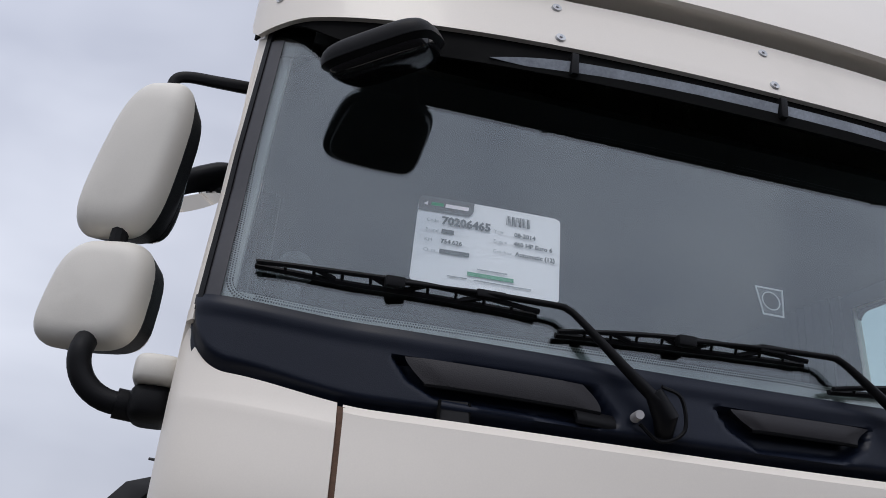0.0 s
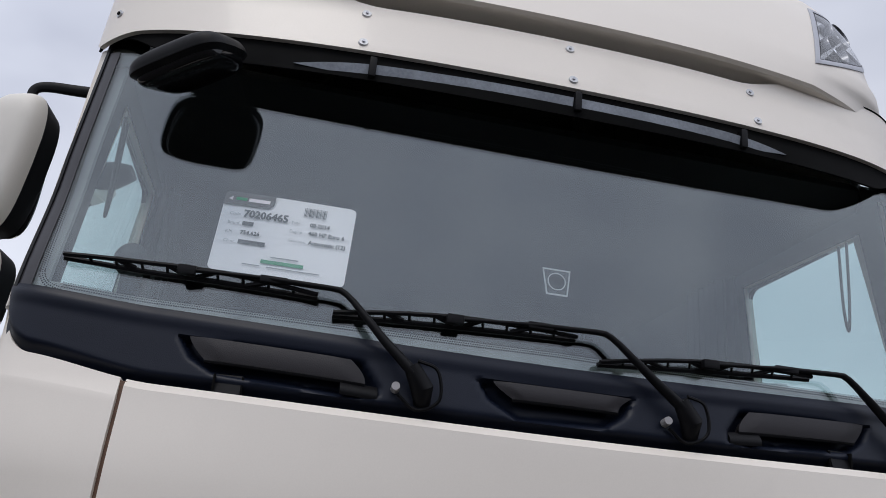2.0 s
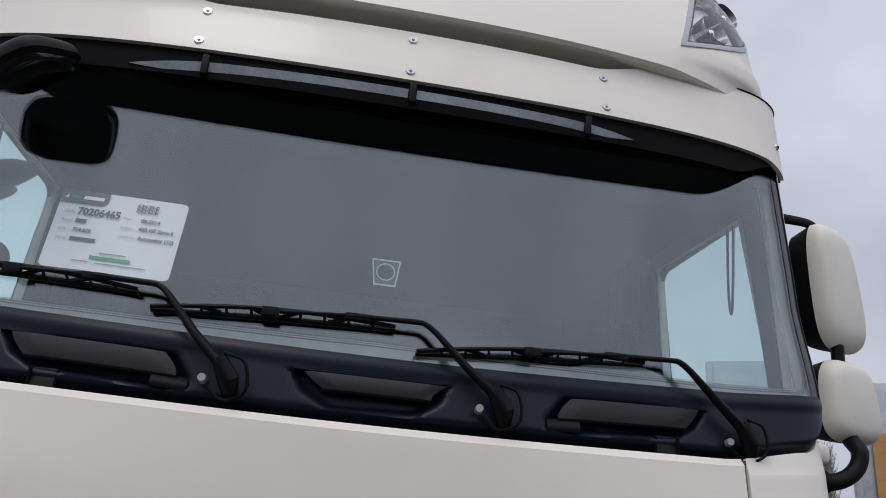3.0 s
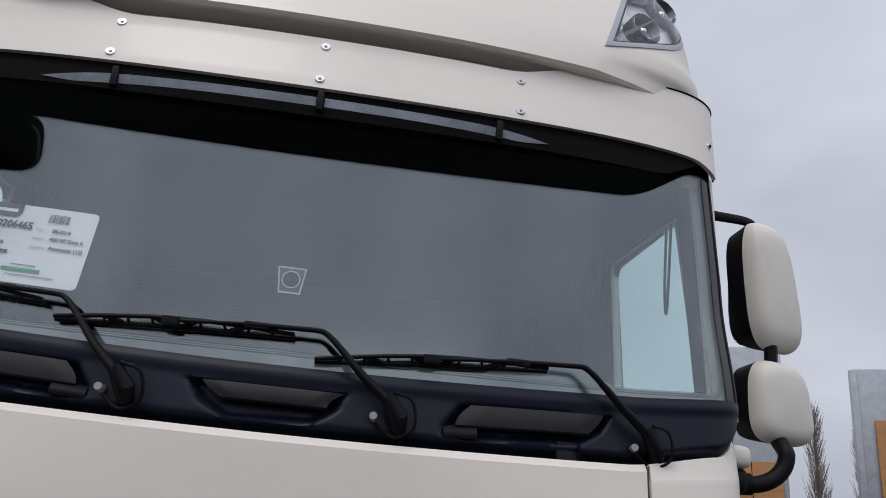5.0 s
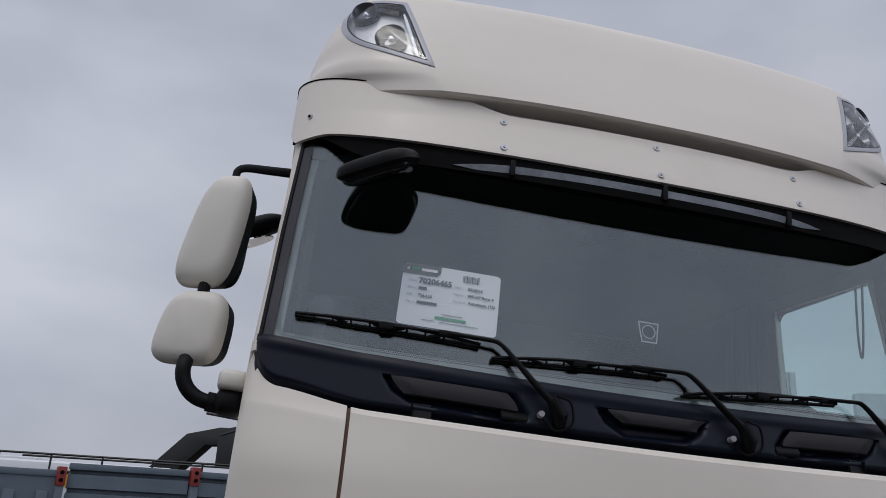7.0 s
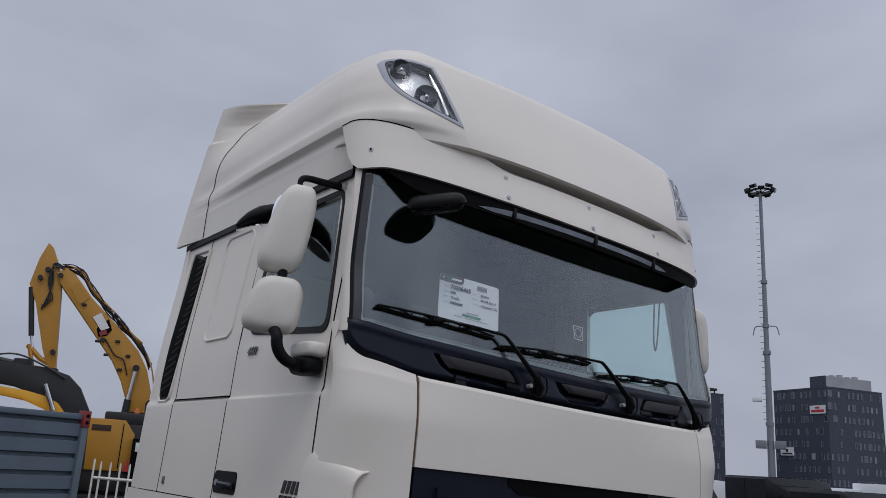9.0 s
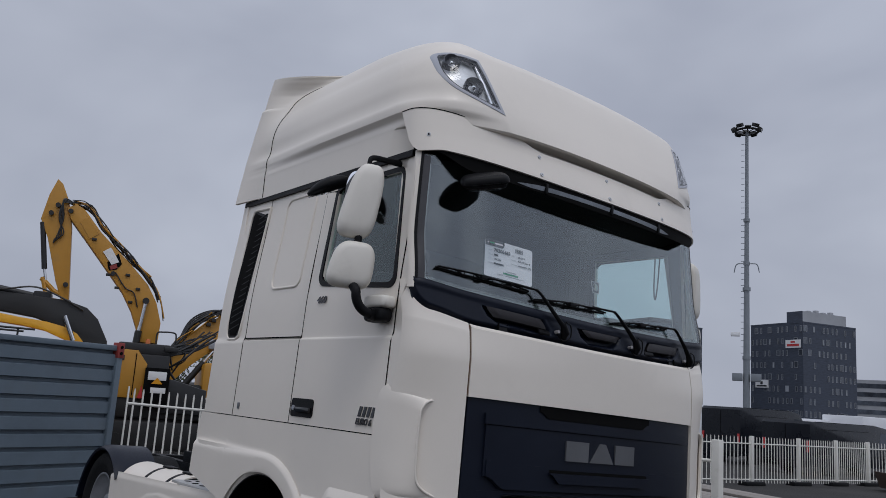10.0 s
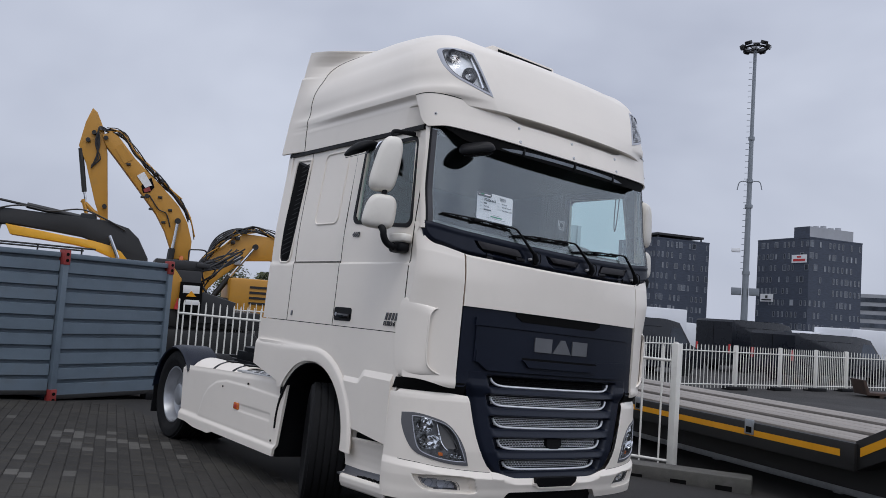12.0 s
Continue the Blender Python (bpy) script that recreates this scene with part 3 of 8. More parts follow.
def visor_point(u, v, off=0.0, lift=0.0):
    """The visor wraps round the corners; its ends are cut on a slant."""
    s = 2 * u - 1
    tail = lerp_rows([(0.0, 0.872), (0.10, 0.925), (0.28, 0.972), (0.60, 1.015), (1.0, 1.055)], v)[0]
    q = math.copysign(abs(s) if abs(s) < 0.75 else 0.75 + (abs(s) - 0.75) / 0.25 * (tail - 0.75), s)
    x0, _ = plan(q, 1.24, -0.1, 0.45)
    z = visor_low(x0) + lift + (visor_high(x0) - lift - visor_low(x0)) * v
    w, yc, yb = lerp_rows(VISOR, z)
    x, y = plan(q, w, yc, yb)
    return (x, y - off, z)


BOLT = material("pale_zinc_bolt", (0.60, 0.60, 0.60), 0.35, metal=0.5, spread=0.08)
visor = part("sun_visor", grid(visor_point, 110, 18, 0.012, (0, 1.3)), WHITE, truck, "cream white outside sun visor with bolts", smooth=45)
for x, z in ((-0.54, 2.95), (-0.54, 2.843), (0, 2.95), (0, 2.835), (0.54, 2.95), (0.54, 2.843)):
    y = skin_y(VISOR, x, z)
    b = part("bolt", disc((x, y + 0.002, z), (0, -1, 0.3), 0.0135, 0.006, 20, 0.85), BOLT, visor, "pale flat bolt head")
    part("bolt_socket", disc((x, y - 0.004, z + 0.002), (0, -1, 0.3), 0.0040, 0.003, 10), SILVER, b)
for sg in (-1, 1):
    y = skin_y(VISOR, 1.172, 2.934)
    b = part("bolt", disc((sg * 1.170, y + 0.004, 2.934), (sg * 0.72, -0.69, 0.05), 0.0125, 0.008, 16, 0.85), BOLT, visor)
    part("bolt_head", disc((sg * 1.176, y - 0.002, 2.934), (sg * 0.72, -0.69, 0.05), 0.005, 0.003, 10), SEAM, b)
# added black sheet: paints the shade and dark reflection under the white visor
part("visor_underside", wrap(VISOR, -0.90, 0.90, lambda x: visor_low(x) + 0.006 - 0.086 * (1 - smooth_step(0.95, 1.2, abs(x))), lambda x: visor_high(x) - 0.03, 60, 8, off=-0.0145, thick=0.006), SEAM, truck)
# dark joint between the visor's upper edge and the roof, from the panel's corner to the visor's end
for sg in (-1, 1):
    joint = []
    for k in range(41):
        u = 0.5 + sg * (0.215 + 0.285 * k / 40)
        x, y, z = visor_point(u, 1.0)
        joint.append((x * 1.0005, y - 0.0005, z + 0.002))
    part("visor_joint", tube(joint, 0.0028, 6), SEAM, truck)
# the black shelf between the visor and the windscreen
def under(u, v):
    s = -0.93 + 1.86 * u
    x0, _ = plan(s, 1.24, -0.1, 0.45)
    w, yc, yb = lerp_rows(GLASS, 2.87)
    xa, ya = plan(s, w, yc, yb)
    return (xa, ya - 0.006 - 0.030 * v, 2.882 - 0.004 * v)
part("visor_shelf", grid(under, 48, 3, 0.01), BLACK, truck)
# added black sheet over the white roof wall, painting the shade behind the visor
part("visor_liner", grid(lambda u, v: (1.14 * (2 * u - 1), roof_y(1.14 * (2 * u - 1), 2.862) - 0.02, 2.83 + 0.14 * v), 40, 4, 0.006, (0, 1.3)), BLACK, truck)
# pale strips painting slot light above the windscreen, with black brackets between them
SLOT = material("painted_slot_light", (0.38, 0.41, 0.45), 0.35, spread=0.25, scale=9)
slot_z = lambda x: 2.763 - 0.002 * (abs(x) / 0.6) ** 2
def slot_half(x):
    return 0.0155 * (1 - (1 - min(1.0, max(0.0, (x + 0.70) / 0.22), max(0.0, (0.625 - x) / 0.22))) ** 2)
# each strip's pale colour stands in for lit roof behind the visor gap
for x0, x1 in ((-0.70, -0.515), (-0.505, 0.0), (0.022, 0.478), (0.490, 0.625)):
    def strip_of_light(u, v):
        x = x0 + (x1 - x0) * u
        return (x, skin_y(VISOR, x, 2.78) + 0.008 - 0.3 * (2 * v - 1) * slot_half(x), slot_z(x) + 2 * slot_half(x) * (v - 0.5))
    part("light_slot", grid(strip_of_light, 16, 2, 0.004, (0, 1.3)), SLOT, truck)
# dark ribbed shelf edge and bracket feet between the slots and the glass
for x in (-0.51, 0.011, 0.484):
    part("slot_bracket", box((x - 0.009, skin_y(VISOR, x, 2.78) - 0.004, 2.742), (x + 0.009, skin_y(VISOR, x, 2.78) + 0.016, 2.796), 0.004), BLACK, truck)

# ---------------------------------------------------------------- truck: high roof
ROOF_LAMP = [(0.787, 3.128), (0.882, 3.157), (0.985, 3.194), (1.048, 3.226), (1.088, 3.266), (1.110, 3.318), (1.116, 3.375), (1.110, 3.438), (1.098, 3.466), (1.076, 3.479), (1.000, 3.476), (0.894, 3.461), (0.862, 3.360), (0.826, 3.245)]
ROOF_LAMP = soft_outline(ROOF_LAMP, (0, 11))


def roof_shell():
    """The shell: a flat leaning panel between two lamp pods in front, a fold along each side that dies away to the rear."""
    bm = bmesh.new()
    zs = [2.862, 2.92, 2.97, 3.000, 3.016, 3.020, 3.024, 3.028, 3.032] + [3.032 + 0.011 * k for k in range(1, 49)] + [3.57, 3.58, 3.59, 3.60, 3.61, 3.63, 3.65, 3.675, 3.70, 3.725, 3.75, 3.77, 3.79, 3.81, 3.825, 3.838, 3.848, 3.854, 3.858]
    rows = []
    for z in zs:
        half = roof_contour(z, 48, 44)
        xs, ys = half[-1]
        side = []
        for k in range(1, 15):
            t = k / 14
            lip = 0.023 * smooth_step(3.070, 3.094, z) * (1 - smooth_step(3.155, 3.40, z))
            side.append((xs - lip * smooth_step(0.45, 1.0, t), ys + (2.16 - ys) * t))
        row = []
        for x, y in [(-a, b) for a, b in reversed(half[1:] + side)] + half + side:
            # the roof lies a little lower between the pods
            dip = 0.022 * (1 - smooth_step(0.66, 0.90, abs(x))) * smooth_step(3.50, 3.70, z) * (1 - smooth_step(0.95, 1.55, y))
            row.append(bm.verts.new((x, y, z - dip)))
        rows.append(row)
    for a, b in zip(rows, rows[1:]):
        for k in range(len(a) - 1):
            bm.faces.new((a[k], a[k + 1], b[k + 1], b[k]))
    bm.faces.new(rows[-1])
    bm.faces.new([r[0] for r in rows] + [r[-1] for r in reversed(rows)])
    return cut_hole(bm, inset(ROOF_LAMP, 0.008), 0.45)


part("roof", roof_shell(), WHITE, truck, "cream white high roof shell", smooth=28)

# ---------------------------------------------------------------- truck: grille and bumper
upper_low = lambda x: 1.150 - 0.115 * smooth_step(0.80, 0.86, abs(x))
GR_S = s_of(0.915, 1.24)
part("upper_grille", wrap(BODY, -GR_S, GR_S, upper_low, const(1.594), 120, 10, off=-0.012, thick=0.03), NAVY, truck, "dark navy upper grille panel")
LOW_ROWS = [(0.418, 0.38), (0.428, 0.48), (0.445, 0.54), (0.470, 0.590), (0.51, 0.636), (0.56, 0.672), (0.62, 0.705), (0.70, 0.738), (0.80, 0.768), (0.965, 0.806), (1.07, 0.86)]
SLOTS = [(1.066, 0.598, 0.050, False), (0.928, 0.588, 0.058, True), (0.780, 0.555, 0.056, True), (0.632, 0.508, 0.056, True), (0.490, 0.448, 0.046, True)]
DEEP = 0.072


def low_grille(u, v):
    """Five deep slots with sloping bars between them; the bars run out into a smooth frame at both sides."""
    z = 0.415 + (1.150 - 0.415) * v
    half = lerp_rows(LOW_ROWS, z)[0]
    x = half * (2 * u - 1)
    back = 0.0
    for zs, hs, hh, lit in SLOTS:
        within_z = smooth_step(zs - 0.030, zs - 0.008, z) * (1 - smooth_step(zs + hh + 0.002, zs + hh + 0.014, z))
        ledge = smooth_step(zs - 0.072, zs - 0.030, z) * (1 - smooth_step(zs + hh + 0.010, zs + hh + 0.022, z)) * 0.30
        slant = hs + 0.022 + 0.35 * (z - zs)
        back = max(back, DEEP * max(within_z, ledge) * (1 - smooth_step(slant, slant + 0.055, abs(x))))
    edge = 0.020 * smooth_step(half - 0.045, half, abs(x))
    return (x, skin_y(BODY, x, z) + 0.004 + back + edge, z)


part("lower_grille", grid(low_grille, 150, 190, 0.03, (0, 1.3)), NAVY, truck, "dark navy sculpted lower grille", smooth=40)
HEAD_OUT = [(1.217, 0.832), (1.160, 0.838), (1.084, 0.826), (0.966, 0.787), (0.880, 0.709), (0.824, 0.617), (0.786, 0.506), (0.892, 0.511), (1.007, 0.531), (1.095, 0.557), (1.151, 0.591), (1.189, 0.660), (1.213, 0.750)]
HEAD_LENS = [(1.168, 0.812), (1.120, 0.815), (1.063, 0.803), (0.958, 0.769), (0.888, 0.701), (0.846, 0.616), (0.808, 0.532), (0.895, 0.534), (1.005, 0.550), (1.085, 0.575), (1.122, 0.605), (1.143, 0.660), (1.158, 0.740)]
FOG_RECESS = [(1.150, 0.436), (0.950, 0.440), (0.765, 0.430), (0.728, 0.385), (0.712, 0.322), (0.860, 0.322), (1.044, 0.332), (1.115, 0.375)]
FOG_LENS = [(1.085, 0.410), (0.989, 0.408), (0.862, 0.392), (0.822, 0.366), (0.806, 0.334), (0.971, 0.338), (1.045, 0.362)]
HEAD_OUT, HEAD_LENS = soft_outline(HEAD_OUT, (0, 6)), soft_outline(HEAD_LENS, (0, 6))
FOG_RECESS, FOG_LENS = soft_outline(FOG_RECESS, (0,)), soft_outline(FOG_LENS, (0, 4))
bumper_seam = lambda x: lerp_rows([(0.55, 0.462), (0.667, 0.468), (0.806, 0.476), (1.002, 0.493), (1.12, 0.512), (1.24, 0.526)], abs(x))[0]
corner_top = lambda x: lerp_rows([(0.80, 0.972), (1.026, 0.992), (1.050, 1.012), (1.074, 1.066), (1.167, 1.070), (1.200, 1.048), (1.24, 0.962)], abs(x))[0]


def bumper_out(x, z):
    """How far the bumper stands out of the skin: proud under its seam, leaning back over the lamps, with a pocket for the fog lamp."""
    low = 0.030 * (1 - min(1.0, max(0.0, (z - bumper_seam(x) + 0.042) / 0.042))) + 0.006 * (1 - smooth_step(0.30, 0.36, z))
    lean = 0.090 * smooth_step(0.945, 1.07, z) + 0.004 * smooth_step(0.93, 0.95, z)
    return 0.008 + low - lean - 0.050 * smooth_step(0.0, 0.016, depth_in(FOG_RECESS, abs(x), z))


for sg in (-1, 1):
    def corner(u, v):
        x_mid = 0.60 + 0.64 * u
        z = 0.262 + (corner_top(x_mid) - 0.262) * v
        half = max(0.50, lerp_rows(LOW_ROWS, z)[0] + 0.005)
        w = lerp_rows(BODY, z)[0]
        s0 = s_of(half, w)
        s = s0 + (1.0 - s0) * u
        x, _ = plan(s, w, 0.0, 0.28)
        x = min(x, w * 0.99999)
        z = 0.262 + (corner_top(x) - 0.262) * v
        y = skin_y(BODY, x, z)
        nx = smooth_step(1.05, 1.25, x)
        o = bumper_out(x, z)
        return (sg * (x + 0.4 * o * nx), y - o * (1 - 0.6 * nx), z)
    bm = cut_hole(grid(corner, 110, 124), inset(HEAD_OUT, 0.006), 0.40)
    cut_hole(bm, inset(FOG_LENS, -0.002), 0.40)
    part("bumper_corner", bm, WHITE, truck, "cream white bumper corner", smooth=24)
    part("bumper_line", tube([(sg * x, skin_y(BODY, x, bumper_seam(x)) - 0.0085, bumper_seam(x) - 0.001) for x in (0.61, 0.667, 0.73, 0.806, 0.87, 0.93, 1.002, 1.06, 1.12, 1.16, 1.19, 1.215)], 0.0020, 6), SEAM, truck)
def bumper_bar(u, v):
    s = s_of(0.60, 1.25) * (2 * u - 1)
    x, _ = plan(s, 1.25, 0.0, 0.28)
    low = 0.262 + 0.066 * (1 - smooth_step(0.43, 0.50, abs(x)))
    high = 0.424 + 0.044 * smooth_step(0.36, 0.60, abs(x))
    z = low + (high - low) * v
    out = 0.008 + 0.030 * (1 - min(1.0, max(0.0, (z - high + 0.042) / 0.042))) + 0.006 * (1 - smooth_step(0.30, 0.36, z))
    return (x, skin_y(BODY, x, z) - out, z)
part("bumper", grid(bumper_bar, 60, 24, 0.05, (0, 1.3)), WHITE, truck, "cream white bumper bar", smooth=24)

# ---------------------------------------------------------------- truck: sides of the cab
for sg in (-1, 1):
    door = part("door", side_skin(sg, 0.235, 1.178, 1.362, 2.10, 6, 124), WHITE, truck, "cream white cab door")
    bm = bmesh.new()
    add_side_plate(bm, sg, [(0.235, 2.10), (0.30, 2.10), (1.04, 2.10), (1.04, 2.165), (0.30, 2.125), (0.40, 2.76), (0.40, 2.835), (0.265, 2.835)])
    add_side_plate(bm, sg, [(1.04, 2.10), (1.178, 2.10), (1.178, 2.835), (1.04, 2.835)])
    add_side_plate(bm, sg, [(0.36, 2.76), (1.04, 2.78), (1.04, 2.835), (0.36, 2.835)])
    part("window_surround", bm, WHITE, door)
    bm = bmesh.new()
    add_side_plate(bm, sg, [(0.235, 2.06), (1.178, 2.06), (1.178, 2.168), (1.04, 2.168), (0.30, 2.125)], 0.004, -0.033)
    add_side_plate(bm, sg, [(0.235, 2.10), (0.30, 2.10), (0.36, 2.76), (0.36, 2.835), (0.265, 2.835)], 0.004, -0.033)
    add_side_plate(bm, sg, [(1.04, 2.10), (1.178, 2.10), (1.178, 2.835), (1.04, 2.835)], 0.004, -0.033)
    add_side_plate(bm, sg, [(0.36, 2.76), (1.04, 2.78), (1.04, 2.835), (0.36, 2.835)], 0.004, -0.033)
    part("inner_surround", bm, INTERIOR_DARK, door)
    pane = part("side_window", side_plate(sg, [(0.27, 2.09), (1.07, 2.09), (1.07, 2.79), (0.34, 2.79)], 0.006, -0.012), SIDE_GLASS, door)
    pane.visible_shadow = False
    part("sleeper_panel", side_skin(sg, 1.186, 1.945, 1.362, 2.835, 6, 110), WHITE, truck, "cream white sleeper side panel")
    part("rear_collar", side_skin(sg, 1.952, 2.40, 1.362, 2.845, 4, 100, off=0.002), WHITE, truck)
    def fender(u, v):
        y = 0.22 + 2.22 * u
        low = lerp_rows([(0.22, 0.98), (0.36, 0.64), (0.80, 0.62), (0.83, 0.62), (0.84, 0.70), (1.93, 0.80), (1.96, 0.845), (2.44, 0.95)], y)[0]
        d = (y - 1.39) / 0.565
        if abs(d) < 1:
            low = max(low, 0.50 + 0.565 * math.sqrt(1 - d * d))
        z = low + (1.356 - low) * v
        flare = 0.022 * (1 - smooth_step(1.135, 1.180, z)) * smooth_step(1.25, 1.50, y)
        return (sg * (1.240 + flare), y, z)
    part("fender", grid(fender, 74, 22, 0.03, (0, 1.3)), WHITE, truck, "cream white wheel-arch panel")

# ---------------------------------------------------------------- truck: wheels
def wheel(centre, turn, sg, width, radius, name):
    hub = new(name)
    hub.parent = truck
    hub.matrix_basis = Matrix.Translation(centre) @ pose(0, 0, 0, 0, 0, turn)
    def ring(profile, mat, nm, parent=hub, seg=48):
        bm = bmesh.new()
        rows = [[bm.verts.new((sg * x, r * math.cos(a), r * math.sin(a))) for a in (2 * math.pi * k / seg for k in range(seg))] for x, r in profile]
        for a, b in zip(rows, rows[1:]):
            for k in range(seg):
                bm.faces.new((a[k], a[(k + 1) % seg], b[(k + 1) % seg], b[k]))
        return part(nm, bm, mat, parent)
    R, W = radius, width / 2
    tread = []
    n = 5
    for k in range(n):
        x0 = -W * 0.86 + 2 * W * 0.86 * k / n
        x1 = -W * 0.86 + 2 * W * 0.86 * (k + 1) / n
        tread += [(x0 + 0.005, R - 0.012), (x0 + 0.006, R), (x1 - 0.006, R), (x1 - 0.005, R - 0.012)]
    ring([(-W * 0.8, 0.30), (-W, R * 0.82), (-W * 0.95, R * 0.95)] + tread + [(W * 0.95, R * 0.95), (W, R * 0.82), (W * 0.93, 0.36), (W * 0.8, 0.305)], RUBBER, "tyre")
    rim = ring([(W * 0.72, 0.300), (W * 0.80, 0.302), (W * 0.80, 0.288), (W * 0.55, 0.275), (W * 0.10, 0.262), (-W * 0.05, 0.225), (-W * 0.05, 0.12), (W * 0.45, 0.115), (W * 0.55, 0.09), (W * 0.55, 0.001)], STEEL, "rim")
    for k in range(10):
        a = 2 * math.pi * k / 10
        part("wheel_nut", disc((-sg * W * 0.05, 0.167 * math.cos(a), 0.167 * math.sin(a)), (sg, 0, 0), 0.016, 0.03, 6), STEEL, rim)
    return hub
wheel((-1.06, 1.385, 0.42), -27, -1, 0.315, 0.47, "front_wheel")
wheel((1.06, 1.385, 0.42), -27, 1, 0.315, 0.47, "front_wheel")
wheel((-1.06, 4.46, 0.42), 0, -1, 0.315, 0.47, "rear_wheel")
wheel((1.06, 4.46, 0.42), 0, 1, 0.315, 0.47, "rear_wheel")
# ---------------------------------------------------------------- truck: mirrors
def mirror_shell(centre, half_w, half_h, depth, top_lean, front=True, square=3.9, taper=0.0):
    """One half of a mirror housing: a domed front or a dished back, with a rounded outline that narrows at the top."""
    cx, cy, cz = centre
    rows, seg = 7, 40
    bm = bmesh.new()
    loops = []
    for r in range(rows + 1):
        q = r / rows
        scale = math.cos(q * math.pi / 2) ** 0.30 if front else 1 - 0.10 * q
        y = cy - depth * math.sin(q * math.pi / 2) if front else cy + depth * q
        loop = []
        if front and r == rows:
            loop = None
        else:
            for k in range(seg):
                a = 2 * math.pi * k / seg
                c, s = math.cos(a), math.sin(a)
                p = 2 / square
                x = half_w * math.copysign(abs(c) ** p, c) * scale
                z = half_h * math.copysign(abs(s) ** p, s) * scale
                x *= 1 - taper * (z / half_h) - 0.15 * max(0.0, z / half_h) ** 2
                loop.append(bm.verts.new((cx + x + top_lean * z / half_h, y, cz + z)))
        loops.append(loop)
    for a, b in zip(loops, loops[1:]):
        if b is None:
            tip = bm.verts.new((cx, cy - depth * 1.01, cz))
            for k in range(seg):
                bm.faces.new((a[k], a[(k + 1) % seg], tip))
        else:
            for k in range(seg):
                bm.faces.new((a[k], a[(k + 1) % seg], b[(k + 1) % seg], b[k]))
    if not front:
        bm.faces.new(loops[-1])
    return bm


def rounded_block(centre, half, square=4.5, rows=14, seg=32):
    """A block with widely rounded edges."""
    bm = bmesh.new()
    bend_to = lambda c: math.copysign(abs(c) ** (2 / square), c)
    loops = []
    for r in range(1, rows):
        t = math.pi * (r / rows - 0.5)
        loops.append([bm.verts.new((centre[0] + half[0] * bend_to(math.cos(t)) * bend_to(math.cos(a)), centre[1] + half[1] * bend_to(math.cos(t)) * bend_to(math.sin(a)), centre[2] + half[2] * bend_to(math.sin(t)))) for a in (2 * math.pi * k / seg for k in range(seg))])
    for a, b in zip(loops, loops[1:]):
        for k in range(seg):
            bm.faces.new((a[k], a[(k + 1) % seg], b[(k + 1) % seg], b[k]))
    bm.faces.new(loops[0])
    bm.faces.new(loops[-1])
    return bm


def mirror_plate(centre, half_w, half_h, y):
    return prism([(centre[0] + half_w * 0.86 * math.copysign(abs(math.cos(a)) ** 0.55, math.cos(a)), centre[2] + half_h * 0.88 * math.copysign(abs(math.sin(a)) ** 0.55, math.sin(a)))
                  for a in (2 * math.pi * k / 36 for k in range(36))], 0.004, "y", y)


for sg in (-1, 1):
    unit = new("wing_mirror")
    side = 0.022 if sg > 0 else 0.0
    unit.parent = truck
    unit["label"] = "cream and black double wing mirror on curved black arms"
    for name, c, hw, hh in (("upper_mirror", (sg * 1.418 + 0.028 * (sg > 0), 0.380, 2.541 + 0.010 * sg + 0.6 * side), 0.094, 0.205), ("lower_mirror", (sg * 1.434 + 0.032 * (sg > 0), 0.377, 2.188 + 0.6 * side), 0.114, 0.124)):
        turn = Matrix.Translation(c) @ pose(0, 0, 0, 0, 0, sg * 20) @ Matrix.Translation(c).inverted()
        cap = part(name, mirror_shell(c, hw, hh, 0.062, -sg * (0.032 if hh > 0.2 else 0.015), taper=0.09 if hh > 0.2 else 0.07), WHITE_MATT, unit, "cream white mirror cap", smooth=60, at=turn)
        back = (c[0], c[1] + 0.001, c[2])
        part("housing", mirror_shell(back, hw * 1.0, hh * 1.0, 0.075, -sg * (0.032 if hh > 0.2 else 0.015), False, taper=0.09 if hh > 0.2 else 0.07), BLACK, unit, "black mirror housing", smooth=50, at=turn)
        part("mirror_glass", mirror_plate((c[0], 0, c[2]), hw, hh, c[1] + 0.077), MIRROR, unit, at=turn)
    part("stem", tube([(sg * 1.425 + side, 0.362, 2.28), (sg * 1.425 + side, 0.362, 2.38)], 0.020), BLACK, unit)
    part("top_arm", tube(bend([(sg * 1.395 + side, 0.390, 2.725), (sg * 1.392 + side, 0.391, 2.768), (sg * 1.362 + side, 0.394, 2.786), (sg * 1.29, 0.404, 2.795), (sg * 1.18, 0.420, 2.808)]), 0.0125, taper=[1 + 0.02 * k for k in range(25)][:25], flat=0.8), BLACK, unit)
    part("bottom_arm", tube([(sg * 1.434 + side, 0.345, 2.085), (sg * 1.434 + side, 0.318, 2.062), (sg * 1.434 + side, 0.306, 2.052)] + [(sg * (1.336 + 0.098 * math.cos(radians(a))) + side * math.cos(radians(a)), 0.302, 2.045 - 0.095 * math.sin(radians(a))) for a in range(0, 91, 9)] + [(sg * 1.27, 0.320, 1.946)], 0.024, 14), BLACK, unit)
    part("arm_socket", rounded_block((sg * 1.274, 0.325, 1.955), (0.046, 0.086, 0.040), 3.6), BLACK, unit, smooth=60)
    part("arm_collar", tube([(sg * 1.345, 0.304, 1.951), (sg * 1.300, 0.312, 1.948)], 0.031, 14), BLACK, unit)
    part("arm_cap", rounded_block((sg * 1.272, 0.322, 2.020), (0.050, 0.100, 0.034), 4.0), WHITE_MATT, unit, "cream white cap over the mirror arm", smooth=60)
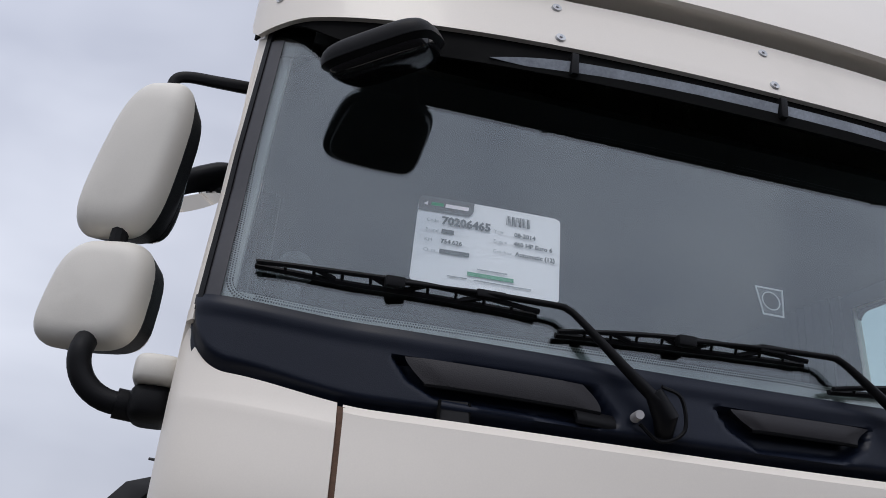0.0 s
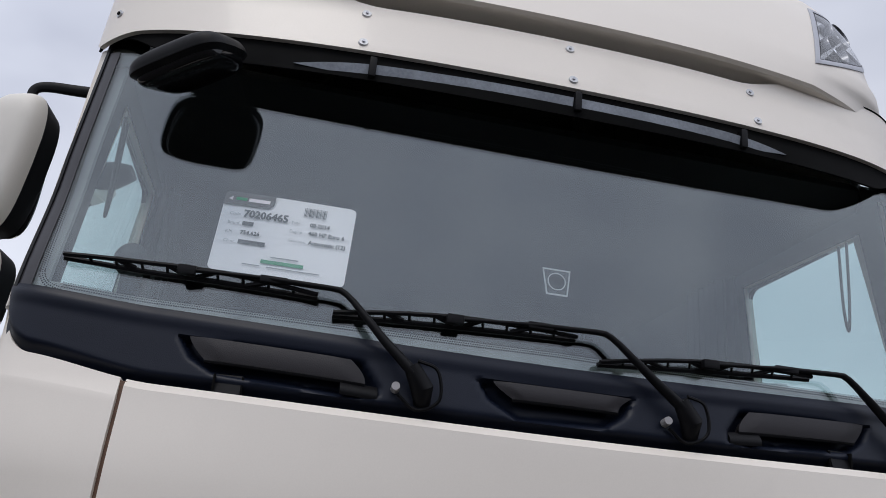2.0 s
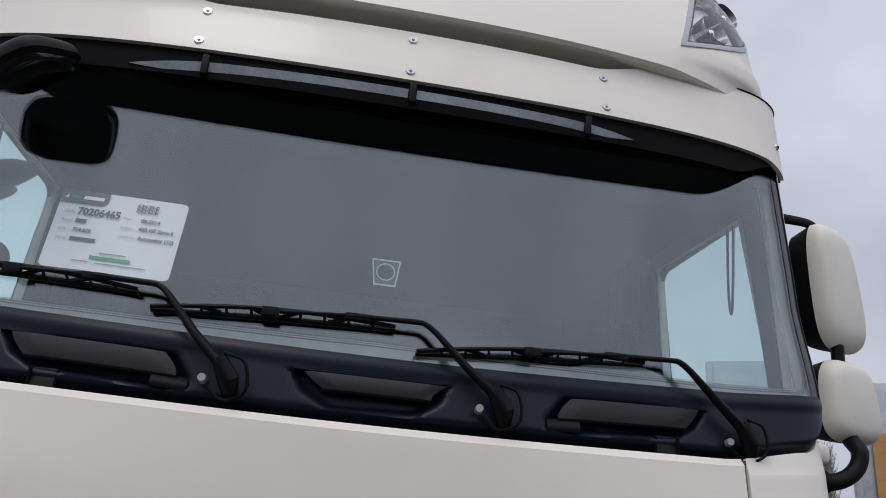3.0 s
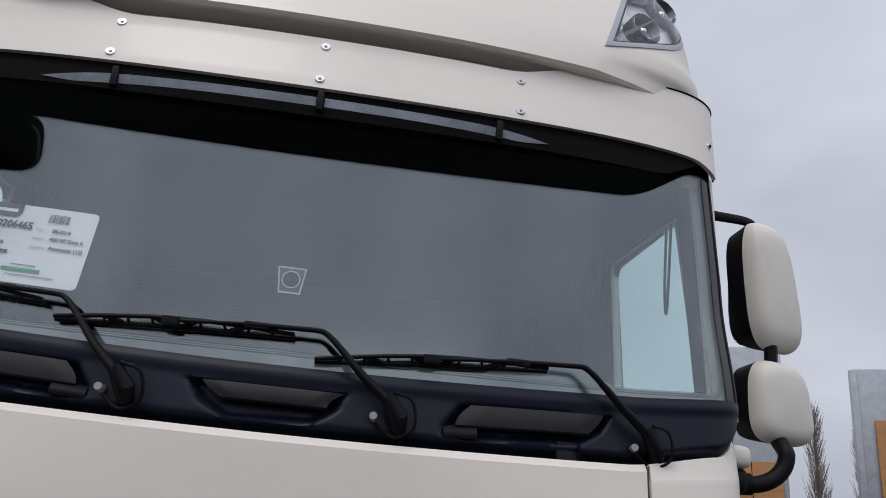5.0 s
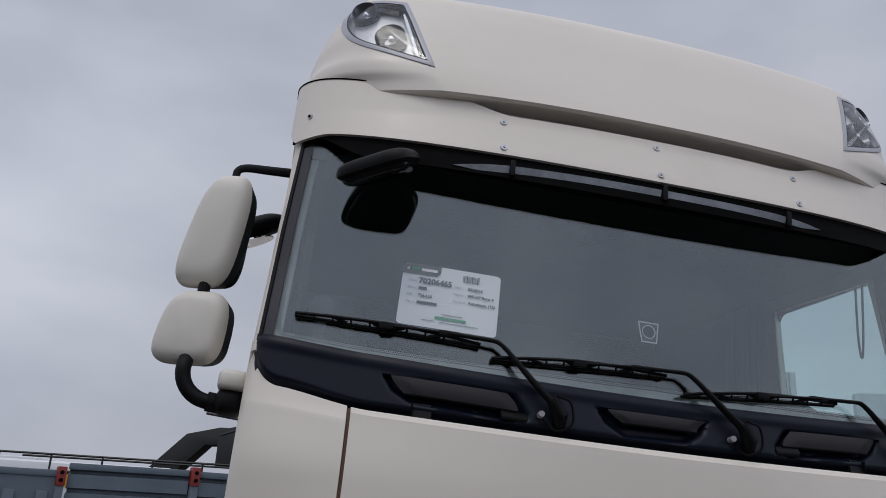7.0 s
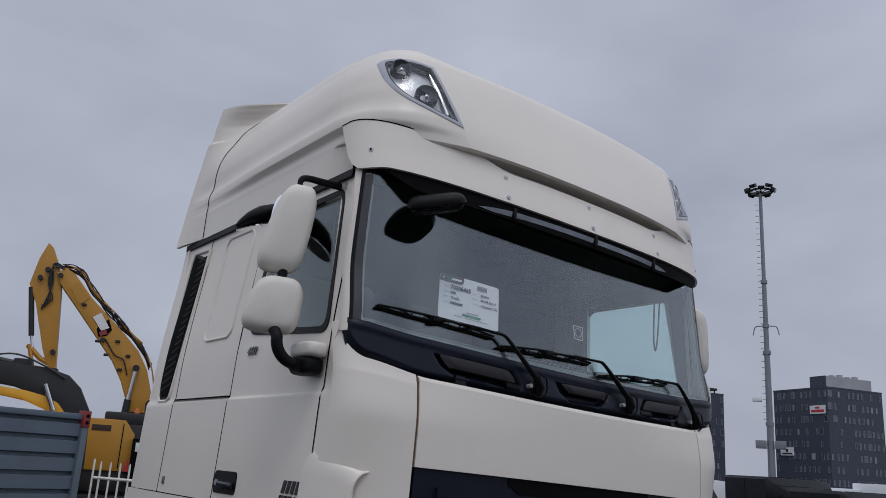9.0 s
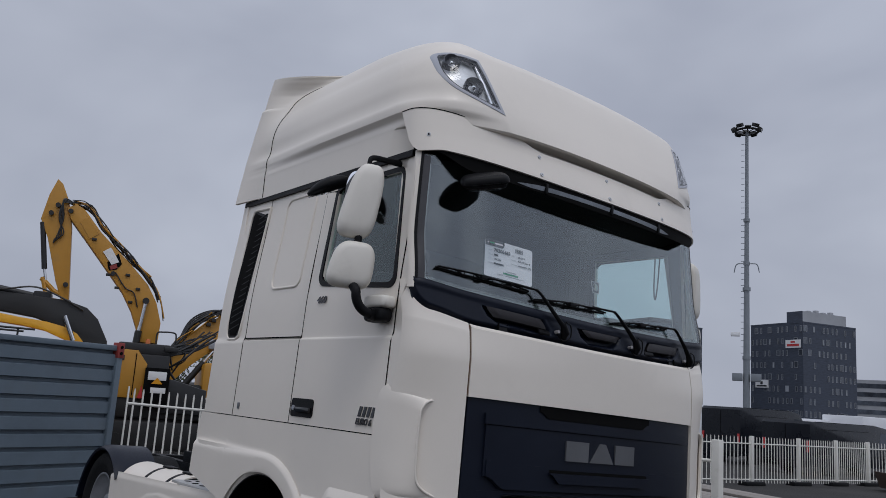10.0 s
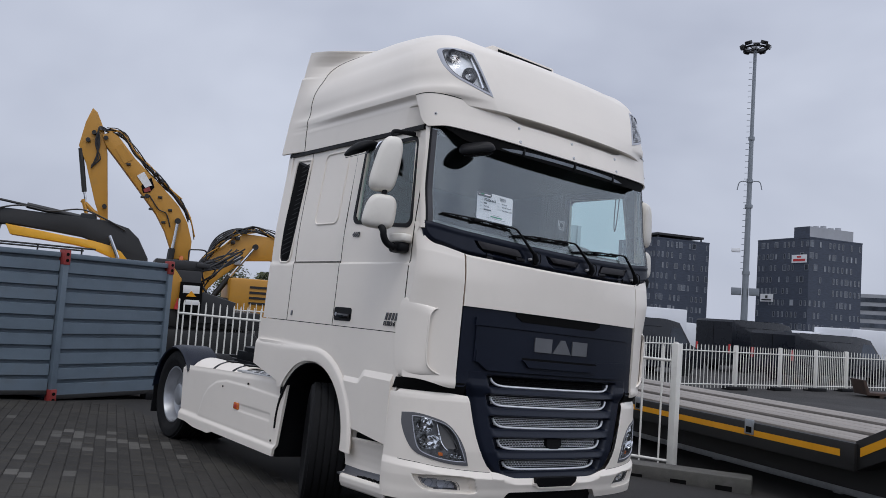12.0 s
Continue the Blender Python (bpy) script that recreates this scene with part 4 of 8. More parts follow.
# the kerb mirror over the passenger's window
kerb = part("kerb_mirror", tube(bend([(-1.20, 0.90, 2.785), (-1.28, 0.91, 2.76), (-1.36, 0.93, 2.715), (-1.43, 0.96, 2.655)]), 0.074, 14, taper=[0.55, 0.65, 0.75, 0.85, 0.92, 0.98, 1.0, 1.02, 1.05, 1.08, 1.06, 1.0, 0.95, 0.9, 0.8, 0.7, 0.6, 0.45, 0.25], flat=0.55), BLACK, truck, "black kerb mirror over the door window", smooth=60)
part("mirror_glass", prism([(-1.34 + 0.105 * math.cos(a), 0.93 + 0.062 * math.sin(a)) for a in (2 * math.pi * k / 24 for k in range(24))], 0.005, "z", 2.672), MIRROR, kerb, at=Matrix.Translation((-1.34, 0.93, 2.672)) @ pose(0, 0, 0, 0, -24, 0) @ Matrix.Translation((1.34, -0.93, -2.672)))

# front mirror under the visor, on the passenger's side
FM = (-0.932, -0.012, 2.700)
tip = Matrix.Translation(FM) @ pose(0, 0, 0, 0, 0, -36) @ pose(0, 0, 0, 0, -12, 0) @ pose(0, 0, 0, -66, 0, 0) @ Matrix.Translation(FM).inverted()
part("front_mirror", mirror_shell(FM, 0.128, 0.098, 0.042, 0.0, True, 4.6), BLACK, truck, "black front mirror hanging under the visor", smooth=60, at=tip)
part("housing_rim", mirror_shell((FM[0], FM[1] + 0.001, FM[2]), 0.128, 0.098, 0.012, 0.0, False, 4.6), BLACK, truck, smooth=50, at=tip)
# mirror glass in gloss black: its dark reflection is put into the colour
part("mirror_face", mirror_shell((FM[0], FM[1] + 0.012, FM[2]), 0.116, 0.088, -0.026, 0.0, True, 4.6), GLOSS_BLACK, truck, "convex mirror face in gloss black for its dark reflection", smooth=60, at=tip)
part("mirror_arm", tube(bend([(-0.86, 0.0, 2.735), (-0.86, 0.06, 2.755), (-0.87, 0.10, 2.80), (-0.88, 0.14, 2.85)]), 0.022, 10), BLACK, truck)

# ---------------------------------------------------------------- truck: wipers
def on_glass(x, z, off):
    return (x, skin_y(GLASS, x, z) - off, z)


HL_NOZZLE = material("grey_nozzle", (0.32, 0.31, 0.31), 0.5, spread=0.1)


def wiper(px, ex, bx0, bx1, bz0, bz1, ez):
    pivot = Vector((px, skin_y(COWL, px, 1.995) - 0.028, 1.995))
    root = new("wiper")
    root.parent = truck
    root["label"] = "black windscreen wiper with jointed arm"
    part("pivot", tube([pivot + Vector((0.012, 0.02, -0.030)), pivot + Vector((0.006, 0.0, 0.0)), pivot + Vector((-0.022, -0.004, 0.045))], 0.022, 12, [0.8, 1.15, 0.8], 0.8), BLACK, root)
    elbow = Vector(on_glass(ex, ez, 0.040))
    mid = (bx0 + bx1) / 2 - 0.01
    midz = (bz0 + bz1) / 2
    hub = Vector(on_glass(mid, midz + 0.012, 0.036))
    low = pivot + Vector((-0.015, -0.002, 0.03))
    bow = pivot.lerp(elbow, 0.45) + Vector((0, -0.012, 0))
    d0, d1 = (elbow - bow).normalized(), (hub - elbow).normalized()
    line = [low, bow, elbow - d0 * 0.035, elbow - d0 * 0.014 + d1 * 0.003, elbow + d1 * 0.010 - d0 * 0.002, elbow + d1 * 0.030, elbow.lerp(hub, 0.45) + Vector((0, 0, 0.003)), elbow.lerp(hub, 0.62) + Vector((0, 0, 0.003)), hub]
    part("arm", tube(line, 0.0100, 8, [1.7, 1.35, 1.0, 0.95, 0.92, 0.88, 0.85, 0.62, 0.62], 0.75), BLACK, root, "bent black wiper arm", smooth=60)
    part("arm_joint", box(tuple(elbow.lerp(hub, 0.45) - Vector((0.03, 0.006, 0.006))), tuple(elbow.lerp(hub, 0.45) + Vector((0.03, 0.006, 0.010))), 0.003), BLACK, root)
    bm = bmesh.new()
    pts = [on_glass(bx0 + (bx1 - bx0) * k / 10, bz0 + (bz1 - bz0) * k / 10, 0.010) for k in range(11)]
    add_tube(bm, pts, 0.0065, 6)
    part("rubber", bm, BLACK, root)
    bm = bmesh.new()
    top = [on_glass(bx0 + (bx1 - bx0) * k / 10, bz0 + (bz1 - bz0) * k / 10 + 0.004 + 0.016 * math.sin(math.pi * k / 10), 0.026) for k in range(11)]
    add_tube(bm, top, 0.0055, 6)
    for k in range(1, 10):
        add_tube(bm, [top[k], (top[k][0] + 0.004, top[k][1] + 0.014, pts[k][2])], 0.0035, 5)
    for k in (2, 4, 6, 8):
        add_tube(bm, [top[k], tuple(Vector(top[k]).lerp(Vector(pts[k + (1 if k < 5 else -1)]), 0.8))], 0.006, 5)
    part("yoke", bm, BLACK, root)
    part("hub", box(tuple(hub - Vector((0.020, 0.010, 0.012))), tuple(hub + Vector((0.020, 0.012, 0.010))), 0.004), BLACK, root)
    nut = pivot + Vector((-0.048, 0.002, -0.004))
    part("washer_nozzle", disc(nut + Vector((0, 0.02, 0)), (-0.1, -1, 0.1), 0.0100, 0.026, 12, 0.9), HL_NOZZLE, root)
    part("washer_hose", tube(bend([nut + Vector((0.005, 0.01, -0.012)), pivot + Vector((0.0, 0.01, -0.045)), pivot + Vector((0.045, 0.0, -0.02)), pivot + Vector((0.035, -0.008, 0.04)), pivot + Vector((-0.01, -0.014, 0.055))]), 0.004, 6), BLACK, root)


wiper(-0.325, -0.505, -1.120, -0.560, 2.216, 2.180, 2.198)
wiper(0.290, 0.106, -0.523, 0.034, 2.143, 2.160, 2.180)
wiper(0.945, 0.760, 0.088, 0.660, 2.108, 2.156, 2.177)

# ---------------------------------------------------------------- truck: cowl grips
GRIP = material("worn_grey_grip", (0.021, 0.019, 0.021), 0.5, spread=0.16, scale=8, fine=400, bump=0.15, spec=0.3)


def grip(sg):
    """A grip bar bridging its pocket: sg -1 and 1 at the sides, 0 in the middle."""
    if sg:
        flip, xa, xb, za, zb, drop, draw = sg, 0.815, 0.470, 2.064, 2.047, 0.050, 0.040
    else:
        flip, xa, xb, za, zb, drop, draw = 1, -0.158, 0.168, 2.038, 2.038, 0.036, 0.044
    def bar(u, v):
        way = 1 if xb > xa else -1
        x0 = xa + way * draw * v ** 1.4
        x1 = xb + (-way * 0.036 * math.sin(math.pi / 2 * v) if not sg else way * 0.034 * math.sin(math.pi / 2 * v))
        x = x0 + (x1 - x0) * u
        z = za + (zb - za) * u - drop * v
        rise = 0.008 * math.sin(math.pi * min(1.0, 0.25 + 0.6 * v)) * min(1.0, 8 * min(u, 1 - u))
        return (flip * x, skin_y(COWL, x, z) + 0.001 - rise, z)
    g = part("grip_bar", grid(bar, 44, 10, 0.020, (0, 1.3)), GRIP, truck, "worn grey grip bar over a recessed pocket", smooth=50)
    lip = [bar(k / 30, 1.0) for k in range(31)]
    part("grip_lip", tube([(x, y + 0.006, z - 0.001) for x, y, z in lip], 0.0055, 8), BLACK, g)
    if sg:
        foot = lambda u, v: (flip * (0.488 - 0.080 * u), skin_y(COWL, 0.45, 1.98) + 0.018 - 0.024 * math.sin(math.pi * (0.10 + 0.55 * v)), 1.998 - 0.030 * v - 0.004 * u)
        part("grip_foot", grid(foot, 8, 6, 0.010, (0, 1.3)), BLACK, g)
        for dx in (-0.029, 0.029):
            part("hatch_edge", box((flip * (0.718 + dx) - 0.0022, skin_y(COWL, 0.718, 1.96) - 0.002, 1.944), (flip * (0.718 + dx) + 0.0022, skin_y(COWL, 0.718, 1.96) + 0.01, 1.984)), SEAM, g)
        part("hatch", grid(lambda u, v: (flip * (0.718 + 0.054 * (u - 0.5)), skin_y(COWL, 0.718 + 0.054 * (u - 0.5), 1.945 + 0.042 * v) - 0.003 + 0.012 * v, 1.945 + 0.042 * v), 4, 4, 0.004, (0, 1.3)), BLACK, g)


for sg in (-1, 0, 1):
    grip(sg)

# ---------------------------------------------------------------- truck: grille detail


def strip(rows, x0, x1, zlo, zhi, off, thick, nu=24, nv=2):
    return grid(lambda u, v: (x0 + (x1 - x0) * u, skin_y(rows, x0 + (x1 - x0) * u, zlo(x0 + (x1 - x0) * u) * (1 - v) + zhi(x0 + (x1 - x0) * u) * v) - off, zlo(x0 + (x1 - x0) * u) * (1 - v) + zhi(x0 + (x1 - x0) * u) * v), nu, nv, thick, (0, 1.3))


def plate_edge(x):
    return 1.165 + 0.055 * smooth_step(0.70, 0.80, abs(x))


part("grille_plate", strip(BODY, -0.812, 0.812, plate_edge, lambda x: 1.466, 0.002, 0.03, 70, 10), NAVY, truck, "dark navy badge plate")
part("grille_brow", strip(BODY, -0.822, 0.822, lambda x: 1.471, lambda x: 1.523, 0.008, 0.03, 70, 4), NAVY, truck, "dark navy band over the badge plate")
part("grille_chin", strip(BODY, -0.800, 0.800, lambda x: 1.163 + 0.055 * smooth_step(0.69, 0.79, abs(x)), lambda x: 1.285 - 0.020 * (1 - smooth_step(0.35, 0.47, abs(x))) + 0.012 * smooth_step(0.5, 0.8, abs(x)), 0.010, 0.02, 70, 6), NAVY, truck)
part("grille_handle", strip(BODY, -0.405, 0.405, lambda x: 1.205 + 0.045 * smooth_step(0.335, 0.40, abs(x)), lambda x: 1.256, 0.028, 0.03, 50, 5), NAVY, truck, "dark navy pull handle under the badge")
part("grille_handle_gap", strip(BODY, -0.40, 0.40, lambda x: 1.252, lambda x: 1.272, 0.0115, 0.004, 40, 1), SEAM, truck)
part("grille_top_slot", strip(BODY, -0.47, 0.43, lambda x: 1.527 + 0.030 * smooth_step(0.38, 0.44, abs(x + 0.02)), lambda x: 1.592, -0.006, 0.02, 50, 2), SEAM, truck)


def letter(name, pieces, x0, z0, h, parent):
    """A plain block badge from strokes in units of its height."""
    bm = bmesh.new()
    for piece in pieces:
        one = [bm.verts.new((x0 + h * a, skin_y(BODY, x0 + h * a, z0) - 0.010, z0 + h * b)) for a, b in piece]
        two = [bm.verts.new((x0 + h * a, skin_y(BODY, x0 + h * a, z0) + 0.004, z0 + h * b)) for a, b in piece]
        bm.faces.new(one)
        bm.faces.new(two[::-1])
        n = len(one)
        for k in range(n):
            bm.faces.new((one[k], two[k], two[(k + 1) % n], one[(k + 1) % n]))
    return part(name, bm, GREY_LETTER, parent)


BADGE_H = 0.104
letter("badge_shape", [[(0.02, 0), (1.70, 0), (1.70, 1), (0.02, 1)]], -0.285, 1.322, BADGE_H, truck)
letter("badge_shape", [[(0.02, 0), (1.84, 0), (1.16, 1), (0.76, 1)]], -0.092, 1.322, BADGE_H, truck)
letter("badge_shape", [[(0, 0), (1.60, 0), (1.60, 1), (0, 1)]], 0.112, 1.322, BADGE_H, truck)

# five slots with a mesh of holes and a bright rail under each
MESH = material("silver_mesh", (0.78, 0.79, 0.80), 0.42, metal=0.3, spread=0.1)
SATIN = material("satin_bright_trim", (0.86, 0.87, 0.88), 0.30, metal=0.45, spread=0.04)
for z, half, hgt, lit in SLOTS:
    slot = part("grille_slot", strip(BODY, -half, half, lambda x: z - 0.004, lambda x: z + hgt, -DEEP + 0.001, 0.004, 40, 1), SEAM, truck)
    rail = bmesh.new()
    pts = [(-half - 0.026, 0, hgt - 0.004), (-half - 0.014, 0, hgt * 0.45), (-half + 0.016, 0, 0.004), (-half + 0.08, 0, -0.008), (-half * 0.5, 0, -0.011), (0, 0, -0.012), (half * 0.5, 0, -0.011), (half - 0.08, 0, -0.008), (half - 0.016, 0, 0.004), (half + 0.014, 0, hgt * 0.45), (half + 0.026, 0, hgt - 0.004)]
    add_tube(rail, [(p[0], skin_y(BODY, p[0], z + p[2]) + DEEP - 0.030, z + p[2]) for p in bend(pts, 5)], 0.0088, 10)
    part("bright_rail", rail, SATIN, truck, "bright satin rail under the grille slot")
    # mesh: bars between staggered holes
    bm = bmesh.new()
    rows = 4 if hgt > 0.05 else 3
    step = 0.026
    for r in range(rows + 1):
        zz = z + 0.003 + (hgt - 0.006) * r / rows
        n = 18
        add_tube(bm, [(-half + 2 * half * k / n, skin_y(BODY, -half + 2 * half * k / n, zz) + DEEP - 0.008, zz) for k in range(n + 1)], 0.0024, 4)
    for r in range(rows):
        za, zb = z + 0.003 + (hgt - 0.006) * r / rows, z + 0.003 + (hgt - 0.006) * (r + 1) / rows
        x = -half + (step / 2 if r % 2 else 0)
        while x < half:
            y = skin_y(BODY, x, za) + DEEP - 0.008
            add_tube(bm, [(x, y, za), (x, y, zb)], 0.0026, 4)
            x += step
    part("slot_mesh", bm, MESH if lit else BLACK, slot)
part("sensor_cover", strip(BODY, -0.075, 0.075, lambda x: 0.626 + 0.02 * smooth_step(0.04, 0.07, abs(x)), lambda x: 0.712, -DEEP + 0.040, 0.03, 16, 4), BLACK, truck, "black square sensor cover")
part("tow_cover", strip(BODY, -0.215, 0.205, lambda x: 0.362 + 0.03 * smooth_step(0.17, 0.20, abs(x)), lambda x: 0.430, 0.042, 0.03, 24, 3), BLACK, truck, "black tow-eye cover")
part("tow_cover_rim", strip(BODY, -0.235, 0.225, lambda x: 0.346 + 0.03 * smooth_step(0.17, 0.22, abs(x)), lambda x: 0.360 + 0.03 * smooth_step(0.17, 0.22, abs(x)), 0.046, 0.02, 24, 1), WHITE, truck)
part("air_dam", strip(BODY, -0.52, 0.52, lambda x: 0.215, lambda x: 0.328, -0.03, 0.03, 24, 3), BLACK, truck, "black lower air dam")

# ---------------------------------------------------------------- truck: headlamps
def lamp_patch(rows, pts, off, depth):
    """A curved plate cut to an outline and laid on the cab's skin, fanned from its middle."""
    bm = bmesh.new()
    cx, cz = sum(p[0] for p in pts) / len(pts), sum(p[1] for p in pts) / len(pts)
    rings = []
    for q in (0.0, 0.2, 0.4, 0.6, 0.8, 1.0):
        if q == 0:
            rings.append([bm.verts.new((cx, skin_y(rows, cx, cz) - off, cz))])
        else:
            rings.append([bm.verts.new((cx + (x - cx) * q, skin_y(rows, cx + (x - cx) * q, cz + (z - cz) * q) - off, cz + (z - cz) * q)) for x, z in pts])
    n = len(pts)
    for k in range(n):
        bm.faces.new((rings[0][0], rings[1][k], rings[1][(k + 1) % n]))
        for a, b in zip(rings[1:], rings[2:]):
            bm.faces.new((a[k], b[k], b[(k + 1) % n], a[(k + 1) % n]))
    back = [bm.verts.new((v.co.x, v.co.y + depth, v.co.z)) for v in rings[-1]]
    for k in range(n):
        bm.faces.new((rings[-1][k], back[k], back[(k + 1) % n], rings[-1][(k + 1) % n]))
    return bm


HL_GREY = material("headlamp_grey", (0.105, 0.105, 0.112), 0.4, spread=0.05)
HL_DARK = material("headlamp_shadow", (0.46, 0.465, 0.475), 0.30, metal=0.6, spread=0.35, scale=25)
BOWL2 = material("fluted_bowl", (0.40, 0.41, 0.43), 0.28, metal=0.85, spread=0.35, scale=30)
HL_SMOKE = material("smoked_panel", (0.17, 0.165, 0.16), 0.4, metal=0.2, spread=0.1)
def lathe(profile, centre, axis, seg=28):
    """A round body from (radius, height along axis) pairs."""
    bm = bmesh.new()
    turn = Matrix.Translation(centre) @ Vector(axis).normalized().to_track_quat("Z", "Y").to_matrix().to_4x4()
    loops = [[bm.verts.new(turn @ Vector((r * math.cos(a), r * math.sin(a), h))) for a in (2 * math.pi * k / seg for k in range(seg))] for r, h in profile]
    for a, b in zip(loops, loops[1:]):
        for k in range(seg):
            bm.faces.new((a[k], a[(k + 1) % seg], b[(k + 1) % seg], b[k]))
    bm.faces.new(loops[-1])
    return bm


def bowl(r, deep, centre, axis, seg, wide=1.0):
    """A faceted reflector bowl, open towards axis."""
    bm = bmesh.new()
    turn = Matrix.Translation(centre) @ Vector(axis).normalized().to_track_quat("Z", "Y").to_matrix().to_4x4()
    loops = []
    for k, (f, h) in enumerate(((1.0, 0.0), (0.93, -0.25), (0.78, -0.58), (0.55, -0.84), (0.22, -1.0))):
        loops.append([bm.verts.new(turn @ Vector((r * wide * f * math.cos(a), r * f * math.sin(a), deep * h))) for a in (2 * math.pi * (q + 0.5 * (k % 2)) / seg for q in range(seg))])
    for a, b in zip(loops, loops[1:]):
        for q in range(seg):
            bm.faces.new((a[q], a[(q + 1) % seg], b[(q + 1) % seg], b[q]))
    bm.faces.new(loops[-1])
    return bm


for sg in (-1, 1):
    mirror_pts = lambda pts: [(sg * x, z) for x, z in pts]
    out, glass = mirror_pts(HEAD_OUT), mirror_pts(HEAD_LENS)
    hl = part("headlamp", rim_ring(BODY, out, glass, 0.013, 0.105), HL_GREY, truck, "clear headlamp in grey surround")
    part("lamp_bowl", lamp_patch(BODY, inset(glass, -0.004), -0.085, 0.004), HL_DARK, hl)
    part("lamp_trim", tube([(x, skin_y(BODY, x, z) - 0.011, z) for x, z in glass + glass[:1]], 0.0035, 6), LAMP_GREY, hl)
    back = lambda x, z, d: (sg * x, skin_y(BODY, x, z) + d, z)
    ahead = (sg * 0.25, -1, 0.05)
    part("reflector", bowl(0.058, 0.055, back(1.082, 0.755, 0.016), ahead, 9, 1.1), REFLECTOR, hl, "bright faceted upper reflector", smooth=5)
    part("reflector", bowl(0.054, 0.055, back(1.045, 0.652, 0.010), ahead, 11, 1.6), REFLECTOR, hl, "bright faceted lower reflector", smooth=5)
    for x, z in ((1.080, 0.757), (1.045, 0.655)):
        part("bulb", lathe([(0.013, -0.03), (0.013, 0.0), (0.008, 0.010), (0.002, 0.012)], back(x, z, 0.035), ahead, 12), HL_SMOKE, hl)
    part("reflector_shelf", grid(lambda u, v: back(1.135 - 0.15 * u, 0.706 - 0.012 * u, 0.004 + 0.06 * v), 6, 2, 0.006, (0, 1.3)), REFLECTOR, hl, smooth=5)
    part("smoked_panel", lamp_patch(BODY, mirror_pts(dense([(0.985, 0.770), (0.930, 0.738), (0.885, 0.680), (0.858, 0.612), (0.935, 0.605), (0.965, 0.665)], 3)), -0.030, 0.004), HL_SMOKE, hl)
    part("divider", tube(bend([back(1.010, 0.785, 0.020), back(0.992, 0.715, 0.018), back(0.966, 0.640, 0.016), back(0.930, 0.600, 0.014)]), 0.006, 6), REFLECTOR, hl)
    part("divider", tube(bend([back(0.975, 0.770, 0.012), back(0.915, 0.715, 0.012), back(0.872, 0.645, 0.012), back(0.850, 0.600, 0.012)]), 0.004, 6), REFLECTOR, hl)
    part("indicator_bowl", lamp_patch(BODY, mirror_pts([(1.000, 0.592), (0.920, 0.588), (0.917, 0.550), (0.992, 0.556)]), -0.014, 0.004), BOWL2, hl, smooth=5)
    part("indicator", lamp_patch(BODY, mirror_pts([(0.988, 0.586), (0.960, 0.584), (0.958, 0.562), (0.984, 0.564)]), -0.010, 0.008), AMBER, hl)
    for k in range(3):
        cx = 0.912 - 0.031 * k
        part("led", bowl(0.014, 0.02, back(cx - 0.014, 0.566 - 0.006 * k, 0.012), ahead, 6, 1.0), REFLECTOR, hl, smooth=5)
        part("led_wall", box((min(sg * (cx - 0.030), sg * (cx - 0.026)), skin_y(BODY, cx, 0.56) + 0.004, 0.540 - 0.006 * k), (max(sg * (cx - 0.030), sg * (cx - 0.026)), skin_y(BODY, cx, 0.56) + 0.03, 0.590 - 0.006 * k)), REFLECTOR, hl)
    lens = part("lens", lamp_patch(BODY, glass, 0.010, 0.003), LENS, hl)
    lens.visible_shadow = False
    fog = mirror_pts(FOG_LENS)
    rim = part("fog_lamp", rim_ring(BODY, inset(fog, -0.006), inset(fog, 0.004), -0.020, 0.05), HL_GREY, truck, "fog lamp sunk in the white bumper")
    part("fog_bowl", lamp_patch(BODY, fog, -0.050, 0.004), LAMP_GREY, rim)
    for cx, cz, r in ((1.010, 0.374, 0.030), (0.925, 0.370, 0.032), (0.855, 0.360, 0.020)):
        part("fog_reflector", bowl(r, 0.04, back(cx, cz, 0.032), ahead, 8, 1.15), REFLECTOR, rim, smooth=5)
    fl = part("fog_lens", lamp_patch(BODY, inset(fog, 0.004), -0.022, 0.003), LENS, rim)
    fl.visible_shadow = False

    # ---- air vane at the corner: a sheet that stands off the corner, open to the front, its two lips running out to points
    RIM = [(0.965, 0.010, 1.085), (1.015, 0.006, 1.098), (1.070, 0.010, 1.113), (1.118, 0.022, 1.140), (1.144, 0.034, 1.185), (1.152, 0.040, 1.30), (1.153, 0.040, 1.46), (1.147, 0.036, 1.512), (1.120, 0.030, 1.545), (1.070, 0.030, 1.557), (1.015, 0.038, 1.566)]
    ROOT = [(0.958, 0.020, 1.070), (1.060, 0.060, 1.064), (1.165, 0.125, 1.064), (1.234, 0.215, 1.074), (1.248, 0.262, 1.16), (1.250, 0.285, 1.30), (1.250, 0.285, 1.46), (1.247, 0.262, 1.575), (1.226, 0.200, 1.616), (1.130, 0.098, 1.608), (1.005, 0.040, 1.582)]
    rim_line = bend([(sg * x, y, z) for x, y, z in RIM], 5)
    root_line = bend([(sg * x, y, z) for x, y, z in ROOT], 5)
    count = len(rim_line) - 1
    def vane(u, v):
        a, b = rim_line[round(v * count)], root_line[round(v * count)]
        p = a.lerp(b, u)
        bulge = 0.030 * math.sin(math.pi * u) * smooth_step(0.0, 0.30, min(v, 1 - v))
        return (p.x + sg * bulge * 0.8, p.y - bulge * 0.6, p.z)
    part("air_vane", grid(vane, 12, count, 0.012, (0, 1.3)), WHITE, truck, "cream white corner air vane", smooth=40)
    part("vane_lip", tube(rim_line, 0.0062, 8, [0.35 + 0.65 * smooth_step(0, 0.15, min(k, count - k) / count) for k in range(count + 1)]), WHITE, truck)
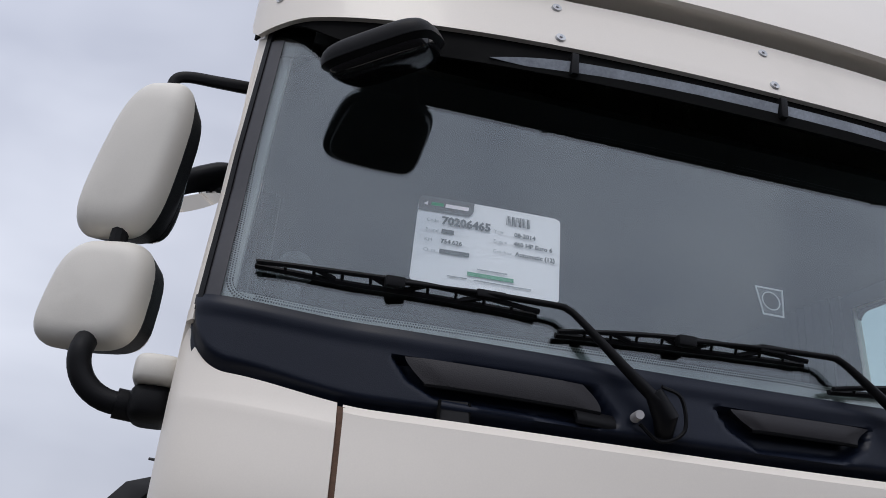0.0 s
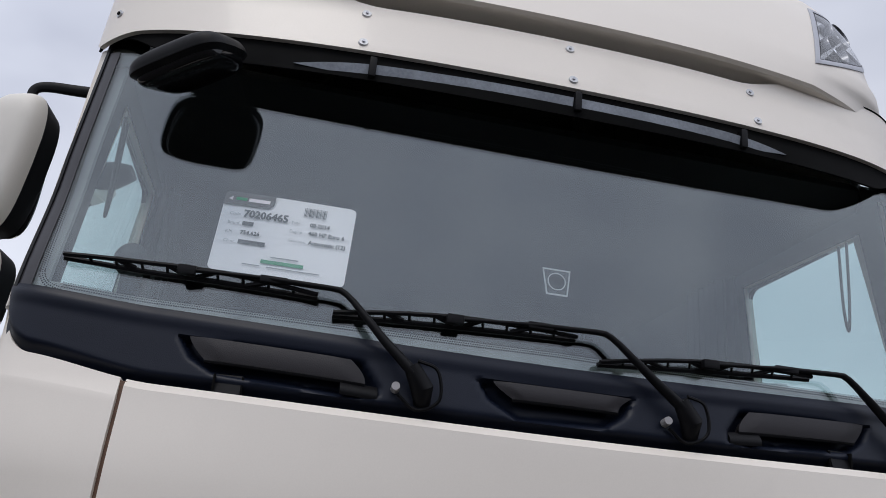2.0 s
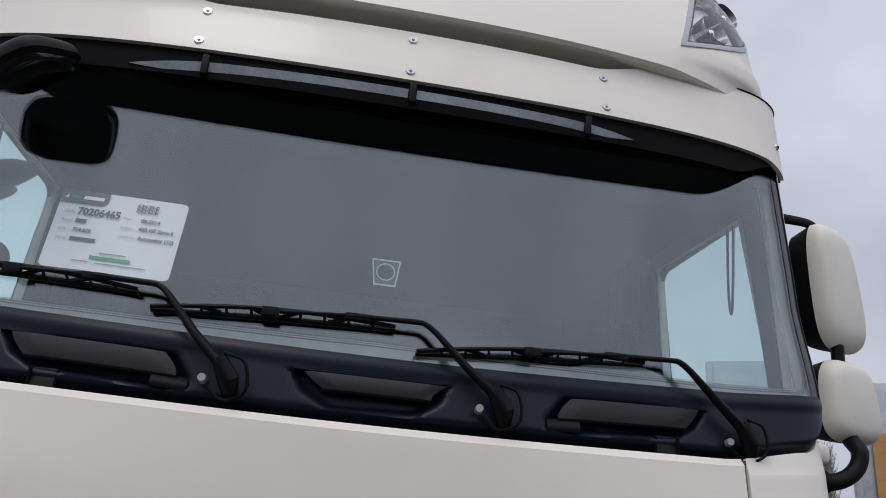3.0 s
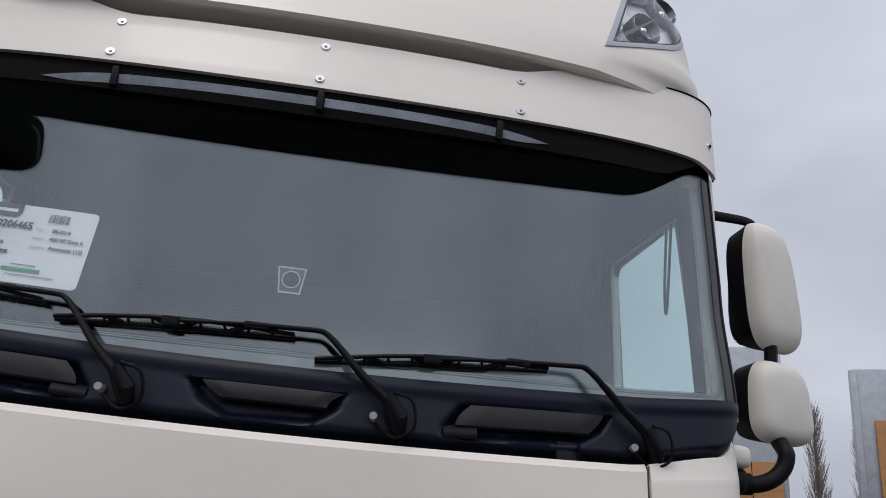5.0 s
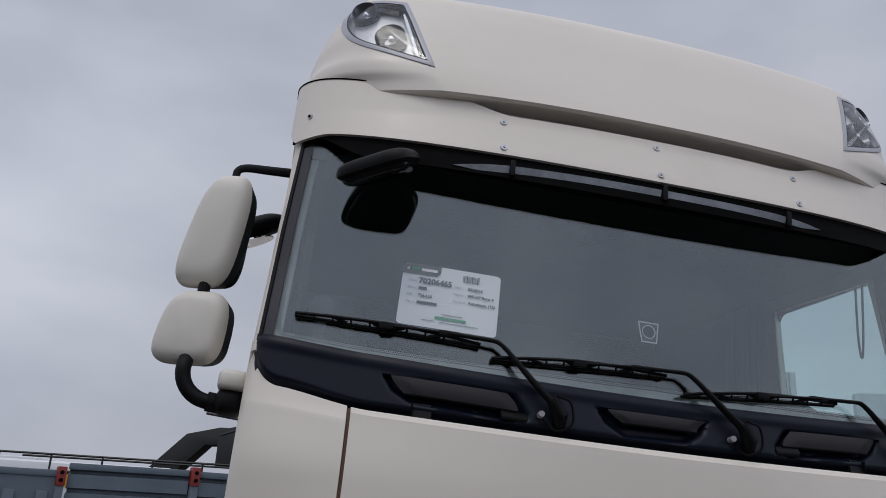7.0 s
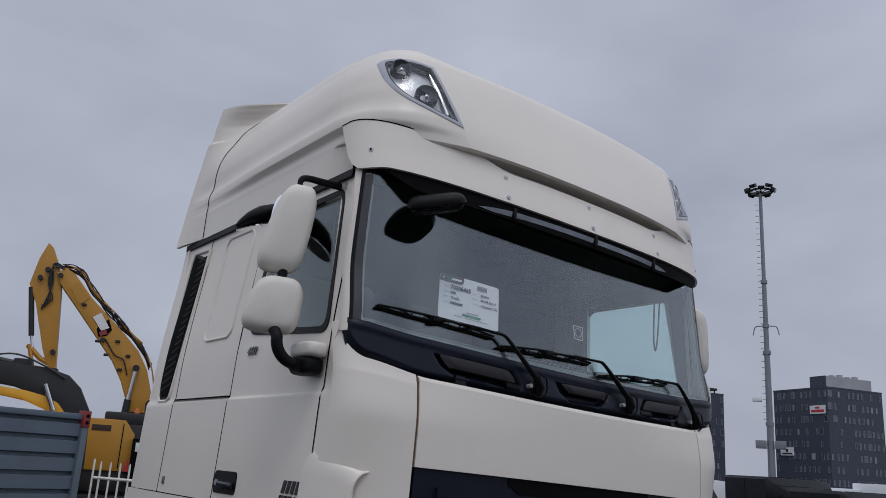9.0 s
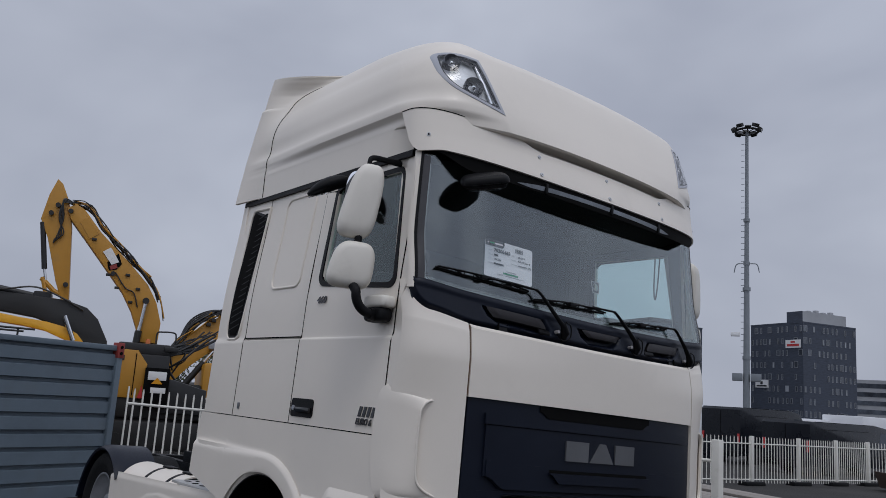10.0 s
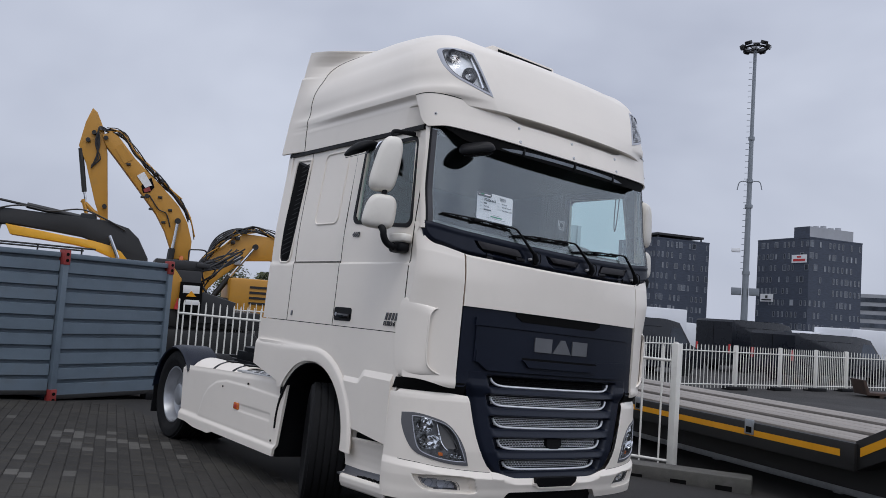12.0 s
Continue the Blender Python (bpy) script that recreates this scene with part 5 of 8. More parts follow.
    for k in range(5):
        part("vane_shelf", box((min(sg * 1.100, sg * 1.160), 0.095, 1.17 + 0.085 * k), (max(sg * 1.100, sg * 1.160), 0.140, 1.176 + 0.085 * k)), HL_SMOKE, truck)
    part("bumper_gap", wrap(BODY, sg * s_of(0.845, 1.25), sg * 0.96, const(0.985), const(1.06), 12, 2, off=-0.012, thick=0.02), SEAM, truck)

# ---------------------------------------------------------------- truck: roof lamps, fairing, hatch
BOWL = material("bright_lamp_bowl", (0.86, 0.87, 0.88), 0.34, metal=0.15, spread=0.12, scale=18)
GASKET = material("dark_lamp_gasket", (0.035, 0.037, 0.045), 0.45, spread=0.1)


for sg in (-1, 1):
    out = [(sg * x, z) for x, z in ROOF_LAMP]
    glass = inset(out, 0.017)
    gasket = inset(out, 0.023)
    lamp = part("roof_lamp", rim_ring(ROOF, out, glass, 0.004, 0.030), LAMP_GREY, truck, "clear roof lamp in pale grey frame")
    part("roof_lamp_edge", rim_ring(ROOF, glass, gasket, 0.001, 0.012), GASKET, lamp)
    part("roof_lamp_bowl", lamp_patch(ROOF, inset(out, 0.017), -0.052, 0.004), BOWL, lamp)
    for cx, cz, r in ((1.030, 3.408, 0.050), (0.935, 3.268, 0.056)):
        y = roof_y(cx, cz)
        tilt = (sg * 0.42, -1, 0.28)
        part("roof_lamp_cup", lathe([(r * 1.0, -0.02), (r * 1.0, 0.030), (r * 0.94, 0.034), (r * 0.88, 0.030), (r * 0.70, 0.006), (r * 0.40, -0.008), (0.004, -0.012)], (sg * cx, y + 0.044, cz), tilt), LAMP_DARK, lamp, "dark round lamp cup", smooth=50)
        part("roof_lamp_bulb", lathe([(0.012, 0.0), (0.012, 0.016), (0.006, 0.022), (0.002, 0.023)], (sg * cx, y + 0.042, cz), tilt, 12), REFLECTOR, lamp)
    part("reflector_rib", tube([(sg * 0.900, roof_y(0.900, 3.43) + 0.03, 3.43), (sg * 0.868, roof_y(0.868, 3.30) + 0.03, 3.30), (sg * 0.84, roof_y(0.84, 3.19) + 0.03, 3.19)], 0.010, 6), REFLECTOR, lamp)
    part("reflector_rib", tube([(sg * 1.05, roof_y(1.05, 3.452) + 0.03, 3.452), (sg * 0.97, roof_y(0.97, 3.44) + 0.03, 3.44), (sg * 0.915, roof_y(0.915, 3.425) + 0.03, 3.425)], 0.012, 6), REFLECTOR, lamp)
    lens = part("roof_lamp_lens", lamp_patch(ROOF, gasket, 0.002, 0.003), LENS, lamp)
    lens.visible_shadow = False

    # side fairing behind the roof: flares out to the rear, with a step near its top
    FRONT = [(2.865, 2.083), (3.05, 2.090), (3.20, 2.082), (3.36, 2.068), (3.51, 2.050), (3.62, 2.050), (3.69, 2.010), (3.73, 1.925), (3.765, 1.80), (3.80, 1.62), (3.822, 1.45)]
    REAR = [(2.865, 2.465, 1.226), (3.166, 2.415, 1.214), (3.436, 2.350, 1.200), (3.572, 2.315, 1.192), (3.584, 2.312, 1.176), (3.70, 2.290, 1.170), (3.822, 2.262, 1.160)]
    def roof_side(y, z):
        xs, ys = roof_contour(z)[-1]
        lip = 0.023 * smooth_step(3.070, 3.094, z) * (1 - smooth_step(3.155, 3.40, z))
        return xs - lip * smooth_step(0.45, 1.0, (y - ys) / max(0.05, 2.16 - ys))
    def fairing(u, v):
        z = 2.865 + 0.957 * v
        front = lerp_rows(FRONT, z)[0]
        rear, out_x = lerp_rows(REAR, z)
        y = front + (rear - front) * u
        near = roof_side(front, z) + 0.003
        return (sg * (near + (out_x - near) * (0.25 * u + 0.75 * smooth_step(0, 1, u))), y, z)
    part("side_fairing", grid(fairing, 14, 90, 0.02, (0, 1.3)), WHITE, truck, "cream white rear side fairing", smooth=24)
    seam = [(sg * (roof_side(y, z) + 0.001), y - 0.004, z) for z, y in ((z, lerp_rows(FRONT, z)[0]) for z in (2.868 + 0.95 * k / 40 for k in range(41)))]
    part("fairing_joint", tube(seam, 0.0032, 6), SEAM, truck)
    top = [fairing(k / 8, 1.0) for k in range(9)]
    bm = bmesh.new()
    a = [bm.verts.new(p) for p in top]
    b = [bm.verts.new((p[0] * 0.78, p[1], p[2] + 0.004)) for p in top]
    c = [bm.verts.new((p[0] * 0.78, p[1], p[2] - 0.10)) for p in top]
    for one, two in ((a, b), (b, c)):
        for k in range(8):
            bm.faces.new((one[k], one[k + 1], two[k + 1], two[k]))
    part("fairing_top", bm, WHITE, truck)
part("roof_spoiler", grid(lambda u, v: ((2 * u - 1) * (0.60 + 0.40 * smooth_step(0, 1, v)), 1.66 + 0.62 * v, 3.822 + 0.020 * v + 0.008 * math.sin(math.pi * u)), 16, 10, 0.02), WHITE, truck, "cream white roof spoiler")
part("rear_panel", box((-1.13, 2.22, 2.87), (1.13, 2.25, 3.80)), WHITE, truck)
hatch = part("roof_hatch", box((-0.28, 0.72, 3.70), (0.46, 1.32, 3.838), 0.022), WHITE, truck, "white raised roof hatch")
part("hatch_slot", box((-0.22, 0.712, 3.790), (0.42, 0.726, 3.812)), SEAM, hatch)
part("hatch_foot", box((-0.34, 0.84, 3.70), (-0.25, 1.24, 3.815), 0.02), WHITE, hatch)

# ---------------------------------------------------------------- truck: side detail
for sg in (-1, 1):
    # window frame in black
    bm = bmesh.new()
    outer = rounded(0.262, 2.100, 1.075, 2.795, 0.07, 6)
    inner = rounded(0.292, 2.130, 1.045, 2.765, 0.055, 6)
    slant = lambda y, z: y + 0.10 * max(0.0, (0.55 - y) / 0.28) * (z - 2.085) / 0.71
    rise = lambda y, z: z + 0.062 * max(0.0, (y - 0.262) / 0.81) * max(0.0, (2.795 - z) / 0.695)
    vo = [bm.verts.new((sg * (side_x(z) + 0.004), slant(y, z), rise(y, z))) for y, z in outer]
    vi = [bm.verts.new((sg * (side_x(z) + 0.004), slant(y, z), rise(y, z))) for y, z in inner]
    wo = [bm.verts.new((sg * (side_x(z) - 0.012), slant(y, z), rise(y, z))) for y, z in outer]
    wi = [bm.verts.new((sg * (side_x(z) - 0.012), slant(y, z), rise(y, z))) for y, z in inner]
    n = len(vo)
    for k in range(n):
        q = (k + 1) % n
        bm.faces.new((vo[k], vo[q], vi[q], vi[k]))
        bm.faces.new((vi[k], vi[q], wi[q], wi[k]))
        bm.faces.new((vo[k], wo[k], wo[q], vo[q]))
        bm.faces.new((wo[k], wi[k], wi[q], wo[q]))
    part("window_frame", bm, BLACK, truck, "black rubber window frame")
    # door handle
    hp = part("door_handle", side_plate(sg, rounded(0.915, 1.402, 1.165, 1.505, 0.022, 4), 0.01, 0.005), BLACK, truck, "black recessed door handle")
    part("handle_bar", box((min(sg * 1.237, sg * 1.262), 0.925, 1.425), (max(sg * 1.237, sg * 1.262), 1.09, 1.458), 0.010), GLOSS_BLACK, hp)
    part("lock", disc((sg * 1.24, 1.13, 1.45), (sg, 0, 0), 0.014, 0.008, 12), SILVER, hp)
    # raised panel
    ring = rounded(1.315, 2.18, 1.695, 2.79, 0.06, 6)
    part("panel_bead", tube([(sg * (side_x(z) - 0.001), y, z) for y, z in ring + ring[:1]], 0.0095, 10), WHITE, truck)
    part("sleeper_joint", box((min(sg * 1.20, sg * 1.2365), 1.19, 1.8595), (max(sg * 1.20, sg * 1.2345), 1.94, 1.8645)), SEAM, truck)
    # roof rail and gap under the roof
    part("roof_gap", box((min(sg * 1.15, sg * 1.193), 0.30, 2.832), (max(sg * 1.15, sg * 1.193), 2.36, 2.866)), BLACK, truck)
    # louvres
    rim = part("intake", side_panel(sg, [(1.945, 2.775), (2.185, 2.785), (2.215, 2.74), (2.25, 1.96), (2.235, 1.885), (2.20, 1.860), (2.09, 1.860), (2.050, 1.885), (2.035, 1.93)], 0.02, 0.006), BLACK, truck, "black louvred air intake behind the cab")
    part("intake_hollow", side_panel(sg, [(1.968, 2.758), (2.172, 2.765), (2.196, 2.72), (2.230, 1.97), (2.215, 1.905), (2.185, 1.884), (2.10, 1.884), (2.072, 1.905), (2.060, 1.94)], 0.006, 0.0095), SEAM, rim)
    ring = [(1.945, 2.775), (2.185, 2.785), (2.215, 2.74), (2.25, 1.96), (2.235, 1.885), (2.20, 1.860), (2.09, 1.860), (2.050, 1.885), (2.035, 1.93)]
    part("intake_lip", tube([(sg * (side_x(z) + 0.004), y, z) for y, z in ring + ring[:1]], 0.011, 8), WHITE, rim)
    for k in range(19):
        z = 1.948 + 0.0430 * k
        f = (z - 1.90) / 0.86
        y0, y1 = 2.062 - 0.088 * f, 2.214 - 0.050 * f
        part("louvre", prism([(y0, z + 0.012), (y0 + 0.005, z + 0.018), (y1, z - 0.020), (y1 - 0.005, z - 0.027)], 0.014, "x", sg * (side_x(z) + 0.010)), BLACK, rim)
    part("sill_gap", box((min(sg * 1.20, sg * 1.225), 0.24, 1.3545), (max(sg * 1.20, sg * 1.2385), 2.08, 1.3655)), SEAM, truck)
    part("reflector_tag", box((min(sg * 1.236, sg * 1.242), 1.855, 1.405), (max(sg * 1.236, sg * 1.242), 1.885, 1.445), 0.003), GREY_LETTER, truck)
    for y in (0.238, 1.182, 1.948):
        part("panel_gap", side_skin(sg, y - 0.003, y + 0.003, 1.36, 2.835, 1, 60, off=0.0012, thick=0.004), SEAM, truck)
    # arch lip
    def lip(u, v):
        a = radians(-4 + 150 * u)
        r = 0.548 + 0.128 * v
        out = 0.024 * smooth_step(-0.02, 0.12, v) - 0.016 * smooth_step(0.80, 1.0, v) + 0.002 * math.sin(math.pi * v)
        y, z = 1.390 - r * math.cos(a), 0.495 + r * math.sin(a)
        q = max(0.0, a - math.pi / 2) / radians(56)
        if q > 0:
            # behind the wheel the upper edge runs straight back to the rear of the cab
            yi, zi = 1.390 - 0.548 * math.cos(a), 0.495 + 0.548 * math.sin(a)
            y, z = yi + (1.390 + 1.00 * q - yi) * v, zi + (1.171 - zi) * v
            out += (0.0215 - out) * smooth_step(0.25, 0.9, q) * smooth_step(0.10, 0.45, v)
        return (sg * (1.236 + out), y, z)
    part("arch_lip", grid(lip, 44, 10, 0.02, (0, 1.3)), WHITE, truck, "cream white flanged wheel-arch lip", smooth=40)
    # fold ahead of the arch
    def fold(u, v):
        y = 0.27 + 0.56 * u
        top = 1.068 - 0.072 * smooth_step(0.54, 0.66, y)
        low = 0.588 + 0.045 * u
        back = 1.390 - math.sqrt(max(0.0, 0.69 ** 2 - (top + (low - top) * v - 0.495) ** 2))
        return (sg * (1.2405 + 0.022 * min(1.0, v / 0.10) * (1 - 0.5 * v)), 0.27 + (back - 0.27) * u, top + (low - top) * v)
    part("fender_fold", grid(fold, 36, 20, 0.02, (0, 1.3)), WHITE, truck, "folded cream white panel ahead of the wheel", smooth=14)
    part("arch_liner", grid(lambda u, v: (sg * (0.70 + 0.54 * v), 1.385 - 0.56 * math.cos(radians(-5 + 190 * u)), 0.49 + 0.56 * math.sin(radians(-5 + 190 * u))), 24, 2, 0.01), BLACK, truck)
    # step behind the bumper: a hollow white side over a grey slotted tread and a white base
    PROFILE = [(1.228, 0.552), (1.208, 0.515), (1.190, 0.460), (1.180, 0.415), (1.176, 0.375), (1.178, 0.348)]
    def step_side(u, v):
        x, z = lerp_rows([(k, *p) for k, p in enumerate(PROFILE)], v * 5)
        y = 0.225 + (0.66 - 0.03 * v) * u
        return (sg * x, y, z + 0.030 * (1 - u) * (1 - v))
    step = part("step", grid(step_side, 24, 20, 0.02, (0, 1.3)), WHITE, truck, "cream white hollow cab step", smooth=60)
    TREAD = [(1.176, 0.352), (1.181, 0.325), (1.190, 0.306), (1.204, 0.298), (1.238, 0.294)]
    def tread(u, v):
        x, z = lerp_rows([(k, *p) for k, p in enumerate(TREAD)], v * 4)
        return (sg * x, 0.225 + (0.61 + 0.02 * v) * u, z + 0.022 * (1 - u))
    part("step_tread", grid(tread, 16, 16, 0.012, (0, 1.3)), HL_GREY, step, "grey slotted step tread", smooth=60)
    BASE = [(1.232, 0.297), (1.246, 0.292), (1.254, 0.276), (1.250, 0.240), (1.232, 0.206), (1.19, 0.190), (1.00, 0.190)]
    def base(u, v):
        x, z = lerp_rows([(k, *p) for k, p in enumerate(BASE)], v * 6)
        turn = smooth_step(0.90, 1.0, u) ** 2
        return (sg * (x - 0.06 * turn), 0.225 + 0.615 * u, z + 0.022 * (1 - u))
    part("step_base", grid(base, 28, 24, 0.012, (0, 1.3)), WHITE, step, smooth=60)
    part("step_end", grid(lambda u, v: (sg * (1.0 + 0.20 * u), 0.845, 0.20 + (0.10 + 0.18 * (1 - u)) * v), 4, 4, 0.012), WHITE, step)
    part("step_post", box((min(sg * 1.09, sg * 1.205), 0.73, 0.515), (max(sg * 1.09, sg * 1.20), 0.80, 0.63), 0.008), WHITE, step)
    part("step_gap", box((min(sg * 1.0, sg * 1.185), 0.26, 0.530), (max(sg * 1.0, sg * 1.185), 0.86, 0.60)), SEAM, step)
    for k in range(15):
        y = 0.275 + 0.062 * (k // 3) + 0.018 * (k % 3)
        x = 1.196 + 0.014 * (k % 3)
        part("tread_slot", box((min(sg * (x - 0.005), sg * (x + 0.005)), y, 0.300), (max(sg * (x - 0.005), sg * (x + 0.005)), y + 0.036, 0.306 + 0.022 * (1 - (y - 0.225) / 0.61))), SEAM, step)


def flat_text(words, size, mat, name, parent, m, depth=0.0):
    cu = bpy.data.curves.new(name, "FONT")
    cu.body, cu.size, cu.extrude, cu.offset = words, size, depth, 0.0006
    tmp = bpy.data.objects.new(name, cu)
    me = bpy.data.meshes.new_from_object(tmp)
    bpy.data.objects.remove(tmp)
    bpy.data.curves.remove(cu)
    me.transform(m)
    me.materials.append(mat)
    ob = new(name, me)
    ob.parent = parent
    return ob


BADGE_DARK = material("dark_chrome_badge", (0.10, 0.10, 0.105), 0.25, metal=0.9, spread=0.05)
face = lambda y, z, wide=1.25: Matrix(((0, 0, -1, -side_x(z) - 0.006), (-wide, 0, 0, y), (0, 1, 0, z), (0, 0, 0, 1)))
flat_text("460", 0.056, BADGE_DARK, "power_badge", truck, face(1.050, 2.056) @ Matrix(((1, 0.25, 0, 0), (0, 1, 0, 0), (0, 0, 1, 0), (0, 0, 0, 1))), 0.003)
flat_text("EURO 6", 0.046, BADGE_DARK, "euro_badge", truck, face(0.462, 1.400, 0.90) @ Matrix(((1, 0.25, 0, 0), (0, 1, 0, 0), (0, 0, 1, 0), (0, 0, 0, 1))), 0.003)
bm = bmesh.new()
for piece in [[(0.452 - 0.040 * k, 1.440), (0.428 - 0.040 * k, 1.440), (0.412 - 0.040 * k, 1.492), (0.436 - 0.040 * k, 1.492)] for k in range(4)]:
    add_side_plate(bm, -1, piece, 0.005, 0.006)
part("model_badge", bm, BADGE_DARK, truck)

# ---------------------------------------------------------------- truck: chassis behind the cab
for sg in (-1, 1):
    PANEL = [(1.92, 0.300), (1.88, 0.711), (2.537, 0.730), (3.044, 0.730), (3.278, 0.693), (3.452, 0.618), (3.563, 0.515), (3.629, 0.365), (3.66, 0.300)]
    RIDGE = [(2.06, 0.479), (2.06, 0.552), (2.79, 0.549), (2.80, 0.479)]
    def skirt_skin(u, v):
        top = lambda y: 0.862 - 0.040 * (y - 1.82)
        z0 = 0.212 + (0.862 - 0.212) * v
        y = 1.915 - 0.095 * v + (4.10 + 0.10 * v - 1.915 + 0.095 * v) * u
        low = 0.212 - 0.028 * smooth_step(3.20, 3.32, y) * (1 - smooth_step(3.62, 3.95, y))
        z = low + (top(y) - low) * v
        out = 0.008 * smooth_step(0.0, 0.020, depth_in(PANEL, y, z)) - 0.006 * smooth_step(0.0, 0.012, depth_in(RIDGE, y, z)) + 0.026 * (1 - smooth_step(0.268, 0.318, z)) - 0.012 * (1 - smooth_step(0.0, 0.05, top(y) - z))
        return (sg * (1.218 + out), y, z)
    skirt = part("side_skirt", grid(skirt_skin, 150, 70, 0.022, (0, 3.0)), WHITE, truck, "white side skirt with a stepped panel over the tank", smooth=40)
    part("side_marker", box((min(sg * 1.216, sg * 1.236), 2.70, 0.490), (max(sg * 1.216, sg * 1.236), 2.80, 0.552), 0.010), AMBER, skirt, "small amber side marker")
    part("marker_lens", box((min(sg * 1.236, sg * 1.238), 2.725, 0.505), (max(sg * 1.236, sg * 1.238), 2.765, 0.535), 0.001), SIGN_RED, skirt)
    part("skirt_slot", box((min(sg * 1.222, sg * 1.2285), 1.895, 0.735), (max(sg * 1.222, sg * 1.2285), 1.925, 0.810), 0.003), SEAM, skirt)
    part("skirt_slot", box((min(sg * 1.222, sg * 1.2285), 1.905, 0.655), (max(sg * 1.222, sg * 1.2285), 1.935, 0.695), 0.003), SEAM, skirt)
    for y, z in ((1.99, 0.33), (1.96, 0.265), (1.93, 0.262), (2.555, 0.745), (3.1, 0.66)):
        part("fixing", disc((sg * 1.224, y, z), (sg, 0, 0), 0.010, 0.008, 10), SEAM, skirt)
    # rounded tank top with straps, and a tread plate ahead of it
    def tank_top(u, v):
        a = radians(-8 + 112 * v)
        return (sg * (0.97 + 0.235 * math.cos(a)), 2.94 + 1.10 * u, 0.62 + 0.235 * math.sin(a))
    part("tank_cover", grid(tank_top, 12, 14, 0.012), WHITE, truck, "white rounded tank cover behind the skirt", smooth=50)
    for y in (3.10, 3.52):
        part("tank_strap", grid(lambda u, v: (sg * (0.97 + 0.243 * math.cos(radians(20 + 84 * v))), y + 0.050 * u, 0.62 + 0.243 * math.sin(radians(20 + 84 * v))), 2, 10, 0.006), BLACK, truck, smooth=50)
        part("strap_buckle", box((min(sg * 0.93, sg * 1.01), y - 0.08, 0.862), (max(sg * 0.93, sg * 1.01), y + 0.08, 0.880), 0.008), BLACK, truck)
    part("arch_rear_shield", box((min(sg * 0.66, sg * 1.19), 1.945, 0.20), (max(sg * 0.66, sg * 1.19), 1.965, 0.80), 0.004), BLACK, truck)
    part("tank", tube([(sg * 0.95, 2.0, 0.50), (sg * 0.95, 3.8, 0.50)], 0.26, 20), STEEL, truck, "steel fuel tank")
    part("chassis_rail", box((min(sg * 0.38, sg * 0.46), 0.6, 0.58), (max(sg * 0.38, sg * 0.46), 5.4, 0.84), 0.01), BLACK, truck)
    # rear mudguard
    part("rear_mudguard", grid(lambda u, v: (sg * (0.88 + 0.36 * v), 4.46 - 0.56 * math.cos(radians(38 + 134 * u)), 0.40 + 0.56 * math.sin(radians(38 + 134 * u)) - 0.03 * max(0, v - 0.85) / 0.15), 20, 8, 0.02), NAVY, truck, "dark plastic rear mudguard", smooth=60)
    part("mud_flap", box((min(sg * 0.88, sg * 1.22), 5.0, 0.16), (max(sg * 0.88, sg * 1.22), 5.02, 0.55)), BLACK, truck)
    part("inner_tyre", tube([(sg * 0.62, 4.46, 0.42), (sg * 0.88, 4.46, 0.42)], 0.465, 32), RUBBER, truck)
TREAD_METAL = material("pale_worn_tread_plate", (0.46, 0.46, 0.45), 0.5, metal=0.3, spread=0.15, scale=12, dirt=(0.15, 0.14, 0.13), dirt_amount=0.3)
part("catwalk", box((-1.18, 2.16, 0.822), (0.62, 2.93, 0.842), 0.006), TREAD_METAL, truck, "steel tread plate behind the cab")
for i in range(9):
    for k in range(5):
        part("tread_stud", disc((-1.10 + 0.085 * i, 2.26 + 0.14 * k, 0.841), (0, 0, 1), 0.026, 0.004, 6), SEAM, truck)
part("catwalk_bracket", box((-1.19, 1.84, 0.820), (-1.05, 2.02, 0.872), 0.012), BLACK, truck)
part("fifth_wheel", prism([(0.45 * math.cos(radians(a)), 4.3 + 0.5 * math.sin(radians(a))) for a in range(0, 360, 15)], 0.06, "z", 0.93), BLACK, truck, "black greasy coupling plate")
part("fifth_wheel_base", box((-0.45, 4.0, 0.80), (0.45, 4.6, 0.94), 0.01), BLACK, truck)
part("axle", tube([(-1.0, 4.46, 0.42), (1.0, 4.46, 0.42)], 0.09, 12), BLACK, truck)
part("front_axle", tube([(-1.0, 1.385, 0.40), (1.0, 1.385, 0.40)], 0.07, 12), BLACK, truck)
part("engine_block", box((-0.42, 0.5, 0.40), (0.42, 2.2, 1.25), 0.04), BLACK, truck)
for k, x in enumerate((-0.35, -0.25, -0.15)):
    part("air_hose", tube(bend([(x, 2.30, 1.05), (x - 0.15, 2.60, 0.95), (x - 0.05, 2.95, 0.92), (x, 3.4, 0.90)]), 0.013, 8), BLACK, truck)
part("rear_cross_member", box((-0.5, 5.3, 0.60), (0.5, 5.4, 0.84), 0.01), BLACK, truck)

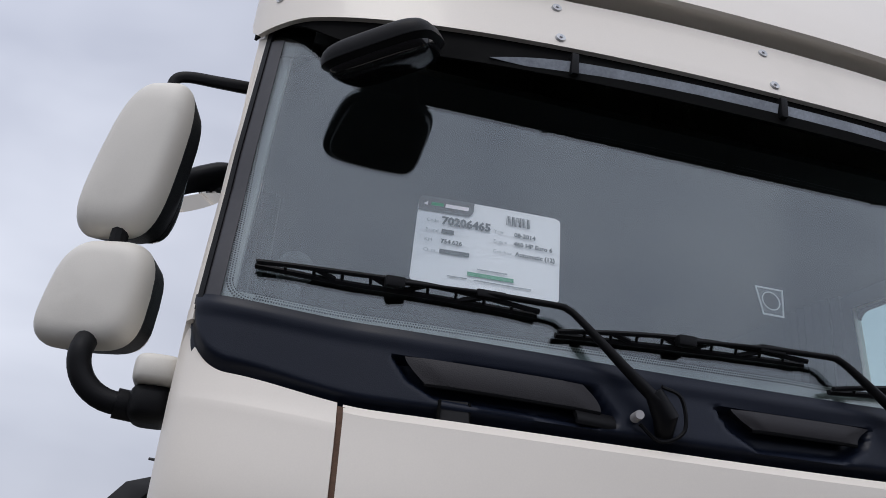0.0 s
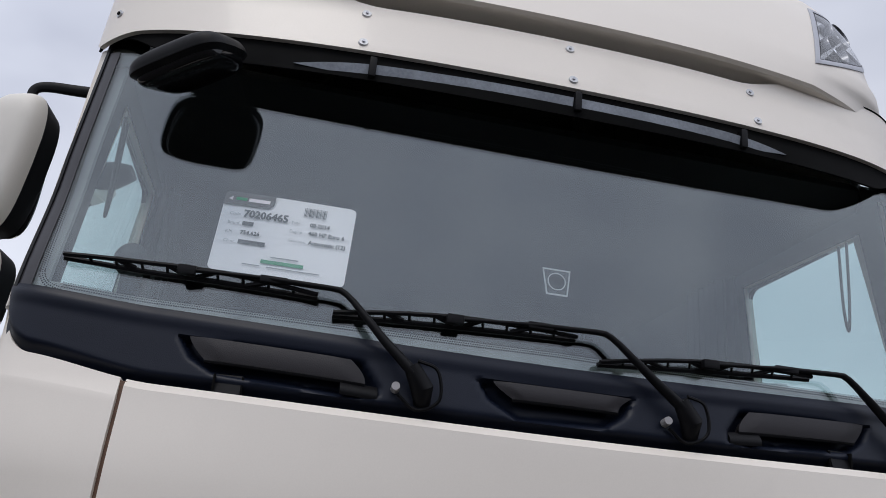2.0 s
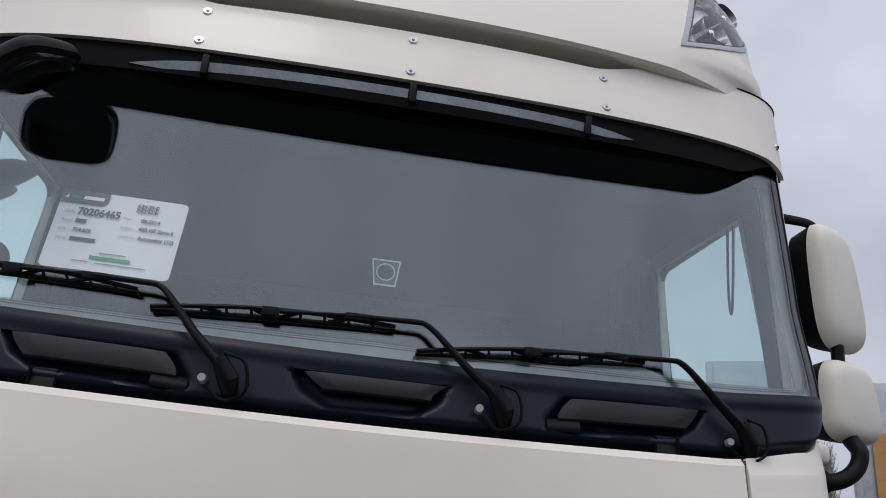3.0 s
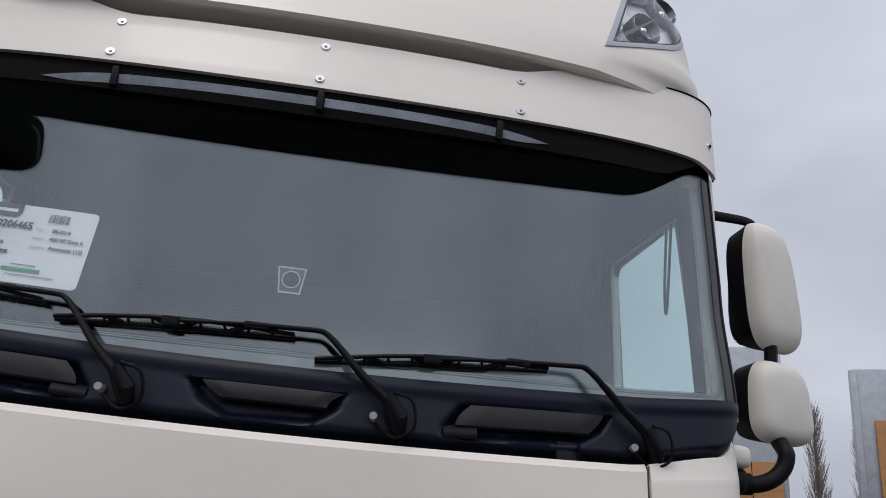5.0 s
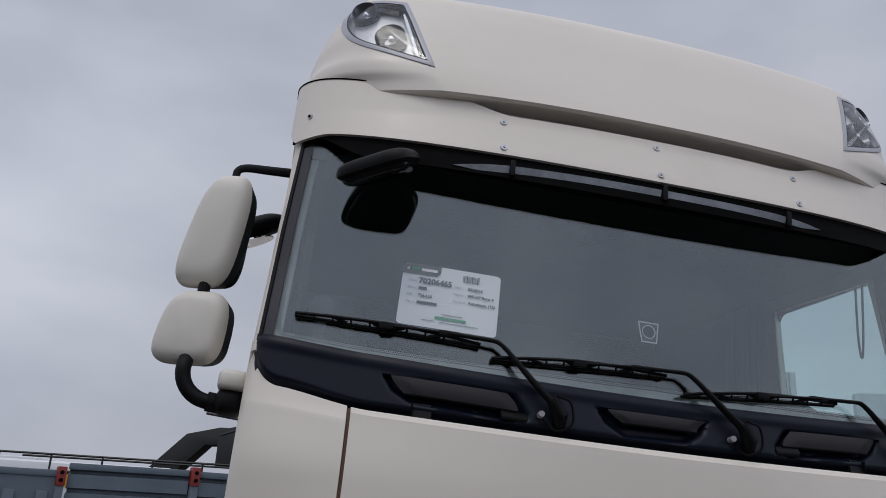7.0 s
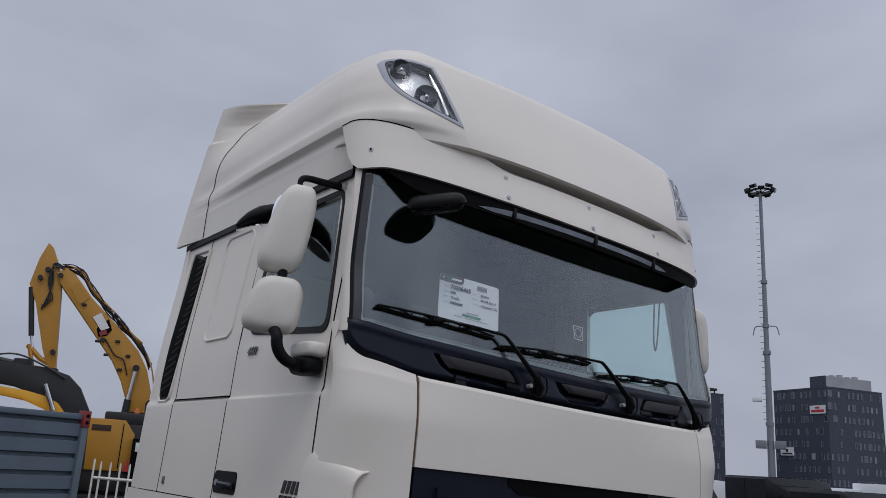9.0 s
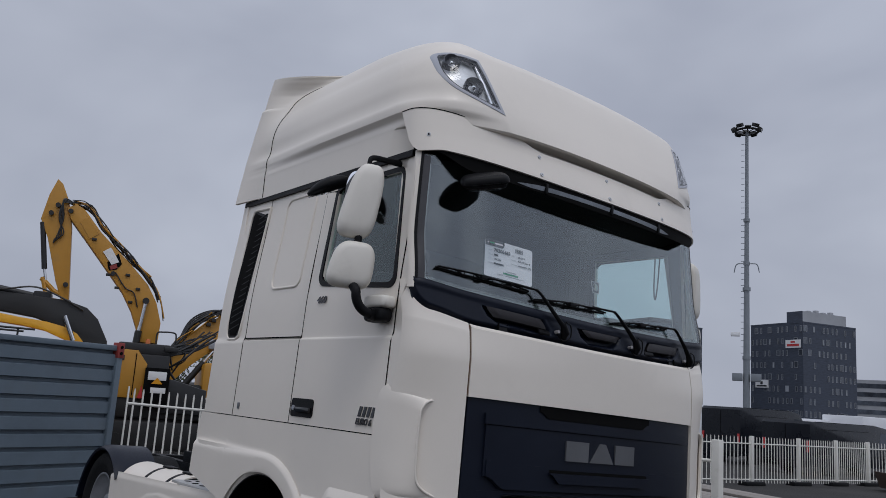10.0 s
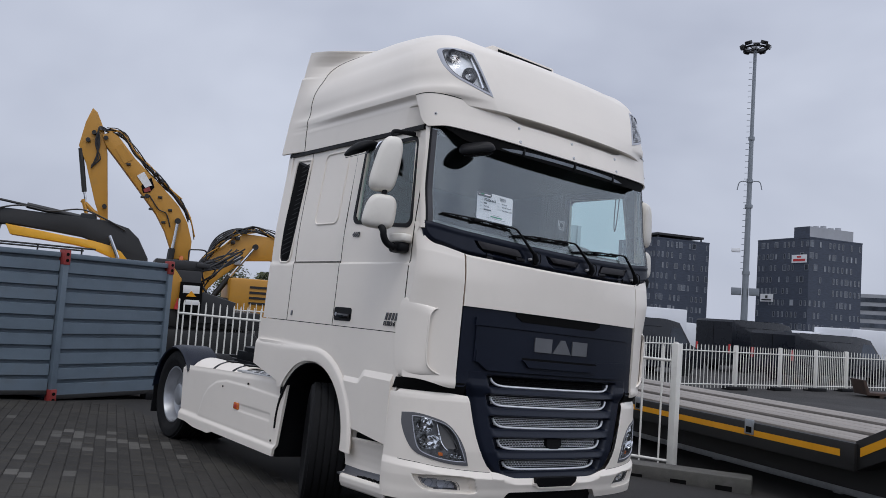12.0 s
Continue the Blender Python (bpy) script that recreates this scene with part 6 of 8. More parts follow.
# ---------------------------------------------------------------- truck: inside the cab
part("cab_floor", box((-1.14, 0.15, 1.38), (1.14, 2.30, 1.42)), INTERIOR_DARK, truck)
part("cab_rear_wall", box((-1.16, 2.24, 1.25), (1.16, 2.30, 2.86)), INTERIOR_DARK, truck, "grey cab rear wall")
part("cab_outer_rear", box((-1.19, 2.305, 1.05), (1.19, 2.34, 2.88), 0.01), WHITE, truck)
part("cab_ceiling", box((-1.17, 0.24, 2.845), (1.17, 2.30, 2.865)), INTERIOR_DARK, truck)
for sg in (-1, 1):
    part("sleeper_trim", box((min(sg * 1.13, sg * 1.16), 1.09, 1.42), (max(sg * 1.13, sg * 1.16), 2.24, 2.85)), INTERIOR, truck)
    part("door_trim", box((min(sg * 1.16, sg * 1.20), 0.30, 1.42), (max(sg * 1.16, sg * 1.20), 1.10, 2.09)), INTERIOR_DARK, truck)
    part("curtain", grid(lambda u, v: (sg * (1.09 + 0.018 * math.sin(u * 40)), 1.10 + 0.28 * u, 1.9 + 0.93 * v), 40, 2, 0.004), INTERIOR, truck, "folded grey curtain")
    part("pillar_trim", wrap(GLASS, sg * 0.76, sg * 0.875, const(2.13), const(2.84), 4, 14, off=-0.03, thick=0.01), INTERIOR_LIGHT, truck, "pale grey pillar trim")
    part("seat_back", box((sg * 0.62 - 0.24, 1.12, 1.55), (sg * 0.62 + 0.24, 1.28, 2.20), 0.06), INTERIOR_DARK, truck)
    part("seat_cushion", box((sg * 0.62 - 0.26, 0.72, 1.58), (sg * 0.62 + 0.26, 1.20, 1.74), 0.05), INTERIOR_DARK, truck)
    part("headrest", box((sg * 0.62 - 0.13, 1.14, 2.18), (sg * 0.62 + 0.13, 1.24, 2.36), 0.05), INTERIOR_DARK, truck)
    part("tie_loop", tube(bend([(sg * 1.155, 0.48, 2.76), (sg * 1.15, 0.475, 2.55), (sg * 1.15, 0.46, 2.46), (sg * 1.15, 0.445, 2.55), (sg * 1.155, 0.44, 2.76)]), 0.005, 6), INTERIOR_DARK, truck)
def dash(u, v):
    x = -1.15 + 2.30 * u
    base = skin_y(GLASS, x, 2.12)
    return (x, base + 0.03 + (0.62 - base) * v, 2.050 + 0.03 * (abs(x) / 1.15) ** 2 + 0.055 * math.sin(math.pi * v) ** 0.7 + 0.05 * smooth_step(0.55, 0.8, v) * smooth_step(0.2, 0.5, x) * (1 - smooth_step(0.85, 1.05, x)))
part("dashboard", grid(dash, 40, 10, 0.03), INTERIOR_LIGHT, truck, "grey moulded dashboard top", smooth=60)
def instrument_hood(u, v):
    x, y = 0.38 + 0.74 * u, 0.24 + 0.40 * v
    peak = math.sin(math.pi * min(1.0, u / 0.62 * 0.5 if u < 0.62 else 0.5 + (u - 0.62) / 0.38 * 0.42)) ** 0.8
    return (x, y, 2.075 + 0.205 * peak * smooth_step(0.0, 0.85, v) - 0.10 * smooth_step(0.90, 1.0, v))
part("instrument_hood", grid(instrument_hood, 24, 16, 0.01), INTERIOR_LIGHT, truck, "pale grey hood over the instruments", smooth=60)
FRIT = material("pale_glass_border", (0.20, 0.225, 0.215), 0.5, spread=0.25, scale=14, fine=900)
part("glass_border", wrap(GLASS, -0.80, 0.80, lambda x: cowl_high(x) - 0.006, lambda x: cowl_high(x) + 0.018 + 0.020 * (1 - abs(x) / 1.1), 60, 2, off=-0.0085, thick=0.001), FRIT, truck)
# rows of printed dots along the lower edge and the sides of the windscreen
bm = bmesh.new()
def glass_dot(x, z, r):
    y = skin_y(GLASS, x, z) + 0.0065
    bm.faces.new([bm.verts.new((x + r * math.cos(math.pi * k / 3), y, z + r * math.sin(math.pi * k / 3))) for k in range(6)])
for k in range(420):
    x = -1.11 + 2.22 * k / 419
    for j in range(3):
        glass_dot(x + 0.0025 * (j % 2), cowl_high(x) + 0.020 + 0.020 * (1 - abs(x) / 1.1) - 0.0055 * j, 0.0015 + 0.0003 * j)
for sg in (-1, 1):
    for k in range(110):
        for j in range(3):
            glass_dot(sg * (1.158 + 0.0055 * j), 2.185 + 0.0055 * (k + 0.5 * (j % 2)), 0.0015 + 0.0003 * j)
    for k in range(14):
        for j in range(3):
            a = math.pi / 2 * (k + 0.5) / 14
            glass_dot(sg * (1.110 + (0.048 + 0.0055 * j) * math.cos(a)), 2.190 - (0.040 + 0.0055 * j) * math.sin(a), 0.0015 + 0.0003 * j)
part("glass_dots", bm, SEAM, truck, smooth=0)
for x0, x1 in ((-0.28, 0.16), (0.42, 0.95), (-0.98, -0.62)):
    part("dash_tray", box((x0, 0.26, 2.098), (x1, 0.52, 2.135), 0.02), INTERIOR_LIGHT, truck)
part("dash_front", box((-1.14, 0.63, 1.45), (1.14, 0.66, 2.08)), INTERIOR_DARK, truck)
bm = bmesh.new()
centre, r = Vector((0.62, 0.68, 2.075)), 0.215
ring = [centre + r * (math.cos(a) * Vector((1, 0, 0)) + math.sin(a) * Vector((0, 0.78, 0.62))) for a in (2 * math.pi * k / 40 for k in range(41))]
add_tube(bm, ring, 0.016, 10)
for a in (0.3, math.pi - 0.3, -math.pi / 2):
    add_tube(bm, [centre, centre + r * (math.cos(a) * Vector((1, 0, 0)) + math.sin(a) * Vector((0, 0.78, 0.62)))], 0.014, 8)
part("steering_wheel", bm, INTERIOR_DARK, truck, "black steering wheel")
ball = bmesh.new()
bmesh.ops.create_uvsphere(ball, u_segments=20, v_segments=12, radius=0.045, matrix=Matrix.Translation((-1.03, 0.34, 2.31)))
add_tube(ball, [(-1.03, 0.34, 2.13), (-1.03, 0.34, 2.28)], 0.020, 10)
part("dash_speaker", ball, INTERIOR, truck)

# info card inside the windscreen
card = thing("info_card", "white printed sale card with brown corner taped inside the windscreen", "sign", m=TRUCK_AT)
CX0, CX1, CZ0, CZ1 = -0.810, -0.500, 2.226, 2.432


def askew(x, z):
    """The card hangs a little turned."""
    dx, dz = x - (CX0 + CX1) / 2, z - (CZ0 + CZ1) / 2
    return (CX0 + CX1) / 2 + dx + 0.045 * dz, (CZ0 + CZ1) / 2 + dz - 0.045 * dx


def card_shape(name, outline, mat, off, parent):
    bm = bmesh.new()
    n = len(outline)
    outline = [askew(x, z) for x, z in outline]
    one = [bm.verts.new((x, 0, z)) for x, z in outline]
    two = [bm.verts.new((x, 0, z)) for x, z in outline]
    bm.faces.new(one)
    for a, b in zip(one, two):
        a.co.y = skin_y(GLASS, a.co.x, a.co.z) + 0.010 - off
        b.co.y = a.co.y + 0.0004
    bm.faces.new(two[::-1])
    for k in range(n):
        bm.faces.new((one[k], two[k], two[(k + 1) % n], one[(k + 1) % n]))
    return part(name, bm, mat, parent)


def sheet_point(u, v):
    """The sheet has round corners."""
    z = CZ0 + (CZ1 - CZ0) * v
    r = 0.012
    e = max(0.0, r - min(z - CZ0, CZ1 - z))
    pull = r - math.sqrt(max(0.0, r * r - e * e))
    x, z = askew(CX0 + pull + (CX1 - CX0 - 2 * pull) * u, z)
    return (x, skin_y(GLASS, x, z) + 0.010, z)


part("sheet", grid(sheet_point, 14, 68, 0.0010, (0, 1.3)), PAPER, card)
W = CX1 - CX0
card_shape("brown_corner", [(CX0 + 0.012 - 0.012 * math.sin(radians(a)), CZ1 - 0.012 + 0.012 * math.cos(radians(a))) for a in range(0, 91, 15)] + [(CX0, CZ1 - 0.036)] + [(CX0 + 0.10 + 0.018 * math.sin(radians(a)), CZ1 - 0.018 - 0.018 * math.cos(radians(a))) for a in range(0, 100, 15)] + [(CX0 + 0.118, CZ1)], PRINT_BROWN, 0.003, card)
card_shape("logo_shape", [(CX0 + 0.010, CZ1 - 0.020), (CX0 + 0.019, CZ1 - 0.024), (CX0 + 0.019, CZ1 - 0.013)], PAPER, 0.004, card)
card_shape("logo_shape", [(CX0 + 0.026, CZ1 - 0.022), (CX0 + 0.052, CZ1 - 0.022), (CX0 + 0.053, CZ1 - 0.014), (CX0 + 0.027, CZ1 - 0.014)], PRINT_GREEN, 0.004, card)
card_shape("logo_shape", [(CX0 + 0.056, CZ1 - 0.023), (CX0 + 0.106, CZ1 - 0.023), (CX0 + 0.107, CZ1 - 0.014), (CX0 + 0.057, CZ1 - 0.014)], PAPER, 0.004, card)
for k in range(19):
    w = (0.0012, 0.0022, 0.0009, 0.0016)[(k * 7 + k // 3) % 4]
    x = CX0 + 0.190 + 0.0028 * k
    card_shape("code_bar", [(x, CZ1 - 0.040), (x + w, CZ1 - 0.040), (x + w, CZ1 - 0.017), (x, CZ1 - 0.017)], PRINT, 0.003, card)


def card_text(words, size, mat, x, z, weight=0.0):
    cu = bpy.data.curves.new("print", "FONT")
    cu.body, cu.size, cu.resolution_u, cu.offset = words, size, 2, weight
    tmp = bpy.data.objects.new("print", cu)
    me = bpy.data.meshes.new_from_object(tmp)
    bpy.data.objects.remove(tmp)
    bpy.data.curves.remove(cu)
    for v in me.vertices:
        px, pz = askew(CX0 + x + v.co.x, CZ1 - z + v.co.y)
        v.co = (px, skin_y(GLASS, px, pz) + 0.0065, pz)
    me.materials.append(mat)
    ob = new("print", me)
    ob.parent = card
    return ob


card_text("Code", 0.0115, PRINT_GREY, 0.020, 0.062)
card_text("70206465", 0.0262, PRINT, 0.052, 0.064, 0.0011)
card_text("Brand", 0.0115, PRINT_GREY, 0.020, 0.086)
card_text("KM", 0.0115, PRINT_GREY, 0.020, 0.110)
card_text("754.626", 0.0140, PRINT, 0.054, 0.110, 0.0005)
card_text("Ch.nr.", 0.0115, PRINT_GREY, 0.020, 0.134)
card_text("Year", 0.0115, PRINT_GREY, 0.164, 0.064)
card_text("08-2014", 0.0140, PRINT, 0.208, 0.066, 0.0005)
card_text("Engine", 0.0115, PRINT_GREY, 0.164, 0.088)
card_text("460 HP Euro 6", 0.0140, PRINT, 0.208, 0.088, 0.0005)
card_text("Gearbox", 0.0115, PRINT_GREY, 0.164, 0.112)
card_text("Automatic (12)", 0.0140, PRINT, 0.212, 0.112, 0.0005)
for x0, x1, z, h, mt in ((0.054, 0.080, 0.086, 0.010, PRINT), (0.054, 0.116, 0.134, 0.010, PRINT), (0.115, 0.212, 0.176, 0.009, PRINT_GREEN), (0.135, 0.198, 0.160, 0.003, PRINT_GREY), (0.075, 0.115, 0.185, 0.0025, PRINT_GREY), (0.13, 0.25, 0.186, 0.0025, PRINT_GREY)):
    card_shape("print_bar", [(CX0 + x0, CZ1 - z), (CX0 + x1, CZ1 - z), (CX0 + x1, CZ1 - z + h), (CX0 + x0, CZ1 - z + h)], mt, 0.003, card)

# holder stuck on the windscreen
decal = thing("toll_holder", "small clear holder with a ring stuck to the windscreen", "holder", m=TRUCK_AT)
DEC = material("frosted_plastic", (0.42, 0.43, 0.44), 0.5, spread=0.05)
DEC2 = material("dark_smoked_plastic", (0.03, 0.03, 0.032), 0.4, spread=0.05)


def glass_shape(name, outline, hole, mat, off):
    bm = bmesh.new()
    n = len(outline)
    a = [bm.verts.new((x, skin_y(GLASS, x, z) + 0.012 - off, z)) for x, z in outline]
    b = [bm.verts.new((x, skin_y(GLASS, x, z) + 0.012 - off, z)) for x, z in hole]
    a2 = [bm.verts.new((v.co.x, v.co.y + 0.002, v.co.z)) for v in a]
    b2 = [bm.verts.new((v.co.x, v.co.y + 0.002, v.co.z)) for v in b]
    for k in range(n):
        q = (k + 1) % n
        bm.faces.new((a[k], a[q], b[q], b[k]))
        bm.faces.new((a2[k], b2[k], b2[q], a2[q]))
        bm.faces.new((a[k], a2[k], a2[q], a[q]))
        bm.faces.new((b[k], b[q], b2[q], b2[k]))
    return part(name, bm, mat, decal)


def trapezoid(w0, w1, h, n=32):
    out = []
    for k in range(n):
        a = 2 * math.pi * k / n
        c, s = math.cos(a), math.sin(a)
        f = 1 / max(abs(c), abs(s))
        z = h * s * f
        out.append(((w0 + (w1 - w0) * (z / h + 1) / 2) * c * f, 2.309 + z))
    return out


circle = lambda r: [(r * math.cos(2 * math.pi * k / 32), 2.311 + r * math.sin(2 * math.pi * k / 32)) for k in range(32)]
glass_shape("rim", trapezoid(0.027, 0.036, 0.035), trapezoid(0.024, 0.032, 0.031), DEC, 0.003)
glass_shape("field", trapezoid(0.023, 0.031, 0.030), circle(0.021), DEC2, 0.002)
glass_shape("ring", circle(0.023), circle(0.0205), DEC, 0.003)
# ---------------------------------------------------------------- yard: materials
CONT_GREY = material("blue_grey_container_paint", (0.120, 0.157, 0.192), 0.5, spread=0.14, scale=2.0, fine=150, bump=0.05, dirt=(0.08, 0.085, 0.085), dirt_amount=0.35, dirt_scale=2.0)
CONT_RED = material("red_corner_paint", (0.28, 0.035, 0.03), 0.55, spread=0.15, scale=10, dirt=(0.08, 0.03, 0.02), dirt_amount=0.3)
FENCE = material("white_fence_paint", (0.72, 0.70, 0.64), 0.45, spread=0.05, scale=5, dirt=(0.40, 0.36, 0.28), dirt_amount=0.2, dirt_scale=6)
CONCRETE = material("dark_concrete_block", (0.10, 0.095, 0.085), 0.85, spread=0.2, scale=8, fine=120, bump=0.4, dirt=(0.05, 0.055, 0.04), dirt_amount=0.4)
YELLOW = material("excavator_yellow", (0.48, 0.232, 0.024), 0.45, spread=0.06, scale=3, fine=200, dirt=(0.22, 0.15, 0.06), dirt_amount=0.25, dirt_scale=3.0)
YELLOW2 = material("bright_machine_yellow", (0.75, 0.38, 0.02), 0.4, spread=0.06, scale=3, dirt=(0.25, 0.15, 0.05), dirt_amount=0.2)
DARK_STEEL = material("dark_machine_steel", (0.013, 0.0125, 0.012), 0.55, spread=0.2, scale=4, fine=200, bump=0.1)
HOSE = material("black_hose", (0.015, 0.015, 0.016), 0.5, spread=0.2)
ROD = material("polished_rod", (0.62, 0.63, 0.64), 0.2, metal=1.0, spread=0.05)
GALV = material("galvanised_steel", (0.42, 0.44, 0.46), 0.42, metal=0.75, spread=0.12, scale=14, fine=60, dirt=(0.30, 0.31, 0.32), dirt_amount=0.3, dirt_scale=9)
PLY = material("orange_plywood", (0.42, 0.20, 0.07), 0.6, spread=0.15, scale=3, fine=80, stretch=(1, 1, 8), dirt=(0.25, 0.11, 0.04), dirt_amount=0.3)
BRICK = material("dark_blue_grey_brick", (0.054, 0.066, 0.094), 0.7, spread=0.30, scale=0.7, fine=6, stretch=(1, 1, 5), bump=0.0)
PANE = material("office_window_pane", (0.11, 0.125, 0.15), 0.12, spread=0.5, scale=0.25, per_object=0.55)
WINDOW_FRAME = material("pale_window_frame", (0.22, 0.235, 0.26), 0.5, spread=0.1)
PANE_LIGHT = material("pale_window_blind", (0.28, 0.30, 0.33), 0.4, spread=0.2, scale=0.3, per_object=0.4)
PLANT = material("grey_plant_room", (0.34, 0.35, 0.37), 0.6, spread=0.08, scale=0.3)
SIGN_WHITE = material("white_sign", (0.75, 0.75, 0.75), 0.4, spread=0.03)
VAN = material("black_van_paint", (0.008, 0.010, 0.015), 0.28, spread=0.1, scale=2, spec=0.30, dirt=(0.015, 0.016, 0.018), dirt_amount=0.2)
WHITE_BOX = material("white_box_body", (0.74, 0.75, 0.77), 0.4, spread=0.04, scale=0.5)
MAST_GREY = material("galvanised_mast", (0.22, 0.24, 0.26), 0.5, metal=0.4, spread=0.08, scale=2)
DECK = material("worn_deck_planks", (0.27, 0.24, 0.21), 0.65, spread=0.18, scale=2.5, fine=60, stretch=(6, 0.6, 1), per_object=0.12, dirt=(0.20, 0.18, 0.16), dirt_amount=0.35, dirt_scale=2)
STRIPE = material("yellow_reflective_tape", (0.75, 0.33, 0.01), 0.35, spread=0.06)
RUST = material("rusty_steel_trough", (0.06, 0.035, 0.025), 0.8, spread=0.3, scale=5)
BARK = material("poplar_bark", (0.10, 0.085, 0.065), 0.9, spread=0.2, scale=6)
TWIG = material("bare_twigs", (0.26, 0.225, 0.185), 0.9, spread=0.2, scale=3)
LEAF = material("dull_olive_leaves", (0.075, 0.085, 0.035), 0.8, spread=0.3, scale=2)


def put(ob, label, category, group="", kind=""):
    return tagged(ob, label, category, group, kind)


# plain hall behind the camera, which closes the yard
HALL = material("dark_hall_cladding", (0.30, 0.305, 0.31), 0.7, spread=0.15, scale=0.4, fine=3)
tagged(part("wall_south", box((-60, -47, -0.5), (110, -40, 7.5)), HALL), "plain grey clad hall wall closing the yard", "wall", kind="structure")

# ---------------------------------------------------------------- containers
def ribbed(length, height, ribs, depth=0.055):
    """A wall along x with level ribs, standing in the plane y = 0 and facing -y."""
    prof = []
    pitch = height / ribs
    for k in range(ribs):
        z = k * pitch
        prof += [(0.0, z), (0.0, z + pitch * 0.70), (depth, z + pitch * 0.78), (depth, z + pitch * 0.94)]
    prof.append((0.0, height))
    bm = bmesh.new()
    rows = [[bm.verts.new((x, y, z)) for y, z in prof] for x in (0.0, length)]
    back = [[bm.verts.new((x, depth + 0.03, z)) for z in (0.0, height)] for x in (0.0, length)]
    for k in range(len(prof) - 1):
        bm.faces.new((rows[0][k], rows[1][k], rows[1][k + 1], rows[0][k + 1]))
    bm.faces.new((back[0][0], back[0][1], back[1][1], back[1][0]))
    bm.faces.new((rows[0][0], back[0][0], back[1][0], rows[1][0]))
    bm.faces.new((rows[0][-1], rows[1][-1], back[1][1], back[0][1]))
    return bm


def container(corner, end, height, ribs, upright=False, label="", castings=(0, 1)):
    """A low steel container whose near wall runs from corner to end on the plan."""
    c, e = Vector((*corner, 0)), Vector((*end, 0))
    length = (e - c).length
    yaw = math.degrees(math.atan2(e.y - c.y, e.x - c.x))
    base = ground_z((c.x + e.x) / 2) - 0.01
    root = thing("container", label, "container", "containers at the yard's edge", m=pose(c.x, c.y, base, 0, 0, yaw))
    z0 = 0.12
    if not upright:
        part("wall", ribbed(length, height - z0 - 0.06, ribs), CONT_GREY, root, at=Matrix.Translation((0, 0, z0)))
    else:
        wall = part("wall", box((0, 0.0, z0), (length, 0.05, height - 0.06)), CONT_GREY, root)
        for k in range(ribs):
            x = length * (k + 0.5) / ribs
            part("rib", box((x - length / ribs * 0.18, -0.03, z0 + 0.1), (x + length / ribs * 0.18, 0.004, height - 0.22), 0.012), CONT_GREY, wall)
    part("top_rail", box((0, -0.015, height - 0.07), (length, 0.07, height), 0.012), CONT_GREY, root)
    part("bottom_rail", box((0, -0.010, 0.06), (length, 0.07, z0), 0.01), DARK_STEEL, root)
    part("side_wall", box((length - 0.06, 0.07, 0.06), (length, 2.3, height - 0.01)), CONT_GREY, root)
    part("far_wall", box((0, 2.25, 0.06), (length, 2.3, height - 0.01)), CONT_GREY, root)
    part("near_end_wall", box((0, 0.07, 0.06), (0.06, 2.3, height - 0.01)), CONT_GREY, root)
    part("floor", box((0.06, 0.07, 0.06), (length - 0.06, 2.25, 0.14)), DARK_STEEL, root)
    for k, x in enumerate((0.0, length)):
        if k not in castings:
            continue
        part("corner_post", box((x - 0.042, -0.04, 0.05), (x + 0.042, 0.06, height - 0.02), 0.012), CONT_GREY, root)
        for z in (0.0, height - 0.16):
            cast = part("corner_casting", box((x - 0.047, -0.052, z), (x + 0.047, 0.07, z + 0.20), 0.010), CONT_RED, root, "red corner casting")
            for zz in (0.06, 0.14):
                part("lock_hole", disc((x, -0.052, z + zz), (0, -1, 0), 0.022, 0.006, 14), SEAM, cast)
    return root


container((-1.74, 7.36), (-0.10, 7.98), 2.02, 9, label="blue-grey steel container with level ribs and red corner castings")
container((-3.06, 7.40), (-1.80, 7.36), 1.96, 9, label="blue-grey steel container standing beside another one", castings=())
container((-5.2, 6.6), (-3.12, 7.36), 1.84, 7, True, label="blue-grey container with upright ribs on its end wall", castings=(1,))

# white vans and a rack behind the containers
vanw = thing("white_van", "white delivery van with a yellow arc on its side behind containers", "van", m=pose(-4.6, 11.3, 0.08))
part("body", box((-2.6, -1.0, 0.35), (2.4, 1.0, 2.02), 0.12), WHITE_BOX, vanw)
bm = bmesh.new()
arc = [(0.95 + 0.62 * math.cos(radians(a)), 1.24 + 0.62 * math.sin(radians(a))) for a in range(20, 175, 8)]
arc2 = [(0.95 + 0.44 * math.cos(radians(a)), 1.24 + 0.44 * math.sin(radians(a))) for a in range(20, 175, 8)]
vs = [bm.verts.new((x, -1.006, z)) for x, z in arc] + [bm.verts.new((x, -1.006, z)) for x, z in arc2]
n = len(arc)
for k in range(n - 1):
    bm.faces.new((vs[k], vs[k + 1], vs[n + k + 1], vs[n + k]))
part("yellow_arc", bm, STRIPE, vanw)
for x in (-1.7, 1.5):
    part("wheel", tube([(x, -0.98, 0.33), (x, -0.75, 0.33)], 0.33, 20), RUBBER, vanw)
rack = thing("ladder_rack", "dark steel rack lying over the container tops", "rack", m=pose(-4.55, 9.1, 1.94, 0, 0, -3))
for y, z in ((0.0, 0.0), (0.0, 0.20), (0.9, 0.0), (0.9, 0.20)):
    part("rail", tube([(0.3 if z else 0, y, z), (3.6, y, z)], 0.016, 6), DARK_STEEL, rack)
part("end_brace", tube([(0, 0, 0), (0.3, 0, 0.2)], 0.016, 6), DARK_STEEL, rack)
for k in range(6):
    part("upright", tube([(0.3 + 0.62 * k, 0, 0), (0.3 + 0.62 * k, 0, 0.2)], 0.013, 6), DARK_STEEL, rack)
